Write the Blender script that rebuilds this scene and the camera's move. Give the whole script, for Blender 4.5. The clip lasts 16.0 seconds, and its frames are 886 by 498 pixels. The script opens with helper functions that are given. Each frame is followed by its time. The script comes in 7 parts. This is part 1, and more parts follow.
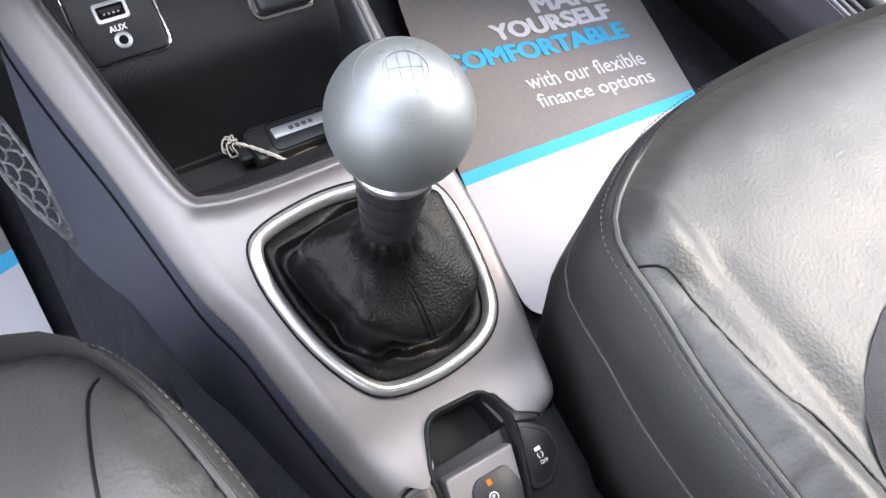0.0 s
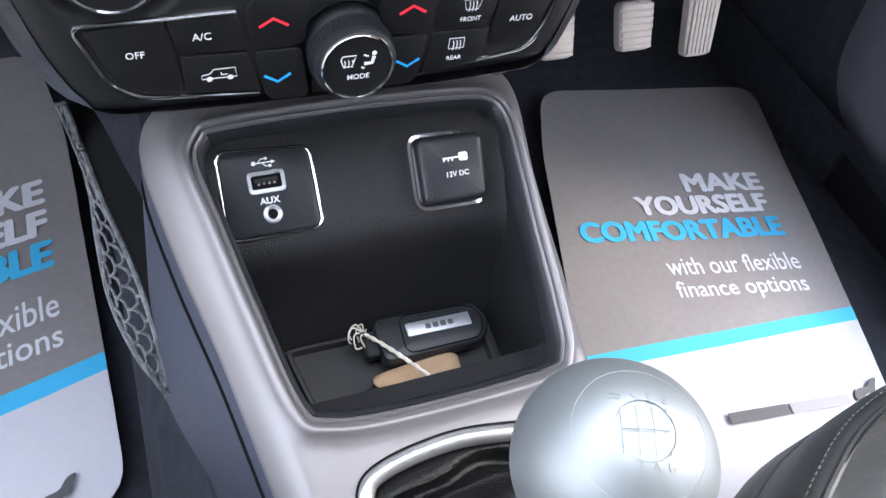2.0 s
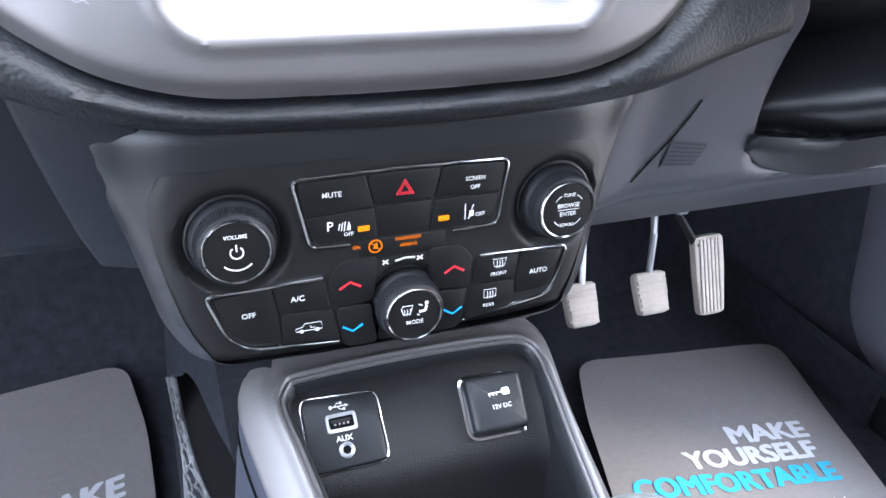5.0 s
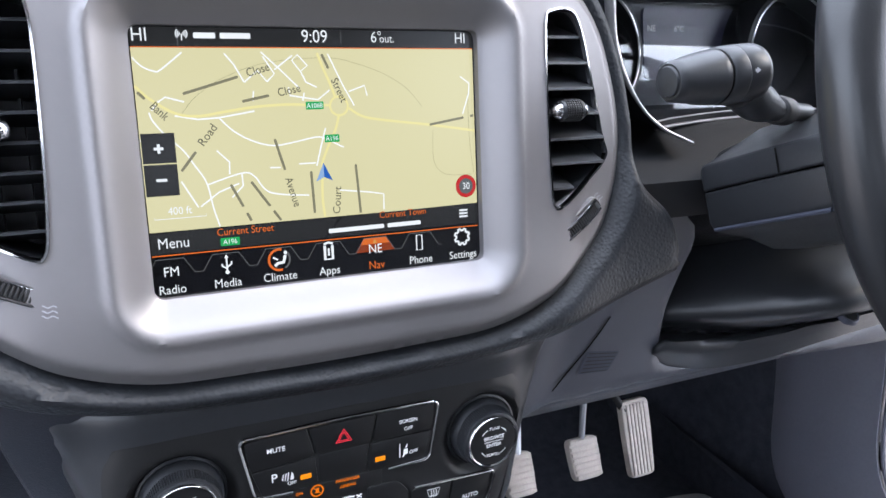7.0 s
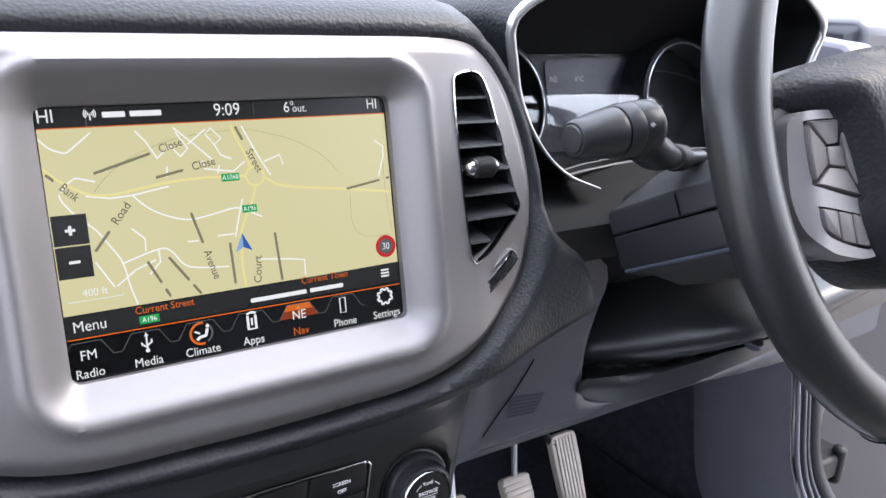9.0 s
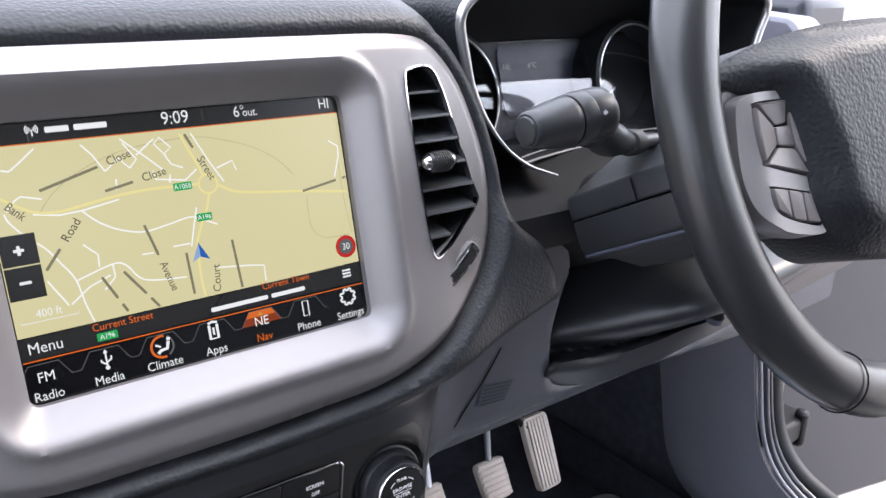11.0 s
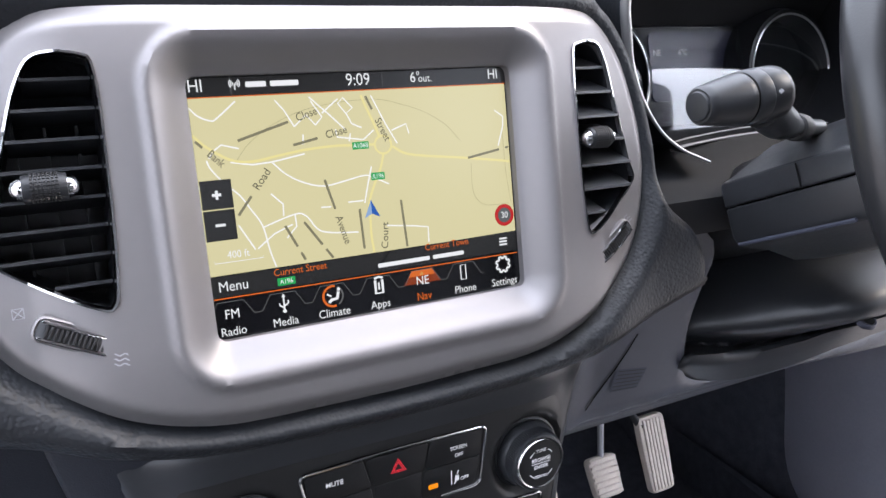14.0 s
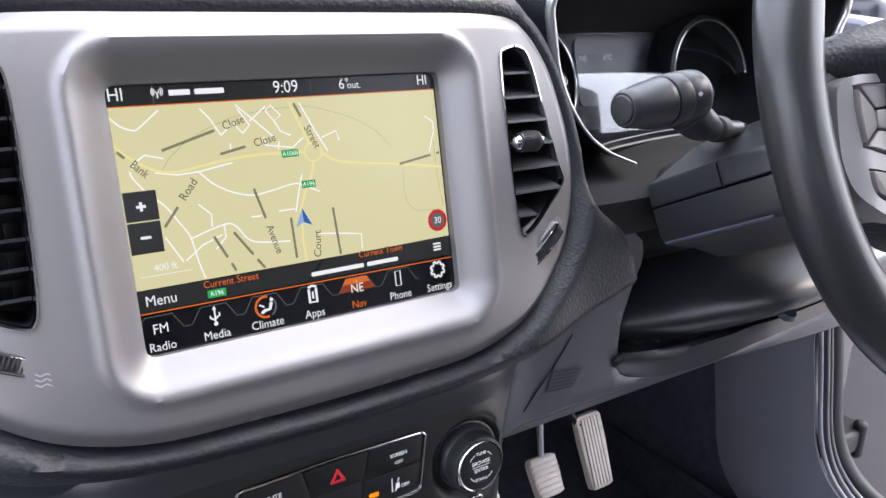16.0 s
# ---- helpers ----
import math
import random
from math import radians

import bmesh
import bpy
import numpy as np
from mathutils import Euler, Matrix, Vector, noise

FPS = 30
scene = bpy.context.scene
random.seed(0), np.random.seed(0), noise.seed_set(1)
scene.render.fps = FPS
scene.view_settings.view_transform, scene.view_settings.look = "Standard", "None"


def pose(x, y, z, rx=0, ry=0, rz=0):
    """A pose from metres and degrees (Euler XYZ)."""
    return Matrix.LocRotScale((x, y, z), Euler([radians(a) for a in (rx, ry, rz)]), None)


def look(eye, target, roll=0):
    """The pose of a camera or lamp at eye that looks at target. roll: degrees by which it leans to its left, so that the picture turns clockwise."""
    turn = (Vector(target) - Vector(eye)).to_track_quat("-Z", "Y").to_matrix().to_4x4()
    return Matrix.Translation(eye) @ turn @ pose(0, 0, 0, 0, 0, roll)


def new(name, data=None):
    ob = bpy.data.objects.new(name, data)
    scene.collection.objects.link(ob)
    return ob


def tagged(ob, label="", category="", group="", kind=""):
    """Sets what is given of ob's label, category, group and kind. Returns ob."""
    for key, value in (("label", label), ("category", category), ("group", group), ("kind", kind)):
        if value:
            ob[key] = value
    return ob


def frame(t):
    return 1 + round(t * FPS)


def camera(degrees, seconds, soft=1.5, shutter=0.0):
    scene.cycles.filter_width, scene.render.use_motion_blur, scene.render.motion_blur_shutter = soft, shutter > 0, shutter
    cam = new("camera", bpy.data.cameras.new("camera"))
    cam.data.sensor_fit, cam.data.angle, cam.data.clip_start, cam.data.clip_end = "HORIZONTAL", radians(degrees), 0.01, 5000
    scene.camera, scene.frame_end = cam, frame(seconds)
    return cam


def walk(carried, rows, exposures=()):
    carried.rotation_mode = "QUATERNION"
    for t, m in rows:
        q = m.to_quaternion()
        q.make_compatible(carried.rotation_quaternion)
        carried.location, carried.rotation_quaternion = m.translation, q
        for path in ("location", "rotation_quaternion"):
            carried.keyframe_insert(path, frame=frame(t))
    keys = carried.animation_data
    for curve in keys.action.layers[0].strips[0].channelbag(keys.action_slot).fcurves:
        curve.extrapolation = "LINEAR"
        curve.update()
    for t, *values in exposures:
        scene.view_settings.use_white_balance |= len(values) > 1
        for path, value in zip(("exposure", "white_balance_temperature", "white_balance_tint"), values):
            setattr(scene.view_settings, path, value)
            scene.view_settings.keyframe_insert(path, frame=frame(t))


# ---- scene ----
cam = camera(61.06, 16.0)
PATH = [
    (0, (-0.0874, -0.3568, 0.6931), (0.1002, -0.1709, 0.2686), 14.42),
    (0.5, (-0.0754, -0.3000, 0.6825), (0.0995, -0.1011, 0.2584), 16.24),
    (1, (-0.0686, -0.2599, 0.6786), (0.0968, -0.0474, 0.2573), 17.17),
    (1.5, (-0.0707, -0.2439, 0.6695), (0.0896, -0.0122, 0.2564), 16.50),
    (2, (-0.0751, -0.2551, 0.6728), (0.0848, 0.0060, 0.2775), 14.27),
    (2.5, (-0.0842, -0.2814, 0.6731), (0.0758, 0.0109, 0.3004), 11.37),
    (3, (-0.0938, -0.3002, 0.6763), (0.0651, 0.0254, 0.3316), 8.44),
    (3.2, (-0.0979, -0.3069, 0.6741), (0.0604, 0.0304, 0.3407), 7.50),
    (5.3, (-0.1056, -0.3332, 0.7127), (0.0592, 0.0743, 0.4744), 2.85),
    (5.5, (-0.1048, -0.3350, 0.7263), (0.0661, 0.0755, 0.4976), 2.90),
    (6, (-0.1053, -0.3354, 0.7514), (0.0800, 0.0790, 0.5418), 3.04),
    (6.5, (-0.1062, -0.3396, 0.7763), (0.0934, 0.0772, 0.5852), 3.38),
    (7, (-0.1087, -0.3390, 0.7800), (0.1005, 0.0787, 0.6019), 3.41),
    (7.5, (-0.1155, -0.3388, 0.7852), (0.0997, 0.0796, 0.6160), 3.08),
    (8, (-0.1095, -0.3417, 0.7886), (0.1122, 0.0760, 0.6263), 2.69),
    (8.5, (-0.1051, -0.3397, 0.7855), (0.1301, 0.0726, 0.6282), 2.39),
    (9, (-0.1109, -0.3413, 0.7937), (0.1471, 0.0588, 0.6411), 2.05),
    (9.2, (-0.1040, -0.3403, 0.7932), (0.1681, 0.0514, 0.6431), 1.97),
    (11.3, (-0.1097, -0.3402, 0.8001), (0.1623, 0.0460, 0.6362), -0.59),
    (11.5, (-0.1127, -0.3404, 0.8001), (0.1508, 0.0516, 0.6361), -0.69),
    (12, (-0.1165, -0.3395, 0.7982), (0.1280, 0.0651, 0.6354), -0.69),
    (12.5, (-0.1233, -0.3378, 0.7944), (0.1104, 0.0737, 0.6329), -0.32),
    (13, (-0.1338, -0.3359, 0.7888), (0.0942, 0.0794, 0.6291), 0.12),
    (13.5, (-0.1362, -0.3359, 0.7885), (0.0877, 0.0816, 0.6285), 0.51),
    (14, (-0.1424, -0.3340, 0.7848), (0.0782, 0.0846, 0.6234), 0.79),
    (14.5, (-0.1424, -0.3316, 0.7777), (0.0746, 0.0885, 0.6151), 0.94),
    (15, (-0.1438, -0.3345, 0.7846), (0.0745, 0.0852, 0.6226), 1.03),
    (15.5, (-0.1465, -0.3356, 0.7854), (0.0860, 0.0778, 0.6269), 0.96),
    (16, (-0.1408, -0.3350, 0.7843), (0.1165, 0.0641, 0.6277), 0.78),
]
walk(cam, [(t, look(eye, target, roll)) for t, eye, target, roll in PATH], [(0, 2.68, 6500, 10), (2.2, 2.72, 6150, 9), (3.2, 2.88, 6000, 8), (5.3, 3.35, 5900, 7), (6.2, 3.18, 5900, 7), (7.0, 2.74, 6000, 9), (8.2, 2.6, 6150, 10), (11.3, 2.60, 6300, 11), (16, 2.64, 6250, 11)])

# ---- daylight ----
world = bpy.data.worlds.new("overcast_sky")
scene.world = world
world.use_nodes = True
wn = world.node_tree.nodes
sky = wn.new("ShaderNodeTexSky")
sky.sky_type, sky.sun_disc = "NISHITA", False
sky.sun_elevation, sky.sun_rotation = radians(42.5), radians(104)
sky.dust_density, sky.ozone_density = 2.5, 1.2
wn["Background"].inputs[1].default_value = 0.15
wl = world.node_tree.links
# a bright veil of cloud over the sky, lightest overhead as under any overcast
way = wn.new("ShaderNodeTexCoord")
split = wn.new("ShaderNodeSeparateXYZ")
wl.new(way.outputs["Generated"], split.inputs[0])
rise = wn.new("ShaderNodeMapRange")
rise.inputs["To Min"].default_value, rise.inputs["To Max"].default_value = 0.45, 1.0
wl.new(split.outputs["Z"], rise.inputs["Value"])
puff = wn.new("ShaderNodeTexNoise")
puff.inputs["Scale"].default_value, puff.inputs["Detail"].default_value = 3.0, 5
wl.new(way.outputs["Generated"], puff.inputs["Vector"])
soft_puff = wn.new("ShaderNodeMapRange")
soft_puff.inputs["To Min"].default_value, soft_puff.inputs["To Max"].default_value = 0.75, 1.25
wl.new(puff.outputs["Fac"], soft_puff.inputs["Value"])
veil = wn.new("ShaderNodeMath")
veil.operation = "MULTIPLY"
wl.new(rise.outputs[0], veil.inputs[0])
wl.new(soft_puff.outputs[0], veil.inputs[1])
cloud = wn.new("ShaderNodeVectorMath")
cloud.operation = "SCALE"
cloud.inputs[0].default_value = (9.1, 9.4, 10.4)
wl.new(veil.outputs[0], cloud.inputs["Scale"])
cover = wn.new("ShaderNodeMix")
cover.data_type = "RGBA"
cover.inputs["Factor"].default_value = 0.85
wl.new(sky.outputs[0], cover.inputs["A"])
wl.new(cloud.outputs[0], cover.inputs["B"])
wl.new(cover.outputs["Result"], wn["Background"].inputs[0])
sun_data = bpy.data.lights.new("sun", "SUN")
sun_data.energy, sun_data.angle, sun_data.color = 0.6, radians(22), (1.0, 0.84, 0.68)
sun = new("sun", sun_data)
sun.matrix_world = look((0, 0, 0), (-0.71, 0.18, -0.67))

# ---- materials ----


def mat(name, color, rough=0.5, metal=0.0, grain=0.0, scale=400.0, vary=0.0, vscale=30.0, spec=0.5, coat=0.0, emit=None, power=1.0, rvary=0.0, cells=False):
    m = bpy.data.materials.new(name)
    m.use_nodes = True
    n, l = m.node_tree.nodes, m.node_tree.links
    b = n["Principled BSDF"]
    b.inputs["Base Color"].default_value = (*color, 1)
    b.inputs["Roughness"].default_value = rough
    b.inputs["Metallic"].default_value = metal
    b.inputs["Specular IOR Level"].default_value = spec
    b.inputs["Coat Weight"].default_value = coat
    if emit:
        b.inputs["Emission Color"].default_value = (*emit, 1)
        b.inputs["Emission Strength"].default_value = power
    if grain or vary or rvary:
        co = n.new("ShaderNodeTexCoord")
    if vary or rvary:
        t = n.new("ShaderNodeTexNoise")
        t.inputs["Scale"].default_value, t.inputs["Detail"].default_value = vscale, 6
        l.new(co.outputs["Object"], t.inputs["Vector"])
        t2 = n.new("ShaderNodeTexNoise")
        t2.inputs["Scale"].default_value, t2.inputs["Detail"].default_value = vscale * 14, 3
        l.new(co.outputs["Object"], t2.inputs["Vector"])
        add = n.new("ShaderNodeMath")
        add.operation = "ADD"
        l.new(t.outputs["Fac"], add.inputs[0])
        l.new(t2.outputs["Fac"], add.inputs[1])
        if vary:
            r = n.new("ShaderNodeMapRange")
            r.inputs["From Min"].default_value, r.inputs["From Max"].default_value = 0.6, 1.4
            l.new(add.outputs[0], r.inputs["Value"])
            mix = n.new("ShaderNodeMix")
            mix.data_type = "RGBA"
            mix.inputs["A"].default_value = (*[c * (1 - vary) for c in color], 1)
            mix.inputs["B"].default_value = (*[min(1, c * (1 + vary)) for c in color], 1)
            l.new(r.outputs[0], mix.inputs["Factor"])
            l.new(mix.outputs["Result"], b.inputs["Base Color"])
        if rvary:
            r2 = n.new("ShaderNodeMapRange")
            r2.inputs["From Min"].default_value, r2.inputs["From Max"].default_value = 0.6, 1.4
            r2.inputs["To Min"].default_value, r2.inputs["To Max"].default_value = rough - rvary, rough + rvary
            l.new(add.outputs[0], r2.inputs["Value"])
            l.new(r2.outputs[0], b.inputs["Roughness"])
    if grain:
        if cells:
            g = n.new("ShaderNodeTexVoronoi")
            g.inputs["Scale"].default_value = scale
            g.feature = "SMOOTH_F1"
            out = g.outputs["Distance"]
        else:
            g = n.new("ShaderNodeTexNoise")
            g.inputs["Scale"].default_value, g.inputs["Detail"].default_value = scale, 3
            out = g.outputs["Fac"]
        l.new(co.outputs["Object"], g.inputs["Vector"])
        bump = n.new("ShaderNodeBump")
        bump.inputs["Strength"].default_value, bump.inputs["Distance"].default_value = grain, 0.0006
        l.new(out, bump.inputs["Height"])
        l.new(bump.outputs["Normal"], b.inputs["Normal"])
    return m


def glow(name, color, power=1.0):
    return mat(name, (0.005, 0.005, 0.005), 0.25, emit=color, power=power, spec=0.3)


SILVER = mat("satin_silver_paint", (0.196, 0.187, 0.191), 0.44, 0.55, 0.02, 2500, 0.03, 12, rvary=0.03)
SILVER2 = mat("brushed_silver_trim", (0.60, 0.60, 0.60), 0.28, 0.85, 0.04, 3000, 0.03, 14)
KNOB = mat("matt_silver_knob", (0.245, 0.263, 0.268), 0.47, 0.7, 0.03, 2500, 0.03, 20, rvary=0.03)
CHROME = mat("chrome", (0.60, 0.60, 0.61), 0.10, 1.0, rvary=0.03, vscale=40)
PAD = mat("soft_black_dash_skin", (0.0108, 0.0122, 0.0152), 0.50, 0, 0.75, 480, 0.12, 25, cells=True, rvary=0.05, spec=0.35)
PLASTIC = mat("grained_black_plastic", (0.0135, 0.0135, 0.015), 0.46, 0, 0.9, 950, 0.15, 30, rvary=0.06, spec=0.28)
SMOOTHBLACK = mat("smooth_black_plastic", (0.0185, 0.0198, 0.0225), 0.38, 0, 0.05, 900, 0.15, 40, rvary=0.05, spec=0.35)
GREYPL = mat("dark_grey_plastic", (0.042, 0.046, 0.066), 0.5, 0, 0.35, 1500, 0.1, 25, rvary=0.05, spec=0.35)
GREYSAT = mat("satin_grey_fascia", (0.026, 0.028, 0.032), 0.38, 0.1, 0.1, 1500, 0.08, 20, rvary=0.04)
GLOSS = mat("soft_black_button", (0.0085, 0.0085, 0.009), 0.38, 0, 0.02, 2500, 0.06, 40, spec=0.4)
PANEL = mat("satin_black_panel", (0.013, 0.013, 0.0135), 0.42, 0, 0.03, 2500, 0.06, 12, spec=0.4)
LEATHER = mat("black_leather", (0.044, 0.045, 0.044), 0.47, 0, 0.45, 480, 0.10, 30, cells=True, rvary=0.03, spec=0.68)
BOOTL = mat("soft_black_boot_leather", (0.0055, 0.0055, 0.0058), 0.44, 0, 0.6, 700, 0.2, 35, cells=True, rvary=0.07, spec=0.2)
RIML = mat("smooth_wheel_leather", (0.0165, 0.017, 0.0185), 0.30, 0, 0.08, 1200, 0.05, 25, cells=True, rvary=0.015)
FABRIC = mat("ribbed_dark_fabric", (0.035, 0.035, 0.04), 0.85, 0, 0.8, 900, 0.3, 60)
CARPET = mat("charcoal_carpet", (0.034, 0.036, 0.045), 0.95, 0, 1.0, 1500, 0.4, 60, spec=0.1)
PAPERG = mat("printed_dark_grey_paper", (0.225, 0.208, 0.212), 0.42, 0, 1.0, 26, 0.10, 9, spec=0.6)
PAPERW = mat("white_mat_paper", (0.51, 0.51, 0.56), 0.62, 0, 1.0, 26, 0.03, 9, spec=0.3)
PBLUE = mat("printed_blue", (0.05, 0.42, 0.72), 0.6, 0, 0.2, 60, 0.05, 20)
PWHITE = mat("printed_white", (0.66, 0.66, 0.72), 0.6, 0, 0.2, 60, 0.05, 20)
PDARK = mat("printed_dark", (0.07, 0.07, 0.08), 0.6)
PGREY = mat("printed_pale_grey", (0.28, 0.28, 0.30), 0.6)
KRAFT = mat("brown_card", (0.33, 0.22, 0.13), 0.8, 0, 0.4, 900, 0.15, 60)
STRINGM = mat("cotton_string", (0.62, 0.58, 0.50), 0.9, 0, 1.0, 1800, 0.15, 200)
DASHLOW = mat("dark_lower_dash_plastic", (0.0135, 0.0155, 0.022), 0.48, 0, 0.4, 1300, 0.1, 25, rvary=0.05, spec=0.35)
KNEE = mat("grey_lower_dash_plastic", (0.064, 0.067, 0.083), 0.46, 0, 0.3, 1500, 0.08, 25, rvary=0.05, spec=0.4)
STEEL = mat("ribbed_pedal_metal", (0.47, 0.415, 0.37), 0.55, 0.2, 0.3, 800, 0.15, 40)
# faint glow in every white mark, plain socket print as well as lit legends
LEGEND = mat("white_glowing_legend", (0.70, 0.70, 0.70), 0.5, emit=(1, 1, 1), power=0.026)
REDL = mat("red_legend", (0.7, 0.03, 0.05), 0.5, emit=(1.0, 0.03, 0.05), power=0.05)
BLUEL = mat("blue_legend", (0.03, 0.3, 0.7), 0.5, emit=(0.02, 0.35, 1.0), power=0.06)
AMBER = glow("amber_light", (1.0, 0.30, 0.0), 0.16)
AMBERT = glow("amber_legend", (1.0, 0.22, 0.0), 0.13)
STITCH = mat("dark_grey_thread", (0.075, 0.075, 0.078), 0.7, 0, 0.5, 3000)
# right vent only: light on the slat tops put into a paler grey
SLAT_LIT = mat("lit_satin_vent_slat", (0.040, 0.042, 0.046), 0.42, 0, 0.05, 1500, 0.08, 30)
GROOVE = mat("groove_black", (0.004, 0.004, 0.0045), 0.7, spec=0.08)
RUBBER = mat("black_rubber", (0.012, 0.012, 0.013), 0.6, 0, 0.3, 700, 0.2, 60)
# pale lavender puts the sky light on the door trim into the colour
TRIMG = mat("skylit_lavender_trim_plastic", (0.13, 0.13, 0.155), 0.38, 0, 0.2, 1500, 0.08, 20, rvary=0.05)
# paint darkened to put the shadowed outside of the body into its colour
BODY = mat("shade_darkened_body_paint", (0.034, 0.035, 0.044), 0.36, 0.3, coat=0.3, vary=0.03, vscale=8)
HEADLINER = mat("grey_headliner", (0.45, 0.45, 0.45), 0.9, 0, 0.4, 1200, 0.05, 20)
TARMAC = mat("worn_paving", (0.28, 0.25, 0.23), 0.9, 0, 0.6, 60, 0.3, 4)
CONCRETE = mat("rendered_wall", (0.42, 0.40, 0.40), 0.85, 0, 0.5, 30, 0.12, 2)
NET = mat("black_and_grey_net_cord", (0.17, 0.175, 0.185), 0.6, 0, 0.8, 2500, 0.95, 160)
EMBOSS = mat("embossed_silver_mark", (0.232, 0.246, 0.25), 0.5, 0.6)
SWITCH = mat("satin_grey_switch", (0.105, 0.095, 0.095), 0.42, 0, 0.05, 2000, 0.06, 30, rvary=0.04)
BADGE = mat("brushed_badge", (0.42, 0.43, 0.45), 0.35, 0.7, 0.2, 1500)

# ---- shape helpers ----


def thing(name, label, category, at=(0, 0, 0), group="", kind=""):
    ob = new(name)
    ob.location = at
    return tagged(ob, label, category, group, kind)


def where(ob):
    m = Matrix.Translation(ob.location)
    return where(ob.parent) @ ob.matrix_parent_inverse @ m if ob.parent else m


def part(name, bm, material, parent=None, label="", sharp=38, bevel=0.0, seg=2):
    """Links a bmesh, drawn in the place's own coordinates, as one mesh under a thing or a part."""
    me = bpy.data.meshes.new(name)
    bmesh.ops.remove_doubles(bm, verts=bm.verts, dist=1e-6)
    bmesh.ops.recalc_face_normals(bm, faces=bm.faces)
    bm.to_mesh(me)
    bm.free()
    me.materials.append(material)
    me.polygons.foreach_set("use_smooth", [True] * len(me.polygons))
    me.set_sharp_from_angle(angle=radians(sharp))
    ob = new(name, me)
    if parent:
        ob.parent = parent
        ob.matrix_parent_inverse = where(parent).inverted()
    if bevel:
        b = ob.modifiers.new("edge", "BEVEL")
        b.width, b.segments, b.limit_method, b.angle_limit = bevel, seg, "ANGLE", radians(35)
        b.harden_normals = False
    if label:
        ob["label"] = label
    return ob


def whole(name, bm, material, label, category, group="", kind="", **k):
    return tagged(part(name, bm, material, None, **k), label, category, group, kind)


def basis(o, ex, ey):
    """A plane's frame: 2D places to the world, the third axis out of the plane."""
    ex, ey = Vector(ex).normalized(), Vector(ey).normalized()
    n = ex.cross(ey)
    return Matrix(((ex.x, ey.x, n.x, o[0]), (ex.y, ey.y, n.y, o[1]), (ex.z, ey.z, n.z, o[2]), (0, 0, 0, 1)))


def spline(pts, n=64, closed=True):
    """Catmull-Rom through the points, evenly respaced."""
    p = np.array(pts, float)
    k = len(p)
    out = []
    for i in range(k if closed else k - 1):
        a, b, c, d = (p[(i + j) % k] if closed else p[min(max(i + j, 0), k - 1)] for j in (-1, 0, 1, 2))
        for s in np.linspace(0, 1, 12, endpoint=False):
            out.append(0.5 * (2 * b + (c - a) * s + (2 * a - 5 * b + 4 * c - d) * s * s + (3 * b - a - 3 * c + d) * s**3))
    out.append(out[0] if closed else p[-1])
    out = np.array(out)
    d = np.r_[0, np.cumsum(np.linalg.norm(np.diff(out, axis=0), axis=1))]
    at = np.linspace(0, d[-1], n + 1)[:-1] if closed else np.linspace(0, d[-1], n)
    return np.stack([np.interp(at, d, out[:, j]) for j in range(out.shape[1])], 1)


def rounded(pts, r=0.004, n=5):
    """A polygon with its corners rounded by radius about r."""
    p = [np.array(q, float) for q in pts]
    out = []
    for i, b in enumerate(p):
        a, c = p[i - 1], p[(i + 1) % len(p)]
        u, v = (a - b), (c - b)
        lu, lv = np.linalg.norm(u), np.linalg.norm(v)
        d = min(r, lu * 0.48, lv * 0.48)
        s, e = b + u / lu * d, b + v / lv * d
        for t in np.linspace(0, 1, n):
            out.append((1 - t) ** 2 * s + 2 * t * (1 - t) * b + t * t * e)
    return np.array(out)


def rrect(cx, cy, w, h, r=0.003, n=5):
    return rounded([(cx - w / 2, cy - h / 2), (cx + w / 2, cy - h / 2), (cx + w / 2, cy + h / 2), (cx - w / 2, cy + h / 2)], r, n)


def circle(cx, cy, r, n=40, ry=None):
    a = np.linspace(0, 2 * math.pi, n, endpoint=False)
    return np.stack([cx + r * np.cos(a), cy + (ry or r) * np.sin(a)], 1)


def offset(loop, d):
    """A closed loop moved outwards by d (inwards: minus)."""
    p = np.array(loop, float)
    t = np.roll(p, -1, 0) - np.roll(p, 1, 0)
    t /= np.linalg.norm(t, axis=1)[:, None] + 1e-12
    area = np.sum(p[:, 0] * np.roll(p[:, 1], -1) - np.roll(p[:, 0], -1) * p[:, 1])
    return p + d * np.stack([t[:, 1], -t[:, 0]], 1) * (1 if area > 0 else -1)


def lift(loop, h, M):
    return [M @ Vector((q[0], q[1], h(q[0], q[1]) if callable(h) else h)) for q in loop]


def loft(bm, loops, closed=True, cap=(False, False)):
    rows = [[bm.verts.new(v) for v in loop] for loop in loops]
    n = len(rows[0])
    for a, b in zip(rows, rows[1:]):
        for i in range(n if closed else n - 1):
            bm.faces.new((a[i], a[(i + 1) % n], b[(i + 1) % n], b[i]))
    for on, row in zip(cap, (rows[0], rows[-1])):
        if on:
            bm.faces.new(row)
    return bm


def prism(bm, loop, z0, z1, M=Matrix()):
    return loft(bm, [lift(loop, z0, M), lift(loop, z1, M)], cap=(True, True))


def pillow(bm, loop, z0, z1, M=Matrix(), r=0.0008):
    """A plate with a softened upper edge."""
    return loft(bm, [lift(loop, z0, M), lift(loop, z1 - r, M), lift(offset(loop, -r * 0.35), z1 - r * 0.3, M), lift(offset(loop, -r), z1, M)], cap=(True, True))


def box(bm, x0, y0, z0, x1, y1, z1):
    return prism(bm, [(x0, y0), (x1, y0), (x1, y1), (x0, y1)], z0, z1)


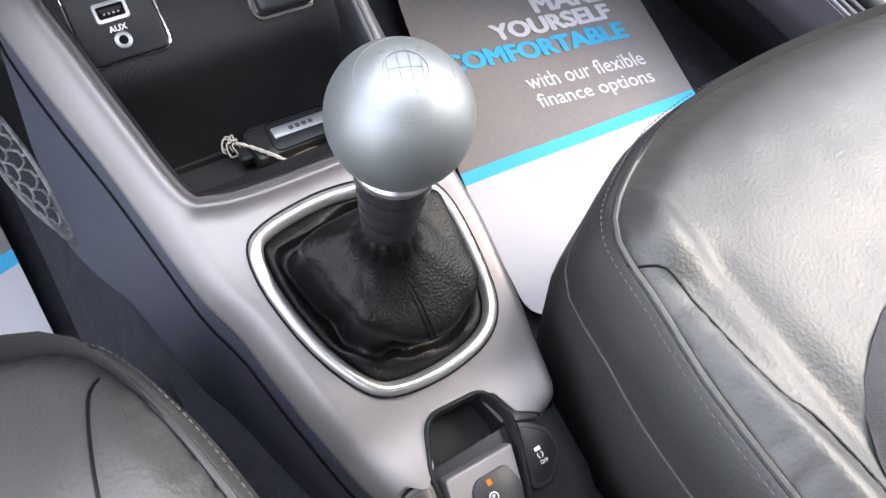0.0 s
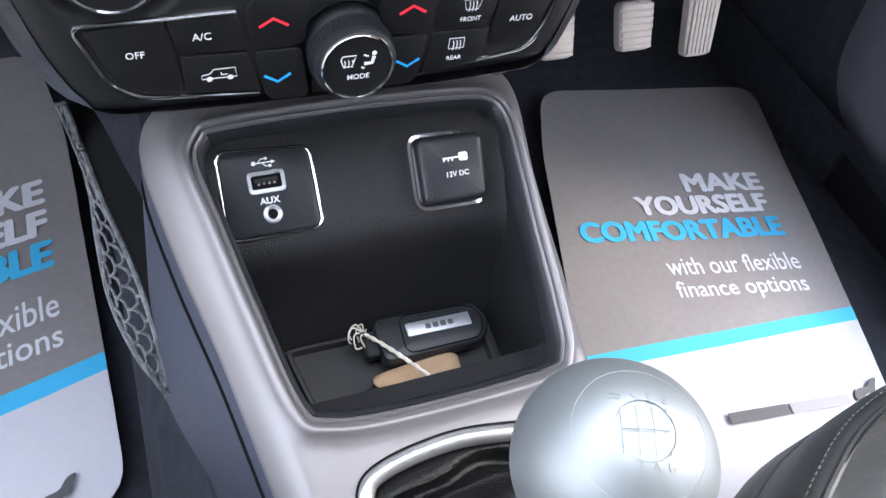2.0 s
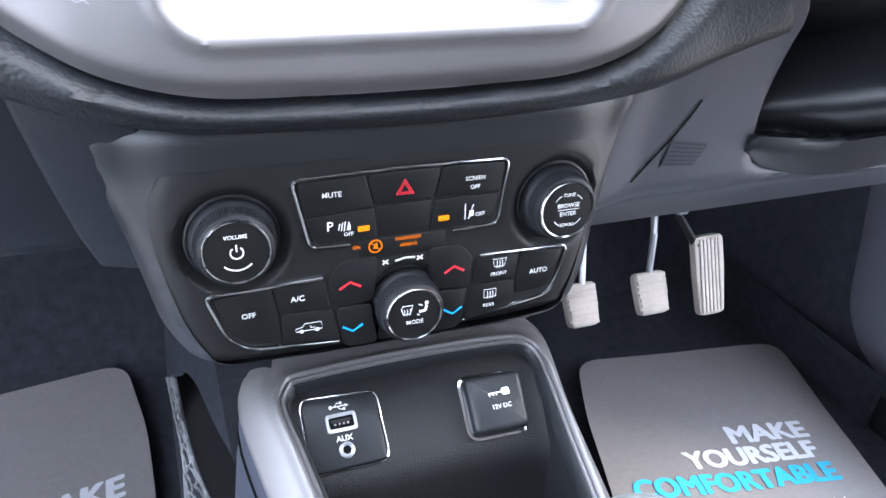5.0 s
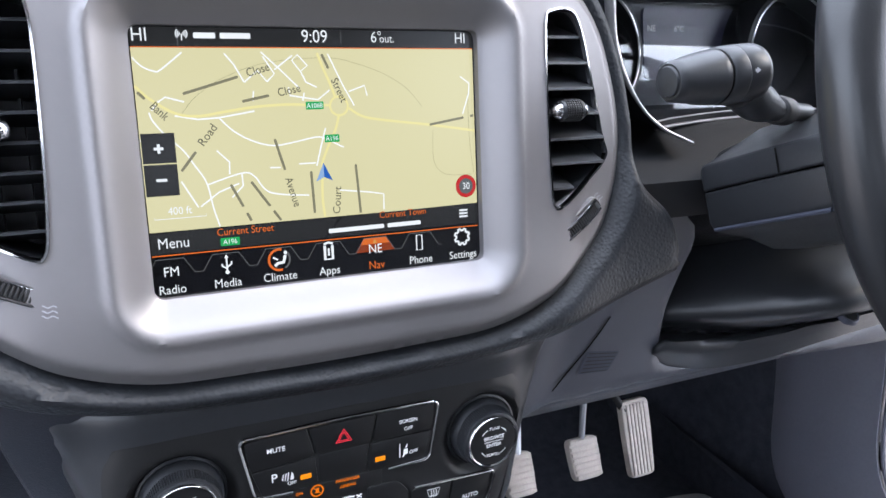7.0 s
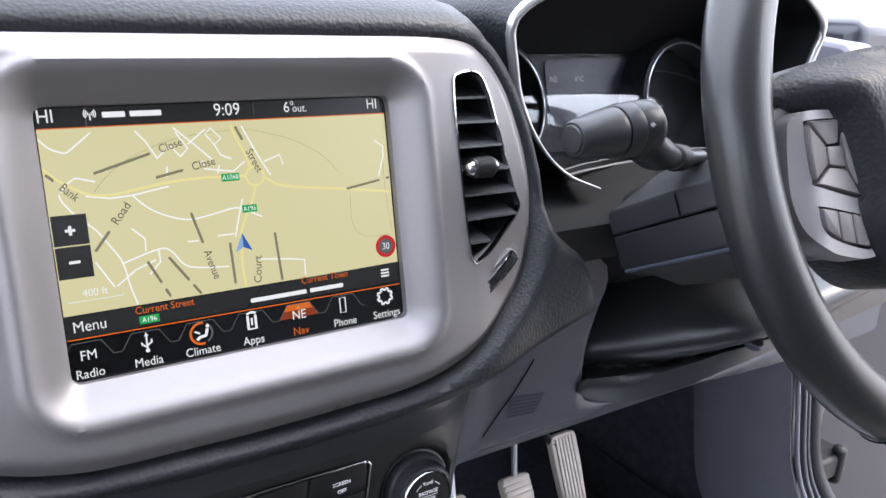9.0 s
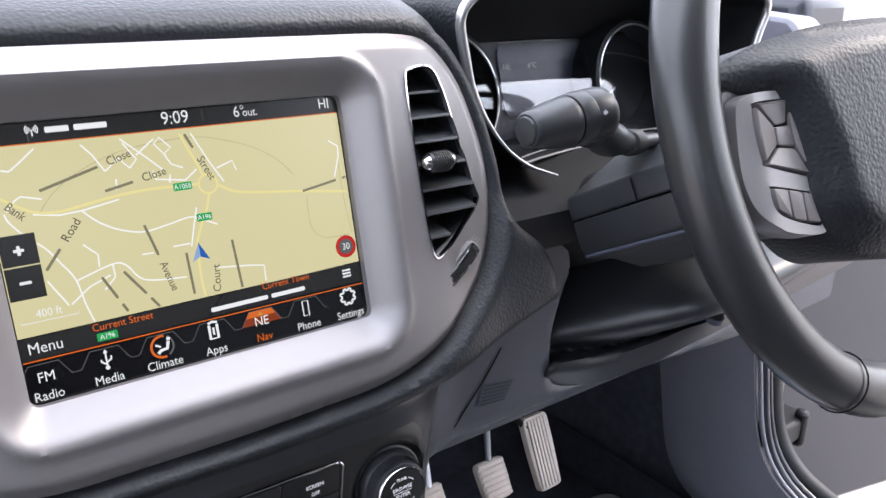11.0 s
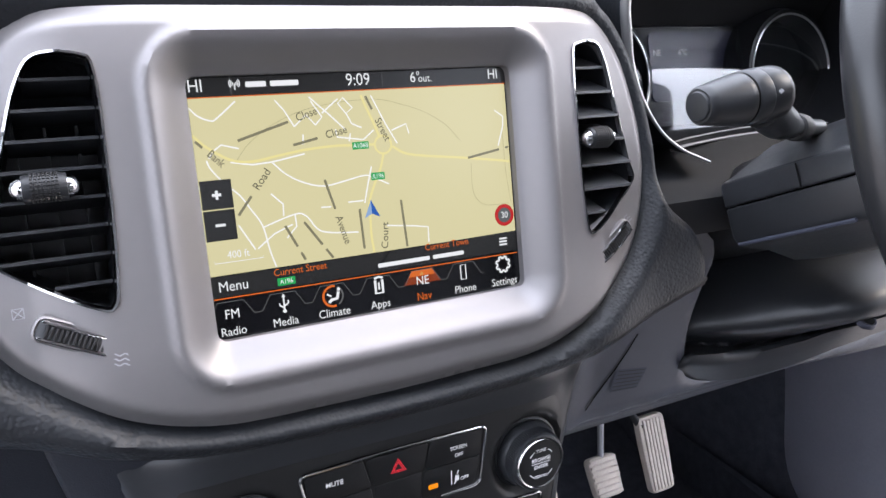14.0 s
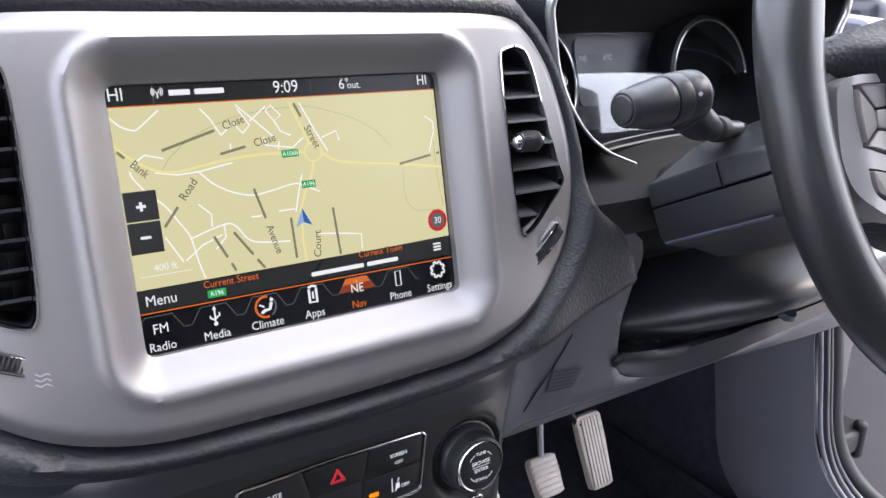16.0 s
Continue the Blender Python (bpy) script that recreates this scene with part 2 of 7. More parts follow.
def turned(bm, profile, M, n=40):
    """Rows of (radius, height) spun round M's third axis."""
    loops = [lift(circle(0, 0, max(r, 1e-5), n), z, M) for r, z in profile]
    return loft(bm, loops, cap=(True, True))


def tube(bm, pts, r, n=8, closed=False, flat=1.0, up=(0, 0, 1)):
    pts = [Vector(q) for q in pts]
    k = len(pts)
    loops = []
    for i, q in enumerate(pts):
        a = pts[i - 1] if (i or closed) else q
        b = pts[(i + 1) % k] if (i < k - 1 or closed) else q
        t = (b - a).normalized()
        s = t.cross(Vector(up))
        s = s.normalized() if s.length > 1e-4 else t.orthogonal().normalized()
        w = s.cross(t)
        rr = float(r[i] if isinstance(r, (list, tuple, np.ndarray)) else r)
        loops.append([q + rr * (math.cos(c) * s + flat * math.sin(c) * w) for c in np.linspace(0, 2 * math.pi, n, endpoint=False).tolist()])
    if closed:
        loops.append(loops[0])
    return loft(bm, loops, cap=(not closed, not closed))


def inside(q, loop):
    x, y = q[:, 0], q[:, 1]
    a, b = np.array(loop), np.roll(np.array(loop), -1, 0)
    odd = np.zeros(len(q), bool)
    for (x0, y0), (x1, y1) in zip(a, b):
        cross = (y0 > y) != (y1 > y)
        odd ^= cross & (x < (x1 - x0) * (y - y0) / ((y1 - y0) or 1e-12) + x0)
    return odd


def sheet(bm, outer, holes, h, step, M):
    """A surface over an outline with holes in it, its height given by h(x, y)."""
    from mathutils.geometry import delaunay_2d_cdt
    loops = [np.array(outer)] + [np.array(q) for q in holes]
    lo, hi = loops[0].min(0), loops[0].max(0)
    gx, gy = np.meshgrid(np.arange(lo[0] + step / 2, hi[0], step), np.arange(lo[1] + step / 2, hi[1], step))
    gx = gx + (np.arange(gx.shape[0]) % 2)[:, None] * step / 2
    g = np.stack([gx.ravel(), gy.ravel()], 1)
    keep = inside(g, loops[0])
    for q in loops[1:]:
        keep &= ~inside(g, q)
    g = g[keep]
    edge = np.concatenate(loops)
    g = g[np.array([((edge - q) ** 2).sum(1).min() > (0.45 * step) ** 2 for q in g], bool)] if len(g) else g
    verts = [Vector(q) for q in np.concatenate([edge, g])]
    edges, base = [], 0
    for q in loops:
        edges += [(base + i, base + (i + 1) % len(q)) for i in range(len(q))]
        base += len(q)
    vo, _, fo, *_ = delaunay_2d_cdt(verts, edges, [], 0, 1e-7)
    v2 = np.array([tuple(q) for q in vo])
    mid = np.array([v2[list(f)].mean(0) for f in fo])
    keep = inside(mid, loops[0])
    for q in loops[1:]:
        keep &= ~inside(mid, q)
    made = [bm.verts.new(M @ Vector((x, y, h(x, y)))) for x, y in v2]
    for f, ok in zip(fo, keep):
        if ok:
            bm.faces.new([made[i] for i in f])
    return bm


def words(name, body, size, M, material, parent, align="CENTER", bold=0.0, wide=1.0, depth=0.00006, label="", slant=0.0, gap=1.0):
    """Lettering in the built-in font, as a mesh on the plane M."""
    c = bpy.data.curves.new("lettering", "FONT")
    c.body, c.size, c.align_x, c.align_y = body, size, align, "CENTER"
    c.offset, c.extrude, c.shear, c.space_line, c.resolution_u = bold * size, depth, slant, gap, 3
    ob = bpy.data.objects.new("lettering", c)
    scene.collection.objects.link(ob)
    me = bpy.data.meshes.new_from_object(ob.evaluated_get(bpy.context.evaluated_depsgraph_get()))
    bpy.data.objects.remove(ob)
    me.transform(M @ Matrix.Diagonal((wide, 1, 1, 1)))
    me.materials.clear()
    me.materials.append(material)
    out = new(name, me)
    out.parent = parent
    out.matrix_parent_inverse = where(parent).inverted()
    if label:
        out["label"] = label
    return out


def on(M, x, y, z=0.0, turn=0.0):
    return M @ pose(x, y, z, 0, 0, turn)


def smooth(a, b, x):
    t = min(1, max(0, (x - a) / (b - a)))
    return t * t * (3 - 2 * t)


def strip(bm, pts, width, M, z=0.0, closed=False):
    """A flat line of a given width on the plane M."""
    p = np.array(pts, float)
    k = len(p)
    left, right = [], []
    for i in range(k):
        a = p[i - 1] if (i or closed) else p[i]
        b = p[(i + 1) % k] if (i < k - 1 or closed) else p[i]
        t = (b - a) / (np.linalg.norm(b - a) + 1e-12)
        nrm = np.array([-t[1], t[0]]) * width / 2
        left.append(M @ Vector((*(p[i] + nrm), z)))
        right.append(M @ Vector((*(p[i] - nrm), z)))
    vl, vr = [bm.verts.new(q) for q in left], [bm.verts.new(q) for q in right]
    for i in range(k if closed else k - 1):
        j = (i + 1) % k
        bm.faces.new((vl[i], vr[i], vr[j], vl[j]))
    return bm


def flat(bm, loop, M, z=0.0):
    bm.faces.new([bm.verts.new(M @ Vector((q[0], q[1], z))) for q in loop])
    return bm


def inward(line, d, s):
    """An open line moved to its left (s = 1) or right (s = -1) by d."""
    t = np.gradient(line, axis=0)
    t /= np.linalg.norm(t, axis=1)[:, None]
    return line + d * s * np.stack([-t[:, 1], t[:, 0]], 1)


# planes: the screen and its fascia, the climate panel, the top of the console, the socket panel
SM = basis((0, 0, 0.628), (1, 0, 0), (0, 0.2204, 0.9754))
CM = basis((0, -0.0105, 0.5), (1, 0, 0), (0, 0.0896, 0.996))
GM = basis((0, 0, 0.3934), (1, 0, 0), (0, 0.9409, 0.3387))
UM = basis((0, -0.003, 0.380), (1, 0, 0), (0, 0.8, 0.6))


def sv(pts):
    """(x, height) in metres to places on the screen's plane."""
    return [(x, (z - 0.628) / 0.9754) for x, z in pts]


def cv(pts):
    return [(x, (z - 0.5) / 0.996) for x, z in pts]


def gv(pts):
    """(x, y) in plan to places on the console's top."""
    return [(x, y / 0.9409) for x, y in pts]

# ---- ground, body shell, floor ----
b = bmesh.new()
prism(b, [(-300, -300), (300, -300), (300, 300), (-300, 300)], -0.6, -0.36)
whole("ground", b, TARMAC, "worn brownish paved ground outside the car", "ground", kind="structure")

b = bmesh.new()
box(b, -0.70, -1.7, -0.06, 0.755, 0.64, 0.0)
box(b, 0.733, 0.17, -0.06, 0.756, 0.80, 0.64)
whole("floor", b, CARPET, "charcoal carpeted car floor", "floor", kind="structure", bevel=0.004)
b = bmesh.new()
loft(b, [[Vector((x, y, z)) for y, z in ((0.56, 0.0), (0.61, 0.02), (0.67, 0.10), (0.72, 0.26), (0.74, 0.42), (0.75, 0.62), (0.79, 0.62), (0.79, -0.06), (0.56, -0.06))] for x in (-0.72, 0.74)], cap=(True, True))
whole("bulkhead", b, CARPET, "charcoal carpeted sloping toe board and bulkhead", "bulkhead", kind="structure")
# unseen roof and rear sides, added to cut the sky reaching the fascia
b = bmesh.new()
box(b, -0.64, -2.1, 1.22, 0.66, -0.37, 1.26)
whole("ceiling", b, HEADLINER, "unseen pale grey headliner under the roof, added to block sky", "ceiling", kind="structure", bevel=0.01)
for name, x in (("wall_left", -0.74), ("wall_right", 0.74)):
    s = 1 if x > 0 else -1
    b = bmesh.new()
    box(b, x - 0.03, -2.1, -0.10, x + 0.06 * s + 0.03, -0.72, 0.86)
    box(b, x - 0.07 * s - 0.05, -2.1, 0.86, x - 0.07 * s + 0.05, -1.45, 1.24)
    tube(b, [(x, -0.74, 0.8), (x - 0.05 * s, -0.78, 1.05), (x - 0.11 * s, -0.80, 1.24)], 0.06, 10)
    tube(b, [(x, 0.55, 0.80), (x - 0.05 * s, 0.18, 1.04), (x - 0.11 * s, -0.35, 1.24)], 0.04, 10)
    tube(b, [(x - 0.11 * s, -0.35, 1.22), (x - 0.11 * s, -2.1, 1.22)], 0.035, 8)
    whole(name, b, BODY, "body side with pillars round the door opening, grey darkened for shade", "body side", kind="structure", bevel=0.008)
# tailgate and bench lie out of view, added to block sky behind
b = bmesh.new()
box(b, -0.74, -2.14, -0.1, 0.74, -2.02, 0.92)
box(b, -0.74, -2.14, 1.16, 0.74, -2.02, 1.26)
whole("unseen_wall_rear", b, PLASTIC, "unseen dark tailgate trim behind the seats, added to block sky", "tailgate trim", kind="structure", bevel=0.01)
b = bmesh.new()
loft(b, [[Vector((x, y, z)) for y, z in ((-1.05, 0.0), (-1.05, 0.34), (-1.08, 0.38), (-1.45, 0.36), (-1.50, 0.40), (-1.72, 0.98), (-1.82, 0.98), (-1.75, 0.0))] for x in (-0.66, 0.66)], cap=(True, True))
whole("unseen_rear_bench", b, LEATHER, "unseen black leather rear bench seat, added to block sky", "rear seat", kind="structure", bevel=0.03, seg=3)
# out of view; the tall front box is added to keep light off the glovebox
b = bmesh.new()
box(b, -0.80, 0.18, -0.10, -0.715, 0.62, 0.82)
box(b, -0.80, -0.74, -0.10, -0.70, 0.20, 0.07)
whole("unseen_sill_left", b, PLASTIC, "unseen black sill and kick panel of the passenger side, shading the glovebox", "door sill", kind="structure", bevel=0.012, seg=3)

# ---- dashboard and fascia ----
HALF = [(0.0, 0.777), (0.07, 0.777), (0.132, 0.7765), (0.1555, 0.770), (0.1735, 0.751), (0.183, 0.728), (0.1885, 0.705), (0.1895, 0.682), (0.1850, 0.655), (0.1727, 0.631),
        (0.150, 0.6125), (0.1227, 0.5975), (0.0858, 0.5885), (0.04, 0.5865), (0.0, 0.586)]
OUT = spline(sv(HALF + [(-x, z) for x, z in HALF[-2:0:-1]]), 300)
OUTD = spline(OUT, 900)
VENT = [(0.1225, 0.7500), (0.1285, 0.7578), (0.1450, 0.7582), (0.1535, 0.7480), (0.1610, 0.7276), (0.1712, 0.6917), (0.1745, 0.6775), (0.1605, 0.6655), (0.1350, 0.6515), (0.1272, 0.6525), (0.1245, 0.668), (0.1226, 0.707)]
VR = spline(sv(VENT), 120)
VL = np.array([(-x, y) for x, y in VR])[::-1]
SCR = rrect(0, 0.0605, 0.172, 0.1235, 0.005)
SCRC, SCRH = np.array([0, 0.0605]), np.array([0.086, 0.0617])


def rim_distance(x, y):
    """How far a place on the fascia lies outside the screen's opening."""
    d = np.abs(np.array([x, y]) - SCRC) - SCRH + 0.006
    return float(np.linalg.norm(np.maximum(d, 0)) + min(max(d[0], d[1]), 0) - 0.006)


def fascia_height(x, y):
    d = rim_distance(x, y)
    h = 0.001 + 0.0150 * smooth(-0.002, 0.0190, d) ** 0.85
    h -= 0.0100 * min(1.0, max(0.0, (d - 0.0185) / 0.055)) ** 1.15 + 0.0026 * smooth(0.0178, 0.0222, d)
    e = float(np.sqrt(((OUTD - (x, y)) ** 2).sum(1).min()))
    return h - 0.006 * (1 - smooth(0, 0.008, e)) - 0.010 * smooth(0.13, 0.19, abs(x))


fascia = thing("centre_fascia", "satin silver plastic fascia framing the touchscreen and two air vents", "dashboard fascia", (0, 0.02, 0.59))
b = bmesh.new()
hole = offset(SCR, 0.0)
sheet(b, OUT, [hole, VR, VL], fascia_height, 0.0026, SM)
for loop in (VR, VL):
    loft(b, [lift(loop, fascia_height, SM), lift(offset(loop, -0.0006), lambda x, y: fascia_height(x, y) - 0.001, SM), lift(offset(loop, -0.001), -0.022, SM)])
loft(b, [lift(OUT, fascia_height, SM), lift(OUT, -0.03, SM)])
loft(b, [lift(hole, fascia_height, SM), lift(hole, -0.004, SM)])
part("bezel", b, SILVER, fascia, sharp=50)


def thumbwheel(s):
    """A ribbed wheel in a slot below each vent."""
    a = SM @ pose(0.1490 if s > 0 else -0.1418, ((0.6424 if s > 0 else 0.6395) - 0.628) / 0.9754, fascia_height(s * 0.149, 0.0148) - 0.0002, 0, 0, s * 37 if s > 0 else -26) @ Matrix.Scale(1.0 if s > 0 else 1.2, 4)
    w = thing("vent_thumbwheel", "ribbed black thumbwheel with chrome edges in a slot under the vent", "thumbwheel", a.translation, "vent thumbwheels")
    q = bmesh.new()
    loft(q, [lift(rrect(0, 0, 0.0352, 0.0104, 0.004), -0.002, a), lift(rrect(0, 0, 0.0348, 0.0100, 0.004), 0.0012, a), lift(rrect(0, 0, 0.0336, 0.0088, 0.0036), 0.0016, a), lift(rrect(0, 0, 0.0324, 0.0078, 0.003), 0.0006, a)], cap=(False, True))
    part("slot_rim", q, SILVER, w, "bright rim of the slot")
    for e in (-1, 1):
        q = bmesh.new()
        tube(q, [a @ Vector((x, e * 0.0030, 0.0012 + 0.0030 * math.sqrt(max(0.0, 1 - (x / 0.0162) ** 2)))) for x in np.linspace(-0.0150, 0.0150, 21)], 0.0008, 6)
        part("wheel_edge", q, CHROME, w, "chrome edge")
    q = bmesh.new()
    loft(q, [[a @ Vector((x, y, 0.0008 + 0.0030 * math.sqrt(max(0.0, 1 - (x / 0.0162) ** 2)))) for x in np.linspace(-0.0161, 0.0161, 25)] for y in (-0.0032, 0.0032)], closed=False)
    part("wheel", q, SMOOTHBLACK, w)
    for i in range(17):
        q = bmesh.new()
        x = -0.0128 + 0.0016 * i
        z = 0.0010 + 0.0030 * math.sqrt(1 - (x / 0.0162) ** 2)
        pillow(q, rrect(x, 0, 0.0010, 0.0046, 0.0003, 2), z - 0.001, z + 0.0005, a, 0.0002)
        part("rib", q, RUBBER, w)


thumbwheel(1)
thumbwheel(-1)


def air_vent(s):
    loop = VR if s > 0 else VL
    v = thing("air_vent", "black slatted air vent with chrome surround and ribbed chrome-ended slider", "air vent", SM @ Vector((s * 0.145, 0.04, -0.02)), "centre air vents")
    q = bmesh.new()
    h = fascia_height
    loft(q, [lift(offset(loop, 0.0002), lambda x, y: h(x, y) - 0.001, SM), lift(offset(loop, -0.0002), lambda x, y: h(x, y) + 0.0011, SM), lift(offset(loop, -0.0012), lambda x, y: h(x, y) + 0.0011, SM), lift(offset(loop, -0.0020), lambda x, y: h(x, y) - 0.002, SM)])
    part("surround", q, CHROME, v, "thin chrome surround")
    q = bmesh.new()
    loft(q, [lift(offset(loop, -0.0012), -0.002, SM), lift(offset(loop, -0.0018), -0.040, SM)], cap=(False, True))
    part("duct", q, SMOOTHBLACK, v)
    inner = offset(loop, -0.0022)
    for i in range(9):
        y = (0.0335 if s > 0 else 0.0345) + (0.0142 if s > 0 else 0.0126) * i
        xs = []
        for a, c in zip(inner, np.roll(inner, -1, 0)):
            if (a[1] - y) * (c[1] - y) < 0:
                xs.append(a[0] + (c[0] - a[0]) * (y - a[1]) / (c[1] - a[1]))
        if len(xs) < 2:
            continue
        x0, x1 = min(xs), max(xs)
        q = bmesh.new()
        k = 0.45 if s > 0 else -0.22
        prof = [(0.0005, 0.0), (0.0003, 0.0013), (-0.001, 0.0016), (-0.022, 0.0012 + 0.022 * k), (-0.022, -0.0002 + 0.022 * k), (-0.001, -0.0004)]
        loft(q, [[SM @ Vector((x, y + dy, dz - 0.0005)) for dz, dy in prof] for x in np.linspace(x0, x1, 5)], cap=(True, True))
        part("slat", q, SLAT_LIT if s > 0 else SMOOTHBLACK, v)
    for i in range(3):
        q = bmesh.new()
        x = s * (0.132 + 0.0130 * i)
        prism(q, [(x - 0.0006, 0.03), (x + 0.0006, 0.03), (x + 0.0006, 0.128), (x - 0.0006, 0.128)], -0.036, -0.026, SM)
        part("vane", q, SMOOTHBLACK, v)
    # slider on the middle slat
    kx, ky = (0.1425, 0.0785) if s > 0 else (-0.1478, 0.0785)
    K = SM @ pose(kx, ky, 0.0045, 0, 90, 0)
    e0 = 0.0075 if s > 0 else 0.0088
    k = part("slider", turned(bmesh.new(), [(0.0035, -e0), (0.0056, 0.0003 - e0), (0.0060, 0.0015 - e0), (0.0060, e0 - 0.0015), (0.0056, e0 - 0.0003), (0.0035, e0)], K, 28), SMOOTHBLACK, v)
    q = bmesh.new()
    for a in np.linspace(-1.2, 1.2, 11):
        for i in range(7):
            m = K @ pose(0, 0, -0.0048 + 0.0016 * i, 0, 0, 0) @ Matrix.Rotation(a + math.pi, 4, "Z") @ pose(0.0061, 0, 0)
            bmesh.ops.create_cube(q, size=0.001, matrix=m)
    part("ribs", q, RUBBER, k)
    for e in (-1, 1):
        part("slider_end", turned(bmesh.new(), [(0.0048, (e0 - 0.0009) * e), (0.0046, (e0 + 0.001) * e), (0.0034, (e0 + 0.0033) * e), (0.0015, (e0 + 0.0043) * e)], K, 24), CHROME, k, "chrome end")
    return v


air_vent(1)
air_vent(-1)
# vent legends on the fascia
for s in (1, -1):
    b = bmesh.new()
    c = (0.1665, 0.026) if s > 0 else (-0.1285, 0.0015)
    for i in range(3):
        pts = [(c[0] + x, c[1] + 0.0022 * (i - 1) + 0.0005 * math.sin(x * 1500)) for x in np.linspace(-0.0032, 0.0032, 9)]
        q = np.array(pts) - c
        a = radians(52 if s > 0 else -8)
        pts = [(c[0] + x * math.cos(a) - y * math.sin(a), c[1] + x * math.sin(a) + y * math.cos(a)) for x, y in q]
        strip(b, pts, 0.0006, SM, fascia_height(*c) + 0.0005)
    part("vent_open_mark", b, PGREY, fascia, "pale wavy air symbol")
b = bmesh.new()
c, z = (-0.1655, 0.0265), fascia_height(-0.1655, 0.0265) + 0.0006
strip(b, [(c[0] - 0.0022, c[1] - 0.0022), (c[0] + 0.0022, c[1] - 0.0022), (c[0] + 0.0022, c[1] + 0.0022), (c[0] - 0.0022, c[1] + 0.0022)], 0.0005, SM, z, True)
strip(b, [(c[0] - 0.0022, c[1] - 0.0022), (c[0] + 0.0022, c[1] + 0.0022)], 0.0005, SM, z)
strip(b, [(c[0] - 0.0022, c[1] + 0.0022), (c[0] + 0.0022, c[1] - 0.0022)], 0.0005, SM, z)
part("vent_shut_mark", b, PGREY, fascia, "pale crossed square symbol")

# padded dash roll that runs round the fascia
dash = thing("dashboard", "black soft-touch grained dashboard with a padded roll round the silver fascia", "dashboard", (0, 0.1, 0.5))
LOW = [(-0.62, 0.615), (-0.40, 0.612), (-0.26, 0.608), (-0.18, 0.597), (-0.136, 0.583), (-0.09, 0.574), (-0.01, 0.570), (0.07, 0.571), (0.125, 0.5755), (0.165, 0.583), (0.2, 0.5925), (0.236, 0.602)]
RIGHT = [(0.236, 0.612), (0.2345, 0.624), (0.227, 0.640), (0.208, 0.657), (0.200, 0.675), (0.199, 0.700), (0.193, 0.728), (0.184, 0.752), (0.168, 0.774), (0.145, 0.7855)]
low = spline(sv(LOW), 240, False)
right = spline(sv(RIGHT), 90, False)[1:]
top = [(0.10, 0.162), (0.0, 0.1625), (-0.1, 0.1625), (-0.3, 0.162), (-0.62, 0.160)]
PADLOOP = np.concatenate([low, right, spline(top, 60, False)])
EDGE = np.concatenate([low, right])


def pad_height(x, y):
    d = float(np.sqrt(((OUTD - (x, y)) ** 2).sum(1).min()))
    e = float(np.sqrt(((EDGE - (x, y)) ** 2).sum(1).min()))
    if inside(np.array([[x, y]]), OUT)[0]:
        d = 0.0
    h = -0.010 * smooth(0.13, 0.19, abs(x)) - 0.006 + 0.0165 * smooth(-0.004, 0.011, d)
    h -= 0.030 * smooth(0.20, 0.62, -x)
    lowside = smooth(0.09, 0.03, y)
    roll = max(0.0, 1 - e / 0.012)
    return h * 1.0 - (0.010 * roll**2) * (0.4 + 0.6 * lowside) - (1 - lowside) * 0.010 * smooth(0.0, 0.012, d)


edge_in = inward(EDGE, 0.009, 1)
PADIN = np.concatenate([edge_in, spline(top, 60, False)])
b = bmesh.new()
sheet(b, PADIN, [offset(OUT, -0.0008)], pad_height, 0.0050, SM)
loft(b, [lift(inward(EDGE, d, 1), pad_height, SM) for d in (0.009, 0.0068, 0.0048, 0.003, 0.0014, 0.0)] + [lift(EDGE, lambda x, y: pad_height(x, y) - 0.012, SM), lift(EDGE, -0.14, SM)], closed=False)
part("dash_roll", b, PAD, dash, sharp=60)
# upper pad
b = bmesh.new()
prof = [(0.0335, 0.7775), (0.031, 0.7815), (0.033, 0.7865), (0.041, 0.7925), (0.06, 0.7995), (0.11, 0.8065), (0.25, 0.8130), (0.50, 0.817), (0.72, 0.81), (0.72, 0.6), (0.1, 0.6)]
stations = [(-0.66, -0.02, 0.03), (-0.4, -0.008, 0.015), (-0.2, -0.001, 0.002), (-0.13, 0, 0), (0.0, 0, 0), (0.10, 0, 0), (0.132, -0.001, 0.0005), (0.150, -0.004, 0.004), (0.163, -0.011, 0.010), (0.172, -0.022, 0.020), (0.178, -0.05, 0.04)]
loft(b, [[Vector((x, y + dy, z + (dz if z > 0.7 else 0))) for y, z in prof] for x, dz, dy in stations], closed=True, cap=(True, True))
part("dash_top", b, PAD, dash, sharp=60)
b = bmesh.new()
prof = [(0.20, 0.640), (0.20, 0.800), (0.215, 0.812), (0.25, 0.8165), (0.50, 0.819), (0.72, 0.81), (0.72, 0.60), (0.21, 0.60)]
loft(b, [[Vector((x, y, z)) for y, z in prof] for x in (0.170, 0.36, 0.55)] + [[Vector((x, max(y, lim), z)) for y, z in prof] for x, lim in ((0.60, 0.14), (0.70, 0.12))], cap=(True, True))
part("dash_top_driver_side", b, PAD, dash, sharp=50, bevel=0.004)
b = bmesh.new()
loft(b, [[Vector((x, y, z)) for y, z in ((0.10, 0.60), (0.075, 0.66), (0.085, 0.73), (0.13, 0.772), (0.30, 0.79), (0.60, 0.80), (0.60, 0.60))] for x in (0.690, 0.745)], cap=(True, True))
part("dash_end", b, TRIMG, dash, "grey end cap of the dashboard beside the door", sharp=40, bevel=0.006)
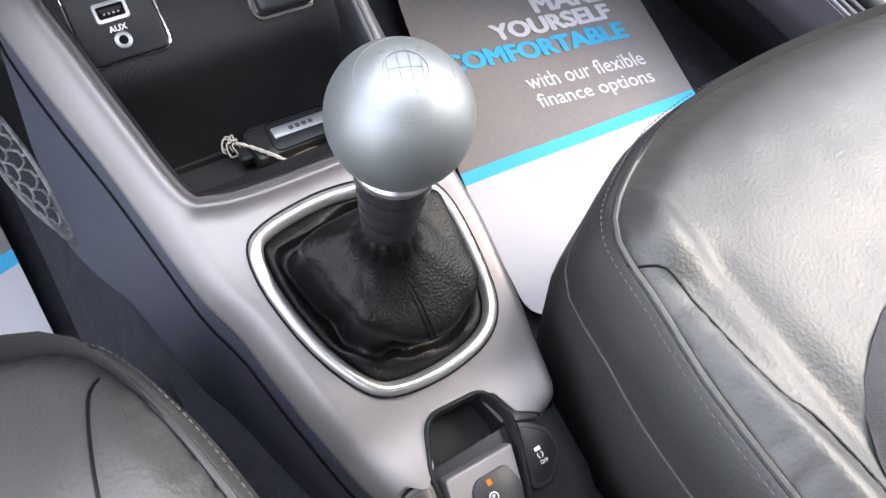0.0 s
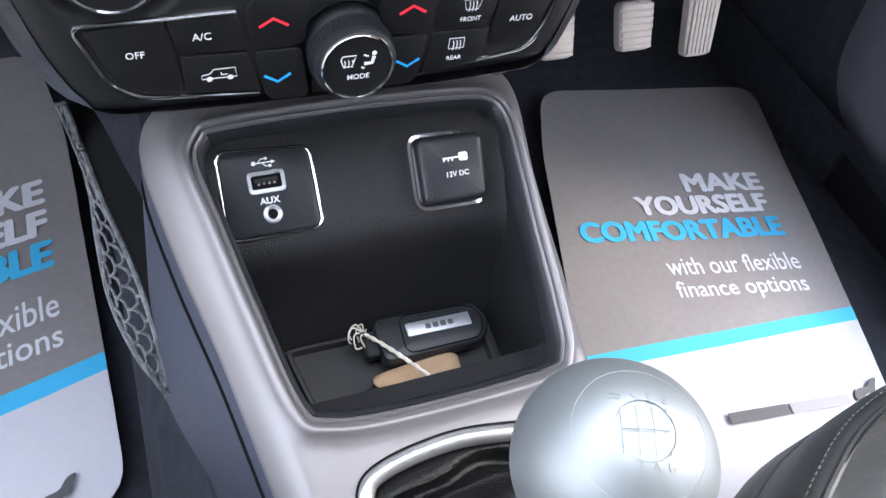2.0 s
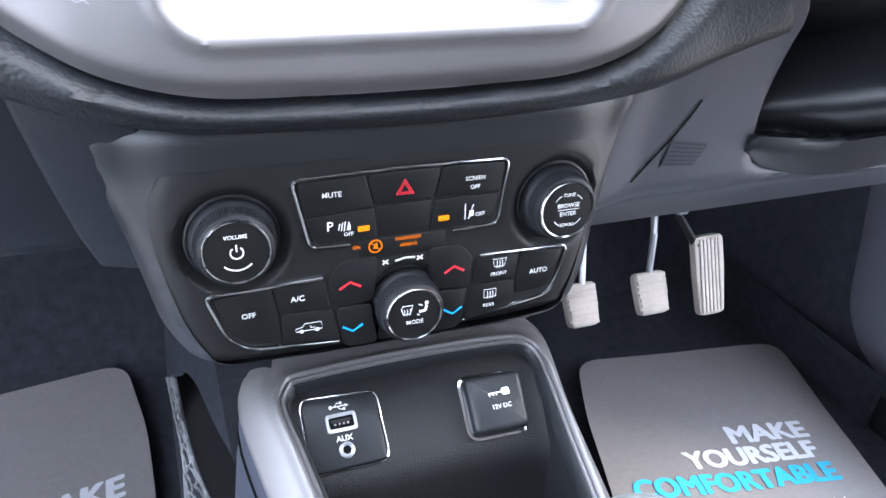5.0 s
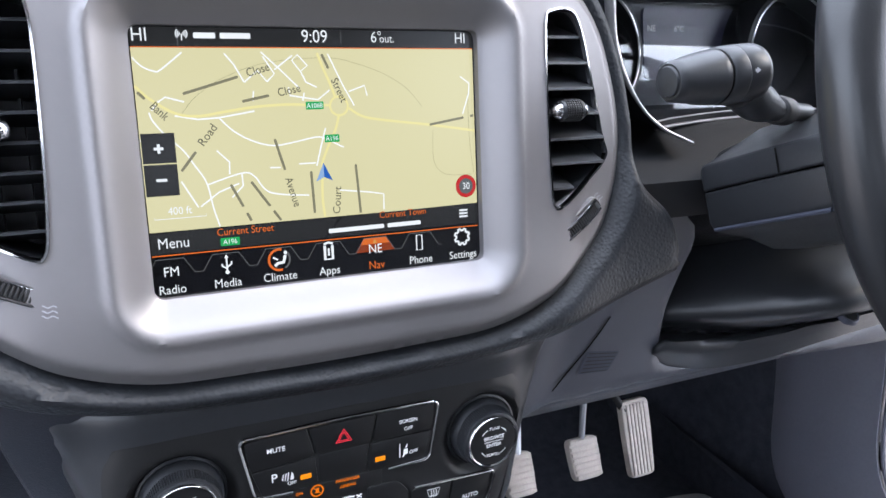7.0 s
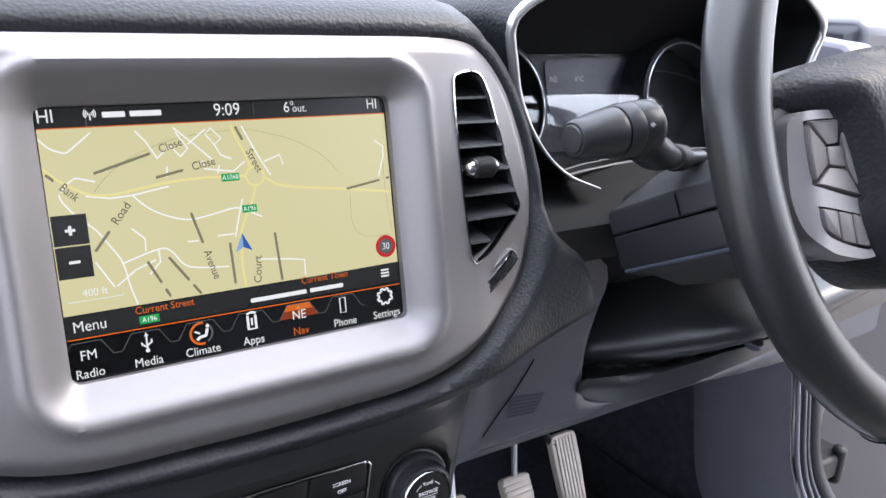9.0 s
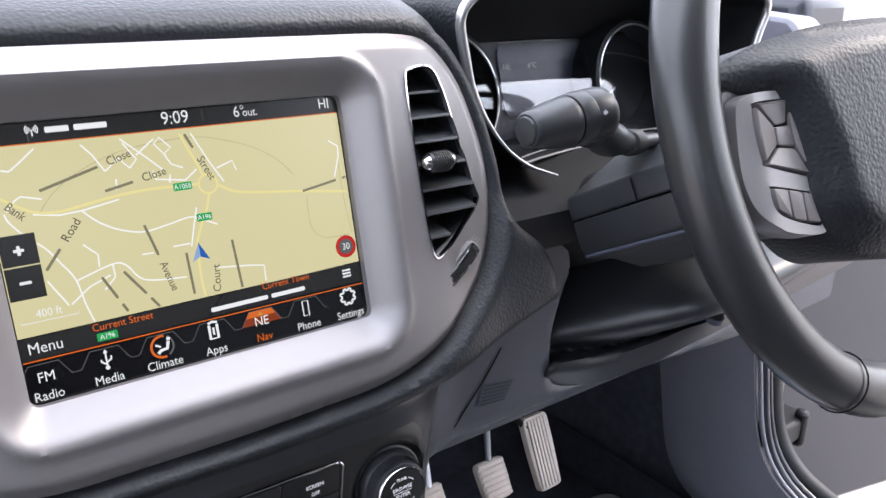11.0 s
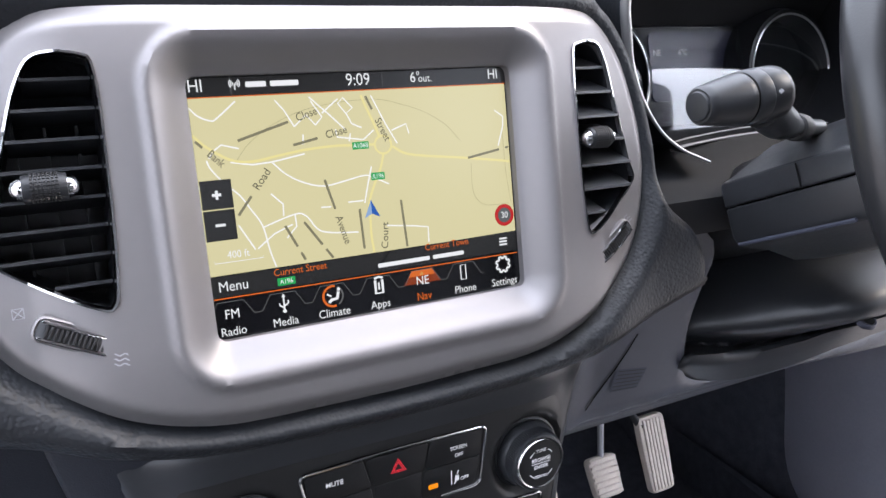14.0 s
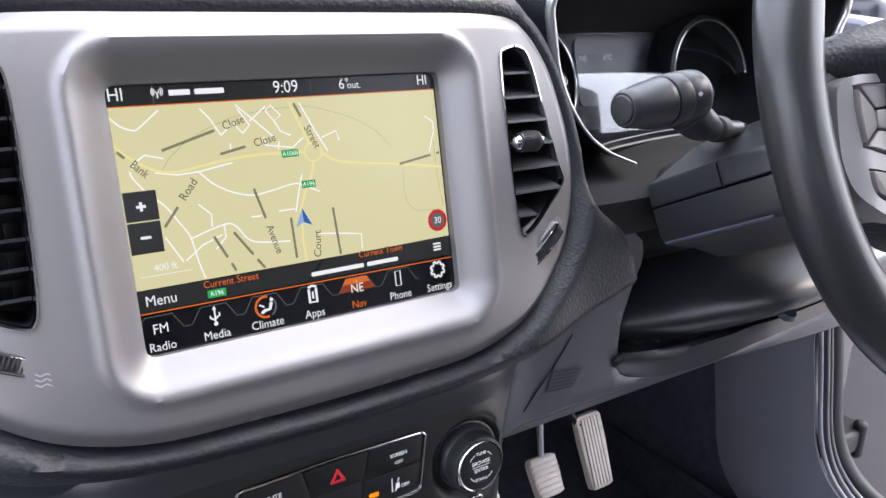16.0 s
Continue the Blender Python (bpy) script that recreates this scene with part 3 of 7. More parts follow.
# lower panel on the passenger's side
b = bmesh.new()
prof = [(0.010, 0.600), (0.012, 0.575), (0.022, 0.54), (0.034, 0.505), (0.045, 0.492), (0.07, 0.487), (0.40, 0.47), (0.40, 0.62)]
loft(b, [[Vector((x, y + dy, z + dz)) for y, z in prof] for x, dy, dz in ((-0.66, 0.03, 0.01), (-0.45, 0.02, 0.005), (-0.24, 0.006, 0.0), (-0.150, 0.004, 0.0))], cap=(True, True))
part("glovebox_lid", b, DASHLOW, dash, sharp=40, bevel=0.003)
b = bmesh.new()
prof = [(0.000, 0.600), (0.002, 0.575), (0.010, 0.54), (0.022, 0.505), (0.040, 0.478), (0.30, 0.40), (0.30, 0.62)]
loft(b, [[Vector((x + dx * (0.6 - z) / 0.1, y + dy, z)) for y, z in prof] for x, dy, dx in ((-0.1695, 0.012, 0.018), (-0.150, 0.004, 0.018), (-0.118, 0.0, 0.012))], cap=(True, True))
part("stack_flank", b, DASHLOW, dash, sharp=40, bevel=0.003)

# ---- touchscreen showing the map ----
LIT = 0.105
BLACKGLASS = mat("black_screen_glass", (0.004, 0.004, 0.005), 0.12, 0, spec=0.4, rvary=0.04, vscale=9)
S_MAP = glow("map_ground", (0.75, 0.68, 0.38), LIT * 1.42)
S_WHITE = glow("screen_white", (1, 1, 1), LIT * 1.35)
S_ROAD = glow("map_road_white", (0.95, 0.93, 0.88), LIT * 1.5)
S_YELL = glow("map_main_road", (0.98, 0.86, 0.36), LIT * 1.3)
S_ORANGE = glow("screen_orange", (1.0, 0.20, 0.02), LIT * 1.0)
S_INK = glow("map_ink", (0.20, 0.18, 0.11), LIT)
S_NAME = glow("map_name_grey", (0.33, 0.30, 0.18), LIT)
S_THIN = glow("map_outline", (0.55, 0.50, 0.25), LIT)
S_GREEN = glow("road_sign_green", (0.02, 0.46, 0.10), LIT * 1.2)
S_DARK = glow("screen_dark_bar", (0.022, 0.022, 0.022), LIT)
S_GREY = glow("screen_grey", (0.16, 0.16, 0.16), LIT)
S_RED = glow("speed_sign_red", (0.75, 0.02, 0.02), LIT)
S_BLUE = glow("pointer_blue", (0.03, 0.16, 0.62), LIT)
S_PALE = glow("pointer_pale", (0.42, 0.62, 0.95), LIT)
screen = thing("touchscreen", "lit touchscreen with a road map and a black menu bar", "touchscreen", SM @ Vector((0, -0.001, -0.003)))
Z0 = -0.0030
b = bmesh.new()
prism(b, rrect(0, 0.0605, 0.176, 0.1275, 0.006), Z0 - 0.004, Z0, SM)
part("glass", b, BLACKGLASS, screen)
U = 1e-4


def sflat(name, pts, m, level, r=0.0):
    loop = [(x * U, y * U) for x, y in pts]
    return part(name, flat(bmesh.new(), rounded(loop, r, 4) if r else loop, SM, Z0 + 0.00006 * level), m, screen)


def sline(name, lines, width, m, level, closed=False, fine=True):
    q = bmesh.new()
    for pts in lines:
        p = np.array(pts, float) * U
        if fine and len(p) > 2 and not closed:
            p = spline(p, 8 * len(p), False)
        strip(q, p, width, SM, Z0 + 0.00006 * level, closed)
    return part(name, q, m, screen)


def sword(body, x, y, size, m, level=12, align="CENTER", bold=0.0, turn=0.0, wide=0.9):
    return words("lettering", body, size, on(SM, x * U, y * U, Z0 + 0.00006 * level, turn) , m, screen, align, bold, wide, depth=0.0)


sflat("map_ground", [(-852, 296), (852, 296), (852, 1128), (-852, 1128)], S_MAP, 1)
sline("map_outlines", [[(-664, 827), (-596, 905), (-467, 989), (-256, 1059), (45, 1082), (221, 1046), (355, 995), (467, 923), (542, 836)], [(601, 707), (597, 567), (627, 497), (688, 467), (822, 462)], [(815, 896), (818, 652), (836, 472)]], 0.00022, S_THIN, 2)
LANES = [[(-850, 1085), (-813, 1045), (-763, 1023), (-735, 1029), (-637, 1106)], [(48, 1101), (116, 951), (171, 848)], [(-450, 1102), (-409, 1051), (-367, 970)], [(-279, 1109), (-180, 1014), (-106, 939)], [(-220, 1027), (-130, 1093)],
         [(-367, 970), (-302, 1023), (-259, 971)], [(-259, 971), (-222, 1008), (-272, 1089)], [(-94, 1018), (-69, 966), (-18, 942)], [(-158, 944), (-153, 904), (-15, 881), (46, 926)], [(-333, 881), (-327, 929)], [(-92, 878), (-82, 917)],
         [(-790, 849), (-756, 889), (-726, 908), (-646, 885)], [(-693, 824), (-592, 804), (-494, 809), (-330, 835)]]
LANES += [[(-494, 805), (-434, 744), (-350, 695), (-251, 668), (-142, 681), (-30, 700), (23, 683), (102, 643)], [(-801, 841), (-788, 802), (-735, 731), (-670, 666), (-624, 592), (-578, 508), (-557, 388), (-535, 300)], [(-850, 720), (-832, 696)],
          [(-691, 524), (-625, 398)], [(-520, 657), (-466, 601), (-470, 543)], [(-580, 499), (-413, 545), (-355, 527), (-283, 443), (-92, 415)], [(-413, 541), (-411, 485), (-466, 433)], [(68, 429), (228, 407), (304, 392), (301, 311)],
          [(146, 918), (230, 946), (243, 895)], [(774, 985), (826, 949), (821, 895), (781, 788)], [(14, 742), (-14, 657), (-43, 558)], [(-131, 573), (-48, 573)], [(-276, 563), (-224, 561)], [(-614, 400), (-526, 462), (-430, 497)]]
for pts in LANES:
    sline("map_road", [pts], 0.00075, S_ROAD, 3, fine=len(pts) > 4)
sline("map_road", [[(-104, 1097), (-58, 1045), (-94, 1018), (-133, 1070)]], 0.00075, S_ROAD, 3, True)
MAINS = [[(-850, 960), (-799, 906), (-691, 835), (-590, 819), (-471, 835), (-327, 854), (-181, 861), (-84, 858), (40, 853)], [(142, 836), (210, 794), (325, 771), (580, 738), (850, 697)], [(88, 805), (64, 731), (18, 643), (-15, 564), (-20, 483), (-24, 389), (-18, 300)], [(74, 890), (51, 957), (18, 1039), (-6, 1105)]]
for pts in MAINS:
    sline("map_main_road", [pts], 0.00125, S_YELL, 4)
sline("map_roundabout", [[(90 + 46 * math.cos(a), 848 + 46 * math.sin(a)) for a in np.linspace(0, 6.283, 30, endpoint=False)]], 0.0011, S_YELL, 5, True)
# on the map the kind of road is lettered, and its own name stands as a bar
for words_, p0, p1 in (((10, "Close"), (-653, 920), (-234, 1042)), ((5, "Close"), (-388, 880), (-88, 939)), ((3, "Street"), (15, 1103), (126, 848)), ((2, "Bank"), (-845, 935), (-724, 808)), ((4, "Road"), (-689, 567), (-515, 776)), ((6, "Avenue"), (-245, 703), (-155, 356)),
                       ((5, 2), (-471, 498), (-384, 310)), ((7, 3), (-374, 504), (-240, 300)), ((7,), (-75, 537), (-70, 320)), (("Court",), (45, 300), (62, 456)), ((10,), (159, 558), (172, 300)), ((7, 1), (577, 737), (850, 779))):
    p0, p1 = np.array(p0) * U, np.array(p1) * U
    counts = [len(w) if isinstance(w, str) else w for w in words_]
    n = sum(counts) + len(counts) - 1
    ln = np.linalg.norm(p1 - p0)
    a = math.degrees(math.atan2(*(p1 - p0)[::-1]))
    M = on(SM, p0[0], p0[1], Z0 + 0.00006 * 7, a)
    i = 0
    for w, k in zip(words_, counts):
        if isinstance(w, str):
            words("map_lettering", w, 0.0056, on(M, ln * (i + k / 2) / n, 0.0002), S_INK, screen, bold=0.004, wide=ln / n * k / (0.0056 * 0.56 * k), depth=0.0)
        else:
            part("map_name_bar", flat(bmesh.new(), rrect(ln * (i + k / 2) / n, 0.0, ln / n * (k - 0.3), 0.0013, 0.0004, 3), M), S_NAME, screen)
        i += k + 1
for body, x, y, w in (("A1068", -35, 853, 90), ("A196", 43, 690, 76), ("A196", -495, 223, 90)):
    sflat("road_sign", [(x - w / 2, y - 19), (x + w / 2, y - 19), (x + w / 2, y + 19), (x - w / 2, y + 19)], S_GREEN, 9, 0.0004)
    sword(body, x, y - 1, 0.0034, S_WHITE, 11)
sflat("pointer", [(-10, 572), (34, 480), (-10, 500)], S_BLUE, 9)
sflat("pointer", [(-10, 572), (-10, 500), (-52, 480)], S_PALE, 9)
sflat("zoom_box", [(-848, 612), (-703, 612), (-703, 748), (-848, 748)], S_DARK, 8)
sflat("zoom_box", [(-848, 462), (-703, 462), (-703, 606), (-848, 606)], S_DARK, 8)
sline("zoom_plus", [[(-797, 678), (-755, 678)], [(-776, 657), (-776, 699)]], 0.0013, S_WHITE, 10)
sline("zoom_minus", [[(-799, 535), (-752, 535)]], 0.0013, S_WHITE, 10)
sflat("speed_sign", [(784 + 62 * math.cos(a), 399 + 62 * math.sin(a)) for a in np.linspace(0, 6.283, 36, endpoint=False)], S_RED, 8)
sflat("speed_sign", [(784 + 42 * math.cos(a), 399 + 42 * math.sin(a)) for a in np.linspace(0, 6.283, 36, endpoint=False)], S_GREY, 9)
sword("30", 784, 398, 0.0052, S_WHITE, 11)
sword("400 ft", -710, 389, 0.0050, S_WHITE, 11)
sline("scale_bar", [[(-825, 366), (-825, 356), (-593, 356), (-593, 366)]], 0.0003, S_WHITE, 9, fine=False)
# top bar
sflat("top_bar", [(-852, 1132), (852, 1132), (852, 1218), (-852, 1218)], S_DARK, 1)
sline("orange_line", [[(-852, 1129), (852, 1129)]], 0.0005, S_ORANGE, 6)
sword("HI", -812, 1180, 0.0082, S_WHITE)
sword("HI", 777, 1180, 0.0076, S_WHITE)
sword("9:09", -14, 1180, 0.0086, S_WHITE)
sword("6\u00b0", 305, 1180, 0.0076, S_WHITE)
sword("out.", 362, 1174, 0.0056, S_WHITE)
for x0, w in ((-580, 98), (-462, 140)):
    sflat("station_bar", [(x0, 1168), (x0 + w, 1168), (x0 + w, 1194), (x0, 1194)], S_WHITE, 8, 0.0006)
for pts in ([(120, 1150), (120, 1212)], [(-650, 1128), (-650, 1216)]):
    sline("divider", [pts], 0.0004, S_GREY, 6)
for r in (9, 17, 25):
    for s in (-1, 1):
        sline("aerial_mark", [[(-631 + s * r * math.cos(a), 1188 + r * math.sin(a)) for a in np.linspace(-0.8, 0.8, 7)]], 0.0005, S_WHITE, 8, fine=False)
sline("aerial_mark", [[(-631, 1188), (-631, 1158)]], 0.0006, S_WHITE, 8)
# street bar and menu row
sflat("street_bar", [(-852, 192), (-30, 192), (60, 292), (-852, 292)], S_DARK, 5)
sflat("street_bar", [(-20, 192), (852, 192), (852, 302), (70, 292)], S_DARK, 5)
sline("orange_line", [[(-852, 186), (852, 176)]], 0.0006, S_ORANGE, 7)
sword("Menu", -752, 240, 0.0071, S_WHITE)
sword("Current Street", -418, 270, 0.0050, S_ORANGE)
sword("Current Town", 405, 282, 0.0050, S_ORANGE)
for x0, w in ((-5, 300), (315, 190)):
    sflat("town_bar", [(x0, 214), (x0 + w, 214), (x0 + w, 236), (x0, 236)], S_WHITE, 8, 0.0006)
sline("menu_lines", [[(738, y), (788, y)] for y in (268, 251, 234)], 0.0010, S_WHITE, 8)
for i, (body, m) in enumerate((("Radio", S_WHITE), ("Media", S_WHITE), ("Climate", S_WHITE), ("Apps", S_WHITE), ("Nav", S_ORANGE), ("Phone", S_WHITE), ("Settings", S_WHITE))):
    x = -776 + 254.5 * i
    sword(body, x, 22, 0.0060, m)
    if body != "Settings":
        sline("tab_outline", [[(x - 128, 95), (x - 108, 95), (x - 62, 168), (x + 62, 168), (x + 108, 95), (x + 128, 95)]], 0.0004, S_GREY, 7, fine=False)
sflat("nav_tab", [(130, 95), (178, 168), (302, 168), (350, 95)], glow("nav_tab_orange", (0.35, 0.05, 0.005), LIT), 6)
sflat("nav_tab", [(160, 135), (180, 167), (300, 167), (320, 135)], S_ORANGE, 7)
sflat("nav_arrow", [(226, 140), (252, 140), (239, 160)], glow("nav_arrow_orange", (1.0, 0.45, 0.1), LIT), 8)
sword("FM", -774, 106, 0.0066, S_WHITE)
sword("NE", 239, 108, 0.0068, S_WHITE)
sline("usb_mark", [[(-520, 78), (-520, 148)], [(-542, 118), (-542, 108), (-520, 92)], [(-498, 128), (-498, 114), (-520, 100)]], 0.0008, S_WHITE, 8, fine=False)
sflat("usb_mark", [(-530, 146), (-510, 146), (-520, 164)], S_WHITE, 8)
sflat("usb_mark", [(-520 + 10 * math.cos(a), 76 + 10 * math.sin(a)) for a in np.linspace(0, 6.283, 14, endpoint=False)], S_WHITE, 8)
sline("climate_arc", [[(-266 + 52 * math.cos(a), 108 + 52 * math.sin(a)) for a in np.linspace(radians(75), radians(285), 20)]], 0.0012, S_ORANGE, 8, fine=False)
sline("climate_arc", [[(-266 + 52 * math.cos(a), 108 + 52 * math.sin(a)) for a in np.linspace(radians(-60), radians(60), 14)]], 0.0010, S_GREY, 8, fine=False)
sline("climate_seat", [[(-236, 128), (-246, 94), (-276, 90), (-290, 78)]], 0.0015, S_WHITE, 9, fine=False)
sflat("climate_seat", [(-234 + 9 * math.cos(a), 140 + 9 * math.sin(a)) for a in np.linspace(0, 6.283, 14, endpoint=False)], S_WHITE, 9)
sline("climate_seat", [[(-298, 122), (-274, 108)]], 0.0009, S_WHITE, 9)
sline("apps_mark", [[(-32, 152), (-32, 82), (8, 82), (8, 152)]], 0.0014, S_WHITE, 8, fine=False)
sline("apps_mark", [[(-36, 160), (-12, 168), (12, 160)]], 0.0012, S_WHITE, 8, fine=False)
sline("apps_mark", [[(-12, 100), (-12, 138)]], 0.0010, S_WHITE, 8)
sline("phone_mark", [[(476, 76), (508, 76), (508, 156), (476, 156)]], 0.0007, S_WHITE, 8, True)
gearp = []
for i in range(16):
    a = 2 * math.pi * i / 16
    gearp += [(750 + (46 if i % 2 else 36) * math.cos(a + d), 121 + (46 if i % 2 else 36) * math.sin(a + d)) for d in (-0.13, 0.13)]
sline("gear_mark", [gearp], 0.0012, S_WHITE, 8, True)

# ---- climate panel ----
climate = thing("climate_panel", "satin black climate control panel with three round dials and chrome outlines", "climate control panel", (0, 0, 0.44))
FAS = [(-0.1600, 0.6220), (-0.05, 0.6000), (0.05, 0.5950), (0.1570, 0.6060), (0.1415, 0.545), (0.1345, 0.515), (0.1240, 0.4645), (0.1130, 0.447), (0.095, 0.4385), (0.05, 0.4375), (-0.05, 0.4395), (-0.093, 0.442), (-0.1100, 0.4520), (-0.1200, 0.470), (-0.1295, 0.515), (-0.1385, 0.548)]
FASL = spline(rounded(cv(FAS), 0.006, 4), 260)
PIA = [(-0.0985, 0.5525), (0.0, 0.5520), (0.1000, 0.5500), (0.1190, 0.5425), (0.1235, 0.526), (0.1185, 0.500), (0.1110, 0.4740), (0.1030, 0.4560), (0.0910, 0.4465), (0.0, 0.4435), (-0.086, 0.4465), (-0.1000, 0.4570), (-0.1090, 0.4760), (-0.1160, 0.5060), (-0.1185, 0.528), (-0.1140, 0.5450)]
PIAL = spline(cv(PIA), 200)


def fascia2(x, y):
    e = float(np.sqrt(((FASL - (x, y)) ** 2).sum(1).min()))
    side = smooth(0.085, 0.132, abs(x))
    return -0.002 - 0.010 * max(0.0, 1 - e / 0.010) ** 2 - 0.012 * side**2 + 0.004 * smooth(0.045, 0.072, y) - 0.018 * smooth(0.066, 0.092, y)


b = bmesh.new()
sheet(b, FASL, [PIAL], fascia2, 0.005, CM)
loft(b, [lift(FASL, fascia2, CM), lift(FASL, lambda x, y: fascia2(x, y) - 0.012, CM), lift(offset(FASL, -0.004), -0.08, CM)])
part("fascia_frame", b, GREYSAT, climate, "satin dark grey outer frame", sharp=50)


DISHES = [(*cv([(-0.0815, 0.5148)])[0], 0.0205), (*cv([(0.0942, 0.5138)])[0], 0.0205), (*cv([(0.0060, 0.4655)])[0], 0.0185)]


def panel_height(x, y, plain=False):
    e = float(np.sqrt(((PIAL - (x, y)) ** 2).sum(1).min()))
    low = smooth(-0.045, -0.057, y)
    side = smooth(0.085, 0.132, abs(x))
    dish = 0.0 if plain else max(smooth(1.42 * r, 1.05 * r, math.hypot(x - cx, y - cy)) for cx, cy, r in DISHES)
    return -0.0025 - 0.0008 * (1 - smooth(0, 0.005, e)) - 0.006 * low - 0.010 * side**2 - 0.008 * dish


b = bmesh.new()
sheet(b, PIAL, [], panel_height, 0.0028, CM)
loft(b, [lift(PIAL, panel_height, CM), lift(PIAL, -0.02, CM)])
part("panel_face", b, PANEL, climate, sharp=50)


def plain_height(x, y):
    return panel_height(x, y, True)



def dial(x, z, r, lines, h=0.0175):
    P = on(CM, *cv([(x, z)])[0], panel_height(*cv([(x, z)])[0]))
    d = part("dial", turned(bmesh.new(), [(r, 0.002), (r * 0.985, 0.0055), (r * 0.93, 0.0075), (r * 0.90, 0.0085), (r * 0.865, h - 0.0025), (r * 0.84, h - 0.001), (r * 0.75, h)], P, 56), SMOOTHBLACK, climate)
    q = bmesh.new()
    turned(q, [(r * 1.1, 0.0), (r * 1.09, 0.0018), (r * 1.04, 0.0024), (r * 0.98, 0.0018), (r * 0.98, 0.0)], P, 56)
    part("collar", q, SMOOTHBLACK, d, "black collar round the dial")
    q = bmesh.new()
    for a in np.linspace(0, 2 * math.pi, 90, endpoint=False):
        c, s = math.cos(a), math.sin(a)
        q2 = [(r * 0.905, 0.0080), (r * 0.872, h - 0.0026)]
        va = [q.verts.new(P @ Vector((rr * math.cos(a + da), rr * math.sin(a + da), zz))) for rr, zz in q2 for da in (-0.014, 0.014)]
        vb = [q.verts.new(P @ Vector((rr * 1.022 * c, rr * 1.022 * s, zz))) for rr, zz in q2]
        q.faces.new((va[0], va[2], vb[1], vb[0]))
        q.faces.new((va[1], vb[0], vb[1], va[3]))
    part("knurling", q, SMOOTHBLACK, d)
    part("ring", turned(bmesh.new(), [(r * 0.79, h - 0.0012), (r * 0.782, h + 0.0002), (r * 0.755, h + 0.0010), (r * 0.72, h + 0.0007), (r * 0.71, h - 0.0005)], P, 56), CHROME, d, "chrome ring")
    part("cap", turned(bmesh.new(), [(r * 0.72, h - 0.001), (r * 0.71, h + 0.0002), (r * 0.5, h + 0.0006), (r * 0.2, h + 0.0007)], P, 48), GLOSS, d, "gloss black centre")
    for body, size, dy in lines:
        words("legend", body, size, on(P, 0, dy, h + 0.0009), LEGEND, d, bold=0.004)
    return d, P, h


def arc(P, r, a0, a1, width, z, material, parent, name="legend", n=20):
    q = bmesh.new()
    strip(q, [(r * math.cos(a), r * math.sin(a)) for a in np.linspace(radians(a0), radians(a1), n)], width, P, z)
    part(name, q, material, parent)


vol, P, h = dial(-0.0815, 0.5148, 0.0212, [("VOLUME", 0.0028, 0.0080)])
arc(P, 0.0090, 225, 315, 0.0008, h + 0.0009, LEGEND, vol)
arc(P, 0.0030, 125, 415, 0.0007, h + 0.0009, LEGEND, vol)
b = bmesh.new()
strip(b, [(0, 0.0005), (0, 0.0042)], 0.0008, P, h + 0.0009)
part("legend", b, LEGEND, vol)
tun, P, h = dial(0.0942, 0.5138, 0.0212, [("TUNE", 0.0028, 0.0088), ("BROWSE", 0.0034, 0.0028), ("ENTER", 0.0034, -0.0020), ("SCROLL", 0.0026, -0.0085)])
b = bmesh.new()
strip(b, [(-0.0065, 0.0005), (0.0065, 0.0005)], 0.0004, P, h + 0.0009)
part("legend", b, LEGEND, tun)
for a0, a1 in ((35, 62), (118, 145), (215, 240), (300, 325)):
    arc(P, 0.0098, a0, a1, 0.0005, h + 0.0009, LEGEND, tun, n=6)
mode, P, h = dial(0.0060, 0.4655, 0.0202, [("MODE", 0.0034, -0.0042)], 0.0185)
b = bmesh.new()
strip(b, [(-0.0075, 0.0045), (-0.0068, 0.0062), (-0.0010, 0.0062), (-0.0017, 0.0045), (-0.0028, 0.0012), (-0.0064, 0.0012)], 0.0006, P, h + 0.0009, True)
for i in range(3):
    strip(b, [(-0.0060 + 0.0016 * i, 0.0005), (-0.0056 + 0.0016 * i, 0.0030), (-0.0060 + 0.0016 * i, 0.0042)], 0.0005, P, h + 0.0009)
flat(b, circle(0.0066, 0.0066, 0.0011, 12), P, h + 0.0009)
strip(b, [(0.0066, 0.0052), (0.0058, 0.0020), (0.0024, 0.0018)], 0.0017, P, h + 0.0009)
strip(b, [(0.0022, 0.0062), (0.0042, 0.0052)], 0.0008, P, h + 0.0009)
strip(b, [(0.0012, 0.0004), (0.0026, -0.0004)], 0.0008, P, h + 0.0009)
part("airflow_mark", b, LEGEND, mode, "white airflow symbol")


TOPS = {}


def button(poly, legend=None, lift_by=0.0012, r=0.0016):
    loop = rounded(cv(poly), r, 4)
    c = loop.mean(0)
    ob = part("button", pillow(bmesh.new(), loop, plain_height(*c) - 0.009, plain_height(*c) + lift_by, CM, 0.0006), GLOSS, climate)
    TOPS[ob.name] = plain_height(*c) + lift_by
    return ob


def label_at(parent, x, z, body, size=0.0042, material=None, bold=0.006):
    c = cv([(x, z)])[0]
    return words("legend", body, size * 0.88, on(CM, c[0], c[1], TOPS.get(parent.name, panel_height(*c) + 0.001) + 0.0002), material or LEGEND, parent, bold=bold)


def draw_at(parent, x, z, lines, width=0.0005, material=None, name="legend", fills=()):
    c = cv([(x, z)])[0]
    q = bmesh.new()
    M = on(CM, c[0], c[1], TOPS.get(parent.name, panel_height(*c) + 0.001) + 0.0002)
    for pts, closed in lines:
        strip(q, pts, width, M, 0, closed)
    for pts in fills:
        flat(q, pts, M)
    return part(name, q, material or LEGEND, parent)


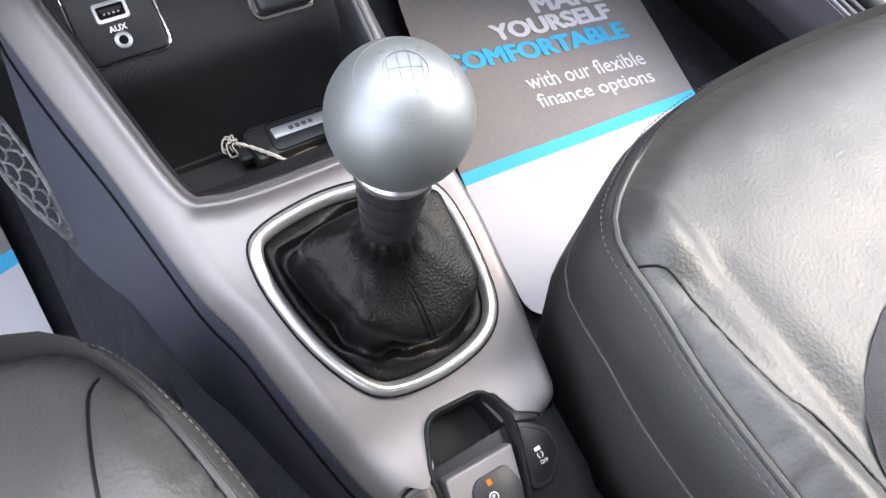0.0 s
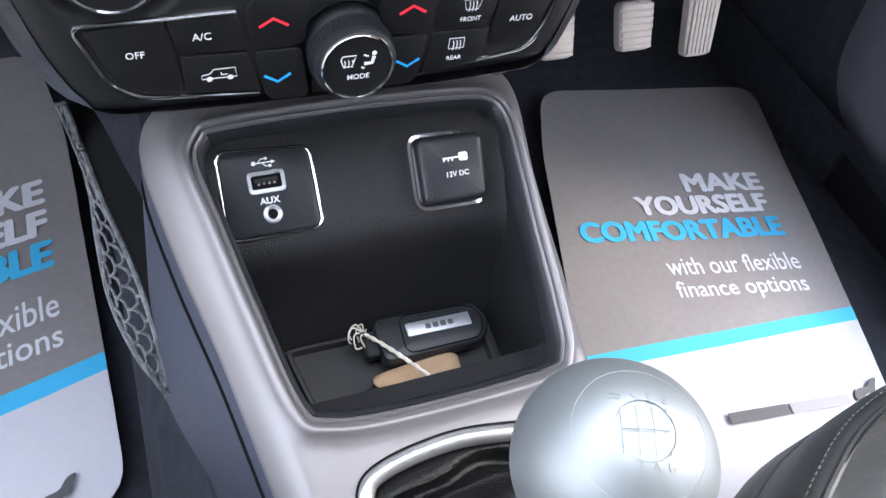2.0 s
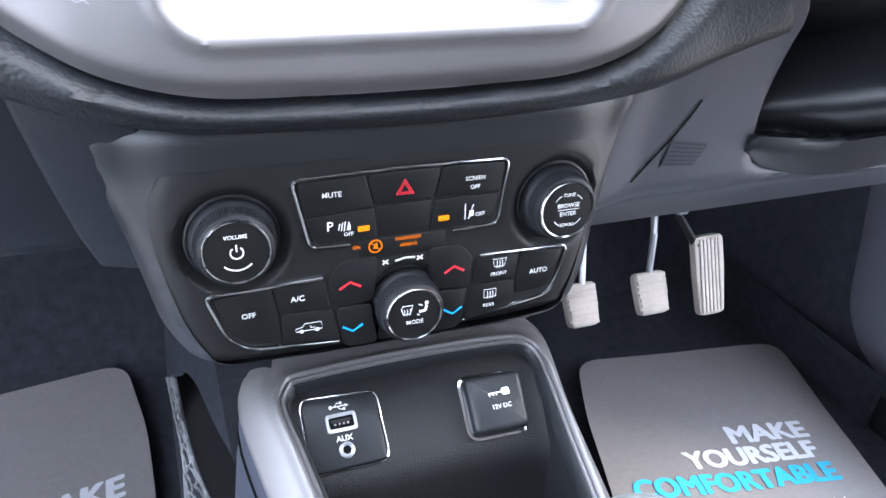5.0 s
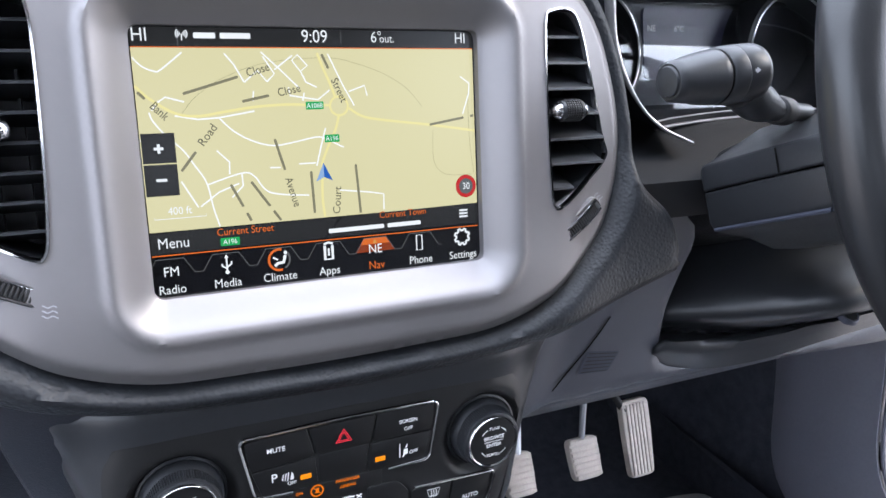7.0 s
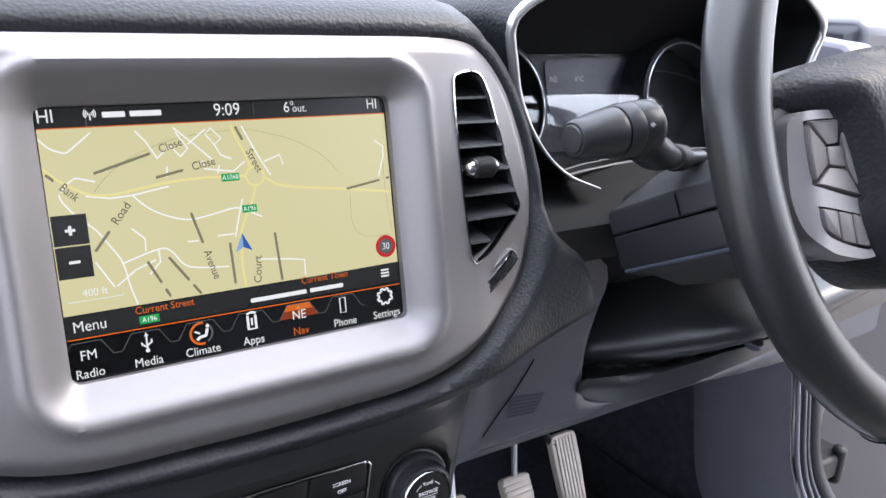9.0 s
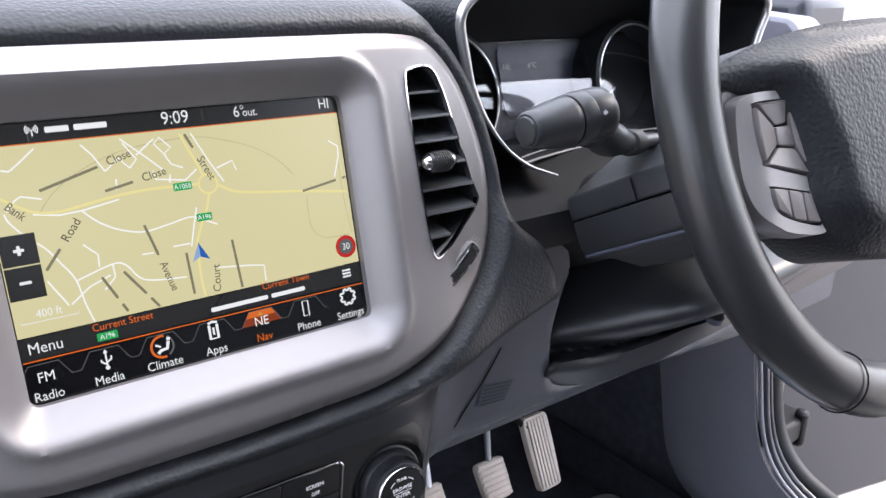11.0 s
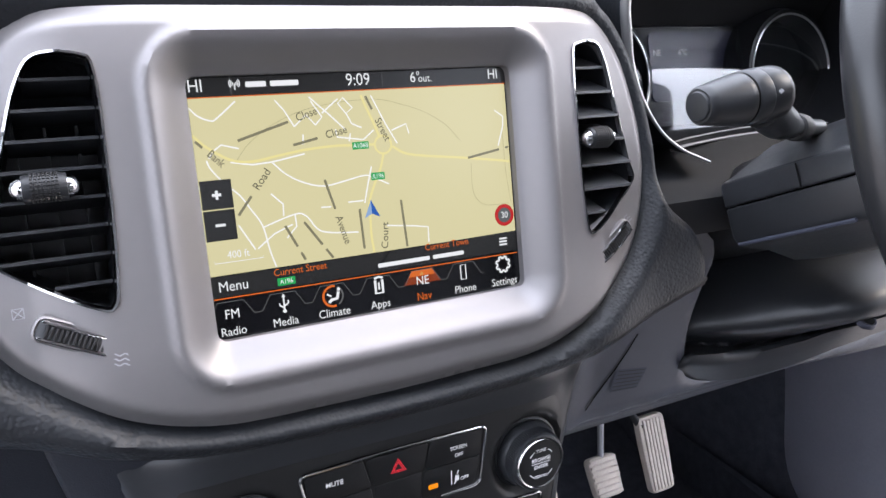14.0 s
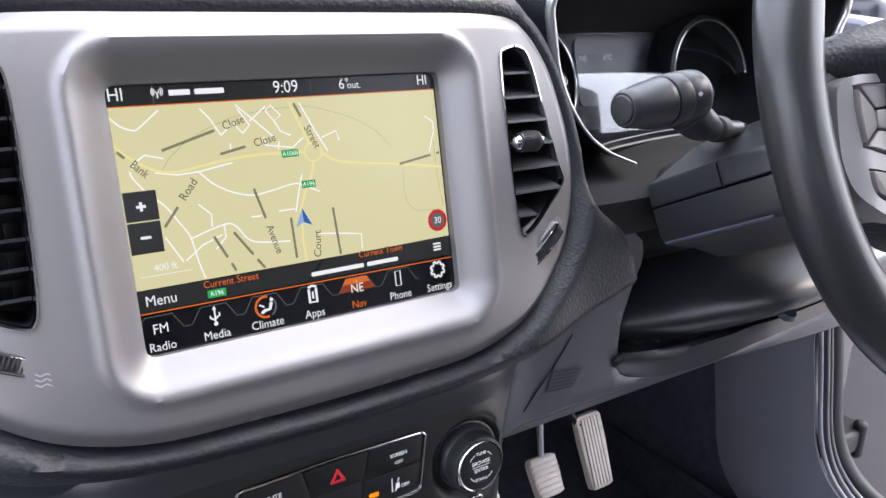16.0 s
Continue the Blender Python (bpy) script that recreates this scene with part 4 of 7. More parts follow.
# upper cluster
bt = button([(-0.0500, 0.5420), (-0.0165, 0.5430), (-0.0125, 0.5262), (-0.0475, 0.5245)])
label_at(bt, -0.0335, 0.5345, "MUTE", 0.0044)
bt = button([(-0.0155, 0.5430), (0.0235, 0.5432), (0.0195, 0.5265), (-0.0115, 0.5262)], r=0.003)
for k in (0.0052, 0.0034):
    tri = [(k * math.sin(a), k * math.cos(a) - 0.0004) for a in (0, 2.094, 4.189)]
    draw_at(bt, 0.0040, 0.5338, [(tri, True)], 0.0008, REDL, "hazard_triangle")
bt = button([(0.0245, 0.5432), (0.0590, 0.5425), (0.0570, 0.5265), (0.0205, 0.5265)])
label_at(bt, 0.0425, 0.5350, "SCREEN", 0.0036)
label_at(bt, 0.0425, 0.5302, "OFF", 0.0036)
bt = button([(-0.0470, 0.5235), (-0.0125, 0.5252), (-0.0110, 0.5085), (-0.0420, 0.5085)])
label_at(bt, -0.0352, 0.5178, "P", 0.0080)
label_at(bt, -0.0258, 0.5128, "OFF", 0.0032)
for i in range(3):
    draw_at(bt, -0.0305 + 0.0014 * i, 0.5172, [([(-0.0004, -0.0018 - 0.0004 * i), (0.0004, 0.0018 + 0.0004 * i)], False)], 0.0006)
draw_at(bt, -0.0258, 0.5172, [], fills=[[(-0.0010, -0.0022), (0.0010, -0.0022), (0.0012, 0.0), (0.0002, 0.0026)]])
led = part("indicator_lamp", pillow(bmesh.new(), rrect(*cv([(-0.0180, 0.5148)])[0], 0.0062, 0.0030, 0.0006), -0.004, -0.0008, CM, 0.0003), AMBER, climate, "lit amber lamp")
bt = button([(-0.0105, 0.5252), (0.0190, 0.5255), (0.0165, 0.5085), (-0.0100, 0.5085)], lift_by=0.0004)
bt = button([(0.0200, 0.5255), (0.0568, 0.5255), (0.0525, 0.5085), (0.0175, 0.5085)])
led = part("indicator_lamp", pillow(bmesh.new(), rrect(*cv([(0.0252, 0.5148)])[0], 0.0062, 0.0030, 0.0006), -0.004, -0.0008, CM, 0.0003), AMBER, climate, "lit amber lamp")
label_at(bt, 0.0458, 0.5145, "OFF", 0.0036)
draw_at(bt, 0.0372, 0.5168, [([(0, -0.0045), (0, 0.0045)], False)], 0.0006)
draw_at(bt, 0.0405, 0.5160, [([(-0.0016, -0.0036), (0.0012, 0.0002)], False), ([(0.0004, 0.0020), (0.0014, 0.0044)], False)], 0.0007, fills=[[(-0.0012, -0.0022), (0.0016, -0.0020), (0.0016, 0.0014), (-0.0008, 0.0014)]])
# lamp strip
bt = button([(-0.0225, 0.5075), (0.0270, 0.5075), (0.0268, 0.4965), (-0.0200, 0.4965)], lift_by=0.0003)
label_at(bt, -0.0218, 0.5042, "ON", 0.0030, AMBERT)
label_at(bt, 0.0060, 0.5060, "PASSENGER", 0.0031, AMBERT)
label_at(bt, 0.0060, 0.5023, "AIRBAG", 0.0031, AMBERT)
draw_at(bt, -0.0118, 0.5036, [([(-0.0022, 0.0022), (0.0022, -0.0022)], False)], 0.0006, AMBERT)
c = cv([(-0.0118, 0.5036)])[0]
arc(on(CM, c[0], c[1], TOPS[bt.name] + 0.0002), 0.0034, 0, 360, 0.0009, 0, AMBERT, bt)
draw_at(bt, -0.0118, 0.5036, [], fills=[circle(0.0004, 0.0010, 0.0009, 10), [(-0.0014, -0.0012), (0.0012, -0.0016), (0.0010, 0.0004), (-0.0006, 0.0006)]], material=AMBERT)
# dial block with temperature buttons
for s in (-1, 1):
    bt = button([(0.003 + s * 0.0140, 0.4985), (0.003 + s * 0.0330, 0.4975), (0.003 + s * 0.0405, 0.4890), (0.003 + s * 0.0375, 0.4725), (0.003 + s * 0.0165, 0.4725)][::s], r=0.004)
    x = 0.003 + s * 0.0290
    draw_at(bt, x, 0.4838, [([(-0.0058, -0.0016), (0, 0.0018), (0.0058, -0.0016)], False)], 0.0013, REDL, "warmer_arrow")
    bt = button([(0.003 + s * 0.0180, 0.4712), (0.003 + s * 0.0372, 0.4712), (0.003 + s * 0.0340, 0.4500), (0.003 + s * 0.0310, 0.4465), (0.003 + s * 0.0150, 0.4465)][::s], r=0.003)
    x = 0.003 + s * 0.0285
    draw_at(bt, x, 0.4580, [([(-0.0055, 0.0016), (0, -0.0018), (0.0055, 0.0016)], False)], 0.0013, BLUEL, "cooler_arrow")
bt = button([(-0.0105, 0.4535), (0.0165, 0.4535), (0.0165, 0.4455), (-0.0105, 0.4455)], lift_by=0.0008)
draw_at(climate, 0.0040, 0.4945, [([(-0.0055, -0.0006), (0, 0.0006), (0.0055, 0.0002)], False)], 0.0011, name="fan_arc")
for x in (-0.0068, 0.0122):
    draw_at(climate, x, 0.4940, [([(-0.0016, -0.0012), (0.0016, 0.0012)], False), ([(-0.0016, 0.0012), (0.0016, -0.0012)], False)], 0.0009, name="fan_mark")
# left and right lower clusters
bt = button([(-0.0945, 0.4870), (-0.0665, 0.4885), (-0.0640, 0.4735), (-0.0635, 0.4565), (-0.0790, 0.4580), (-0.0885, 0.4660)])
label_at(bt, -0.0785, 0.4752, "OFF", 0.0046)
bt = button([(-0.0655, 0.4885), (-0.0395, 0.4885), (-0.0372, 0.4725), (-0.0630, 0.4735)])
label_at(bt, -0.0535, 0.4805, "A/C", 0.0050)
bt = button([(-0.0625, 0.4725), (-0.0365, 0.4715), (-0.0325, 0.4520), (-0.0620, 0.4555)])
draw_at(bt, -0.0485, 0.4625, [([(-0.0072, -0.0012), (-0.0070, 0.0006), (-0.0040, 0.0010), (-0.0022, 0.0030), (0.0062, 0.0030), (0.0066, -0.0012)], True), ([(0.0030, 0.0002), (0.0006, 0.0002), (0.0006, 0.0014)], False)], 0.0005,
        fills=[circle(-0.0042, -0.0014, 0.0012, 10), circle(0.0040, -0.0014, 0.0012, 10)])
bt = button([(0.0455, 0.4885), (0.0712, 0.4880), (0.0690, 0.4725), (0.0430, 0.4725)])
label_at(bt, 0.0588, 0.4768, "FRONT", 0.0034)
draw_at(bt, 0.0590, 0.4838, [([(-0.0042, 0.0022), (0.0042, 0.0022), (0.0028, -0.0024), (-0.0028, -0.0024)], True)] + [([(x, -0.0034), (x + 0.0004, -0.0006), (x, 0.0014)], False) for x in (-0.0016, 0.0, 0.0016)], 0.0005)
bt = button([(0.0722, 0.4880), (0.0985, 0.4870), (0.0950, 0.4730), (0.0905, 0.4640), (0.0705, 0.4620), (0.0700, 0.4725)])
label_at(bt, 0.0838, 0.4748, "AUTO", 0.0046)
bt = button([(0.0425, 0.4715), (0.0690, 0.4715), (0.0690, 0.4615), (0.0660, 0.4545), (0.0390, 0.4500)])
label_at(bt, 0.0535, 0.4578, "REAR", 0.0034)
draw_at(bt, 0.0540, 0.4652, [([(-0.0036, 0.0026), (0.0036, 0.0026), (0.0036, -0.0024), (-0.0036, -0.0024)], True)] + [([(x, -0.0034), (x + 0.0004, -0.0006), (x, 0.0014)], False) for x in (-0.0016, 0.0, 0.0016)], 0.0005)


def chrome_line(pts, r=0.0009, rad=0.005):
    """A chrome strip along an open line on the panel."""
    p = np.array(cv(pts))
    out = [p[0]]
    for a, c, e in zip(p, p[1:], p[2:]):
        u, v = a - c, e - c
        d = min(rad, np.linalg.norm(u) * 0.48, np.linalg.norm(v) * 0.48)
        s, f = c + u / np.linalg.norm(u) * d, c + v / np.linalg.norm(v) * d
        out += [(1 - t) ** 2 * s + 2 * t * (1 - t) * c + t * t * f for t in np.linspace(0, 1, 6)]
    out.append(p[-1])
    q = bmesh.new()
    tube(q, [CM @ Vector((x, y, plain_height(x, y) + 0.0012)) for x, y in out], r, 8, up=CM.to_3x3() @ Vector((0, 0, 1)))
    part("chrome_strip", q, CHROME, climate, "bright chrome outline strip")


chrome_line([(-0.0255, 0.5070), (-0.0455, 0.5075), (-0.0530, 0.5440), (0.0030, 0.5452), (0.0615, 0.5440), (0.0560, 0.5075), (0.0300, 0.5070)])
chrome_line([(-0.0400, 0.4900), (-0.0985, 0.4890), (-0.0900, 0.4640), (-0.0800, 0.4560), (-0.0330, 0.4500)])
chrome_line([(0.0465, 0.4900), (0.1015, 0.4885), (0.0965, 0.4700), (0.0905, 0.4590), (0.0385, 0.4490)])

# ---- centre console ----
console = thing("centre_console", "grey centre console with silver top trim and black storage bin", "centre console", (0.03, -0.13, 0.0))
LEFT = [(-0.0760, 0.041), (-0.0835, 0.031), (-0.0868, 0.012), (-0.0800, -0.033), (-0.0698, -0.0807), (-0.0630, -0.120), (-0.0555, -0.162), (-0.0465, -0.1886), (-0.0418, -0.2121), (-0.0345, -0.2468), (-0.0265, -0.279), (-0.020, -0.298)]
RIGHTC = [(0.1090, 0.036), (0.1145, 0.026), (0.1155, 0.0106), (0.1115, -0.0257), (0.1100, -0.0758), (0.1080, -0.128), (0.1100, -0.165), (0.1105, -0.195), (0.1065, -0.2535), (0.1035, -0.280), (0.0985, -0.2940), (0.0850, -0.3005)]
BINP = [(-0.0640, 0.004), (-0.0590, 0.0165), (-0.0480, 0.0205), (0.015, 0.0220), (0.0765, 0.0200), (0.0960, 0.0160), (0.1030, 0.004), (0.1020, -0.0220), (0.0995, -0.055), (0.0970, -0.096), (0.0930, -0.1180), (0.0790, -0.1260), (0.0073, -0.1262), (-0.0290, -0.1222), (-0.0415, -0.1120), (-0.0520, -0.064), (-0.0590, -0.0250)]
GEAR = [(-0.0235, -0.1517), (-0.0262, -0.1726), (-0.0207, -0.2035), (-0.0108, -0.2289), (0.002, -0.2465), (0.020, -0.2535), (0.047, -0.2548), (0.0725, -0.2500), (0.0880, -0.238), (0.0945, -0.2163), (0.0955, -0.1760), (0.0880, -0.1570), (0.072, -0.1470), (0.0405, -0.1408), (0.0164, -0.1398), (-0.0110, -0.1435)]
left, rightc = spline(gv(LEFT), 120, False), spline(gv(RIGHTC), 120, False)
pocket = gv([(0.0700, -0.2900), (0.0640, -0.2760), (0.0560, -0.2725), (0.0240, -0.2690), (0.0180, -0.2740), (0.0130, -0.2920), (0.004, -0.301)])
WL, WR = 0.0150, 0.0020
RING = 0.0062


innl, innr = inward(left, WL, 1), inward(rightc, WR, -1)
TRIM = np.concatenate([innl, np.array(pocket)[::-1], innr[::-1], spline(gv([(0.100, 0.040), (0.06, 0.043), (0.0, 0.043), (-0.062, 0.041)]), 20, False)])
BINL, GEARL = spline(gv(BINP), 260), spline(gv(GEAR), 160)
SIDES = np.concatenate([spline(left, 600, False), spline(rightc, 600, False)])
BIND = spline(BINL, 1200)


def trim_height(x, y):
    e = float(np.sqrt(((SIDES - (x, y)) ** 2).sum(1).min()))
    i = float(np.sqrt(((BIND - (x, y)) ** 2).sum(1).min()))
    near = math.exp(-((y + 0.285) / 0.02) ** 2)
    slope = -0.0150 * max(0.0, 1 - e / 0.0165) ** 1.7 if x < 0.03 else -0.007 * max(0.0, 1 - e / 0.0065) ** 2
    crest = 0.0046 * math.exp(-((i - 0.0030) / 0.0030) ** 2) if i > 0.0030 else 0.0046 - 0.0030 * ((0.0030 - i) / 0.0030) ** 2
    return slope + crest - 0.004 * near


b = bmesh.new()
sheet(b, TRIM, [offset(BINL, RING), GEARL], trim_height, 0.0034, GM)
loft(b, [lift(offset(BINL, d), trim_height, GM) for d in (0.0, 0.0008, 0.0016, 0.0024, 0.0032, 0.0040, 0.0050, RING)])
loft(b, [lift(BINL, trim_height, GM), lift(offset(BINL, -0.0012), lambda x, y: trim_height(x, y) + 0.0003, GM), lift(offset(BINL, -0.0026), lambda x, y: trim_height(x, y) - 0.0018, GM), lift(offset(BINL, -0.003), -0.006, GM)])
loft(b, [lift(GEARL, 0, GM), lift(GEARL, -0.012, GM)])
for line, s in ((left, 1), (rightc, -1)):
    rows = [lift(inward(line, d, s), trim_height, GM) for d in ((WL, 0.0138, 0.0122, 0.0105, 0.0085, 0.0065, 0.0045, 0.0030, 0.0016, 0.0) if s > 0 else (WR, 0.0014, 0.0008, 0.0004, 0.0))]
    loft(b, rows + [lift(line, lambda x, y: trim_height(x, y) - 0.006, GM)], closed=False)
part("top_trim", b, SILVER, console, "satin silver top trim", sharp=50)
# black lip inside the opening
b = bmesh.new()
lipw = offset(BINL, -0.0030)
loft(b, [lift(offset(BINL, -0.0024), -0.006, GM), lift(lipw, lambda x, y: trim_height(x, y) - 0.0022, GM), lift(offset(BINL, -0.0052), lambda x, y: trim_height(x, y) - 0.0026, GM), lift(offset(BINL, -0.0062), -0.008, GM)])
part("bin_lip", b, SMOOTHBLACK, console, "thin black lip round the storage bin", sharp=50)
for pts in ([(0.0594, -0.2760), (0.0680, -0.2730), (0.0790, -0.2770), (0.0830, -0.2850), (0.0860, -0.3010), (0.0649, -0.2935)], [(0.0202, -0.2725), (0.0038, -0.2735), (-0.0030, -0.2798), (-0.0120, -0.2990), (0.0110, -0.2960)]):
    q = bmesh.new()
    L3 = rounded(gv(pts), 0.003, 4)
    loft(q, [lift(offset(L3, 0.0025), -0.010, GM), lift(L3, lambda x, y: trim_height(x, y) - 0.0015 - 0.12 * max(0.0, -0.291 - y), GM)], cap=(True, True))
    part("trim_chamfer", q, SILVER, console, "sloping silver corner beside the pocket", sharp=30)
# sides of the console
for s, line in ((-1, LEFT), (1, RIGHTC)):
    p = spline(line, 30, False)
    zt = [0.3934 + 0.36 * y - (0.0205 if s < 0 else 0.0155) for x, y in p]
    b = bmesh.new()
    rows = []
    for dx, f, dz in ((-0.0012, 1.0, 0.004), (0.001, 1.0, -0.002), (0.0015, 1.0, -0.012), (0.004, 0.93, -0.012), (0.014, 0.70, 0), (0.022, 0.45, 0), (0.026, 0.2, 0), (0.026, -0.05, 0)):
        k = 1.0 if s < 0 else 0.3
        rows.append([Vector((x + s * dx * k, y, (z + dz) if dz and f == 1.0 else z * f)) for (x, y), z in zip(p, zt)])
    loft(b, rows, closed=False)
    part("side_panel", b, GREYPL, console, "dark grey grained side panel", sharp=55)
    b = bmesh.new()
    tube(b, [r + Vector((s * 0.0003, 0, 0)) for r in rows[2]], 0.0011, 6)
    part("side_joint", b, GROOVE, console)
# carpeted tunnel below
b = bmesh.new()
sec = [(-0.155, -0.02), (-0.148, 0.05), (-0.128, 0.16), (-0.100, 0.21), (0.100, 0.21), (0.128, 0.15), (0.140, 0.05), (0.145, -0.02)]
loft(b, [[Vector((x * k + 0.012, y, z)) for x, z in sec] for y, k in ((-0.9, 0.9), (-0.3, 0.95), (-0.1, 1.0), (0.1, 1.0), (0.6, 1.05))], cap=(True, True))
whole("floor_tunnel", b, CARPET, "charcoal carpeted tunnel under the console", "floor tunnel", kind="structure", sharp=50)
# storage bin
b = bmesh.new()
inner = offset(BINL, -0.003)
wl = [GM @ Vector((q[0], q[1], -0.005)) for q in inner]
cx = 0.024


def bin_floor(v, k):
    x = cx + (v.x - cx) * (0.97 - 0.05 * k)
    y = min(v.y, -0.018) if k > 0.5 else v.y
    y = max(-0.106, y + 0.004 * k)
    return Vector((x, y, v.z + (0.289 - v.z) * k))


loft(b, [wl] + [[bin_floor(v, k) for v in wl] for k in (0.12, 0.55, 0.8, 0.94)] + [[Vector((cx + (q.x - cx) * 0.97, q.y * 0.97 - 0.003, 0.288)) for q in (bin_floor(v, 1.0) for v in wl)]], cap=(False, True))
part("storage_bin", b, PLASTIC, console, "grained black storage bin", sharp=50)
# the bin's front wall with the sockets bulges over the tray
b = bmesh.new()
prof = [(0.030, 0.3975), (0.0210, 0.3960), (0.0130, 0.3925), (-0.003, 0.3800), (-0.0190, 0.3680), (-0.0265, 0.3615), (-0.0305, 0.3555), (-0.0325, 0.3480), (-0.0335, 0.3350), (-0.0365, 0.3150), (-0.0440, 0.2960), (-0.0480, 0.2885), (0.03, 0.28)]
rows = []
for x in np.concatenate([np.linspace(-0.066, -0.044, 10), np.linspace(-0.03, 0.06, 8), np.linspace(0.07, 0.1040, 12)]):
    k = float(np.interp(x, [-0.066, -0.064, -0.062, -0.059, -0.054, -0.048, 0.06, 0.0747, 0.088, 0.095, 0.0995, 0.104], [-0.026, -0.0165, -0.009, -0.004, -0.001, 0, 0, -0.0025, -0.005, -0.0075, -0.014, -0.026]))
    rows.append([Vector((x, y + k, z + k * 0.3 * (z > 0.35))) for y, z in prof])
loft(b, rows, cap=(True, True))
part("socket_wall", b, PLASTIC, console, "grained black wall that carries the sockets", sharp=55)
# rubber tray in the bin
b = bmesh.new()
TR = rounded([(-0.0340, -0.050), (0.0830, -0.052), (0.0815, -0.100), (-0.0255, -0.1000)], 0.006, 4)
loft(b, [lift(TR, 0.2885, Matrix()), lift(TR, 0.2935, Matrix()), lift(offset(TR, -0.002), 0.2935, Matrix()), lift(offset(TR, -0.0035), 0.2898, Matrix())], cap=(False, True))
part("tray_mat", b, RUBBER, console, "ribbed black rubber tray mat", sharp=40)
# gear gaiter ring
b = bmesh.new()
loft(b, [lift(offset(GEARL, 0.0002), -0.002, GM), lift(offset(GEARL, -0.0002), 0.0012, GM), lift(offset(GEARL, -0.0016), 0.0034, GM), lift(offset(GEARL, -0.0046), 0.0040, GM), lift(offset(GEARL, -0.0072), 0.0022, GM), lift(offset(GEARL, -0.0082), -0.002, GM)])
part("gaiter_ring", b, SILVER2, console, "bright silver ring round the gear gaiter", sharp=50)
b = bmesh.new()
loft(b, [lift(offset(GEARL, 0.0012), 0.0004, GM), lift(offset(GEARL, 0.0001), 0.0006, GM)])
part("gaiter_ring_gap", b, GROOVE, console)

# sockets
UP = 0.0007


def um(x, y):
    return (x, (y + 0.003) / 0.8)


usb = thing("usb_socket_panel", "black socket plate with chrome rim, USB port and AUX jack", "socket panel", UM @ Vector((-0.03, 0, 0)))
PL = rounded([um(-0.0540, -0.0232), um(-0.0062, -0.0232), um(-0.0062, 0.0105), um(-0.0528, 0.0128)], 0.006, 6)
part("plate", pillow(bmesh.new(), offset(PL, -0.0012), -0.003, 0.0010, UM, 0.0006), SMOOTHBLACK, usb)
b = bmesh.new()
tube(b, lift(PL, 0.0006, UM), 0.0008, 8, True, up=UM.to_3x3() @ Vector((0, 0, 1)))
part("rim", b, CHROME, usb, "chrome rim")
c = um(-0.0305, -0.0015)
b = bmesh.new()
loft(b, [lift(rrect(*c, 0.0190, 0.0115, 0.0025), 0.0008, UM), lift(rrect(*c, 0.0182, 0.0108, 0.0024), 0.0022, UM), lift(rrect(*c, 0.0150, 0.0070, 0.0012), 0.0020, UM), lift(rrect(*c, 0.0144, 0.0062, 0.0008), -0.006, UM)])
port = part("usb_port", b, BADGE, usb, "grey metal USB port")
b = bmesh.new()
prism(b, rrect(c[0], c[1] + 0.0010, 0.0118, 0.0020, 0.0003), 0.0012, 0.0018, UM)
part("tongue", b, PLASTIC, port)
part("port_back", flat(bmesh.new(), rrect(*c, 0.0149, 0.0069, 0.0010), UM, 0.00135), GROOVE, port)
b = bmesh.new()
for i in range(4):
    prism(b, rrect(c[0] - 0.0039 + 0.0026 * i, c[1] - 0.0009, 0.0014, 0.0012, 0.0002), 0.0012, 0.0017, UM)
part("contacts", b, CHROME, port)
c = um(-0.0303, -0.0146)
part("aux_ring", turned(bmesh.new(), [(0.0048, 0.0008), (0.0046, 0.0020), (0.0036, 0.0024), (0.0026, 0.0020), (0.0022, -0.005)], on(UM, *c), 28), BADGE, usb, "grey metal ring of the jack")
part("aux_hole", flat(bmesh.new(), circle(*c, 0.0024, 20), UM, 0.0021), GROOVE, usb)
words("lettering", "AUX", 0.0047, on(UM, *um(-0.0305, -0.0092), 0.0012), LEGEND, usb, bold=0.02)
b = bmesh.new()
c = um(-0.0300, 0.0062)
M = on(UM, c[0], c[1], 0.0012)
strip(b, [(-0.0050, 0), (0.0040, 0)], 0.0006, M)
flat(b, circle(-0.0052, 0, 0.0011, 12), M)
flat(b, [(0.0036, 0.0010), (0.0036, -0.0010), (0.0058, 0)], M)
strip(b, [(-0.0030, 0), (-0.0014, 0.0019), (0.0010, 0.0019)], 0.0005, M)
strip(b, [(-0.0010, 0), (0.0006, -0.0019), (0.0024, -0.0019)], 0.0005, M)
flat(b, circle(0.0012, 0.0019, 0.0008, 10), M)
flat(b, rrect(0.0028, -0.0019, 0.0014, 0.0014, 0.0001, 2), M)
part("usb_mark", b, LEGEND, usb, "white USB symbol")

sock = thing("power_socket", "square black 12 volt power socket cover with chrome edge", "power socket", UM @ Vector((0.066, 0, 0)))
SL = rounded([um(0.0460, -0.0232), um(0.0840, -0.0240), um(0.0865, 0.0055), um(0.0475, 0.0068)], 0.006, 6)
part("cover", loft(bmesh.new(), [lift(SL, 0.0, UM), lift(offset(SL, -0.0006), 0.0075, UM), lift(offset(SL, -0.0014), 0.0094, UM), lift(offset(SL, -0.0028), 0.0104, UM), lift(offset(SL, -0.0048), 0.0108, UM)], cap=(True, True)), SMOOTHBLACK, sock)
b = bmesh.new()
loft(b, [lift(offset(SL, 0.0022), -0.001, UM), lift(offset(SL, 0.0020), 0.0012, UM), lift(offset(SL, 0.0002), 0.0014, UM), lift(offset(SL, 0.0), -0.001, UM)])
part("rim", b, CHROME, sock, "chrome edge")
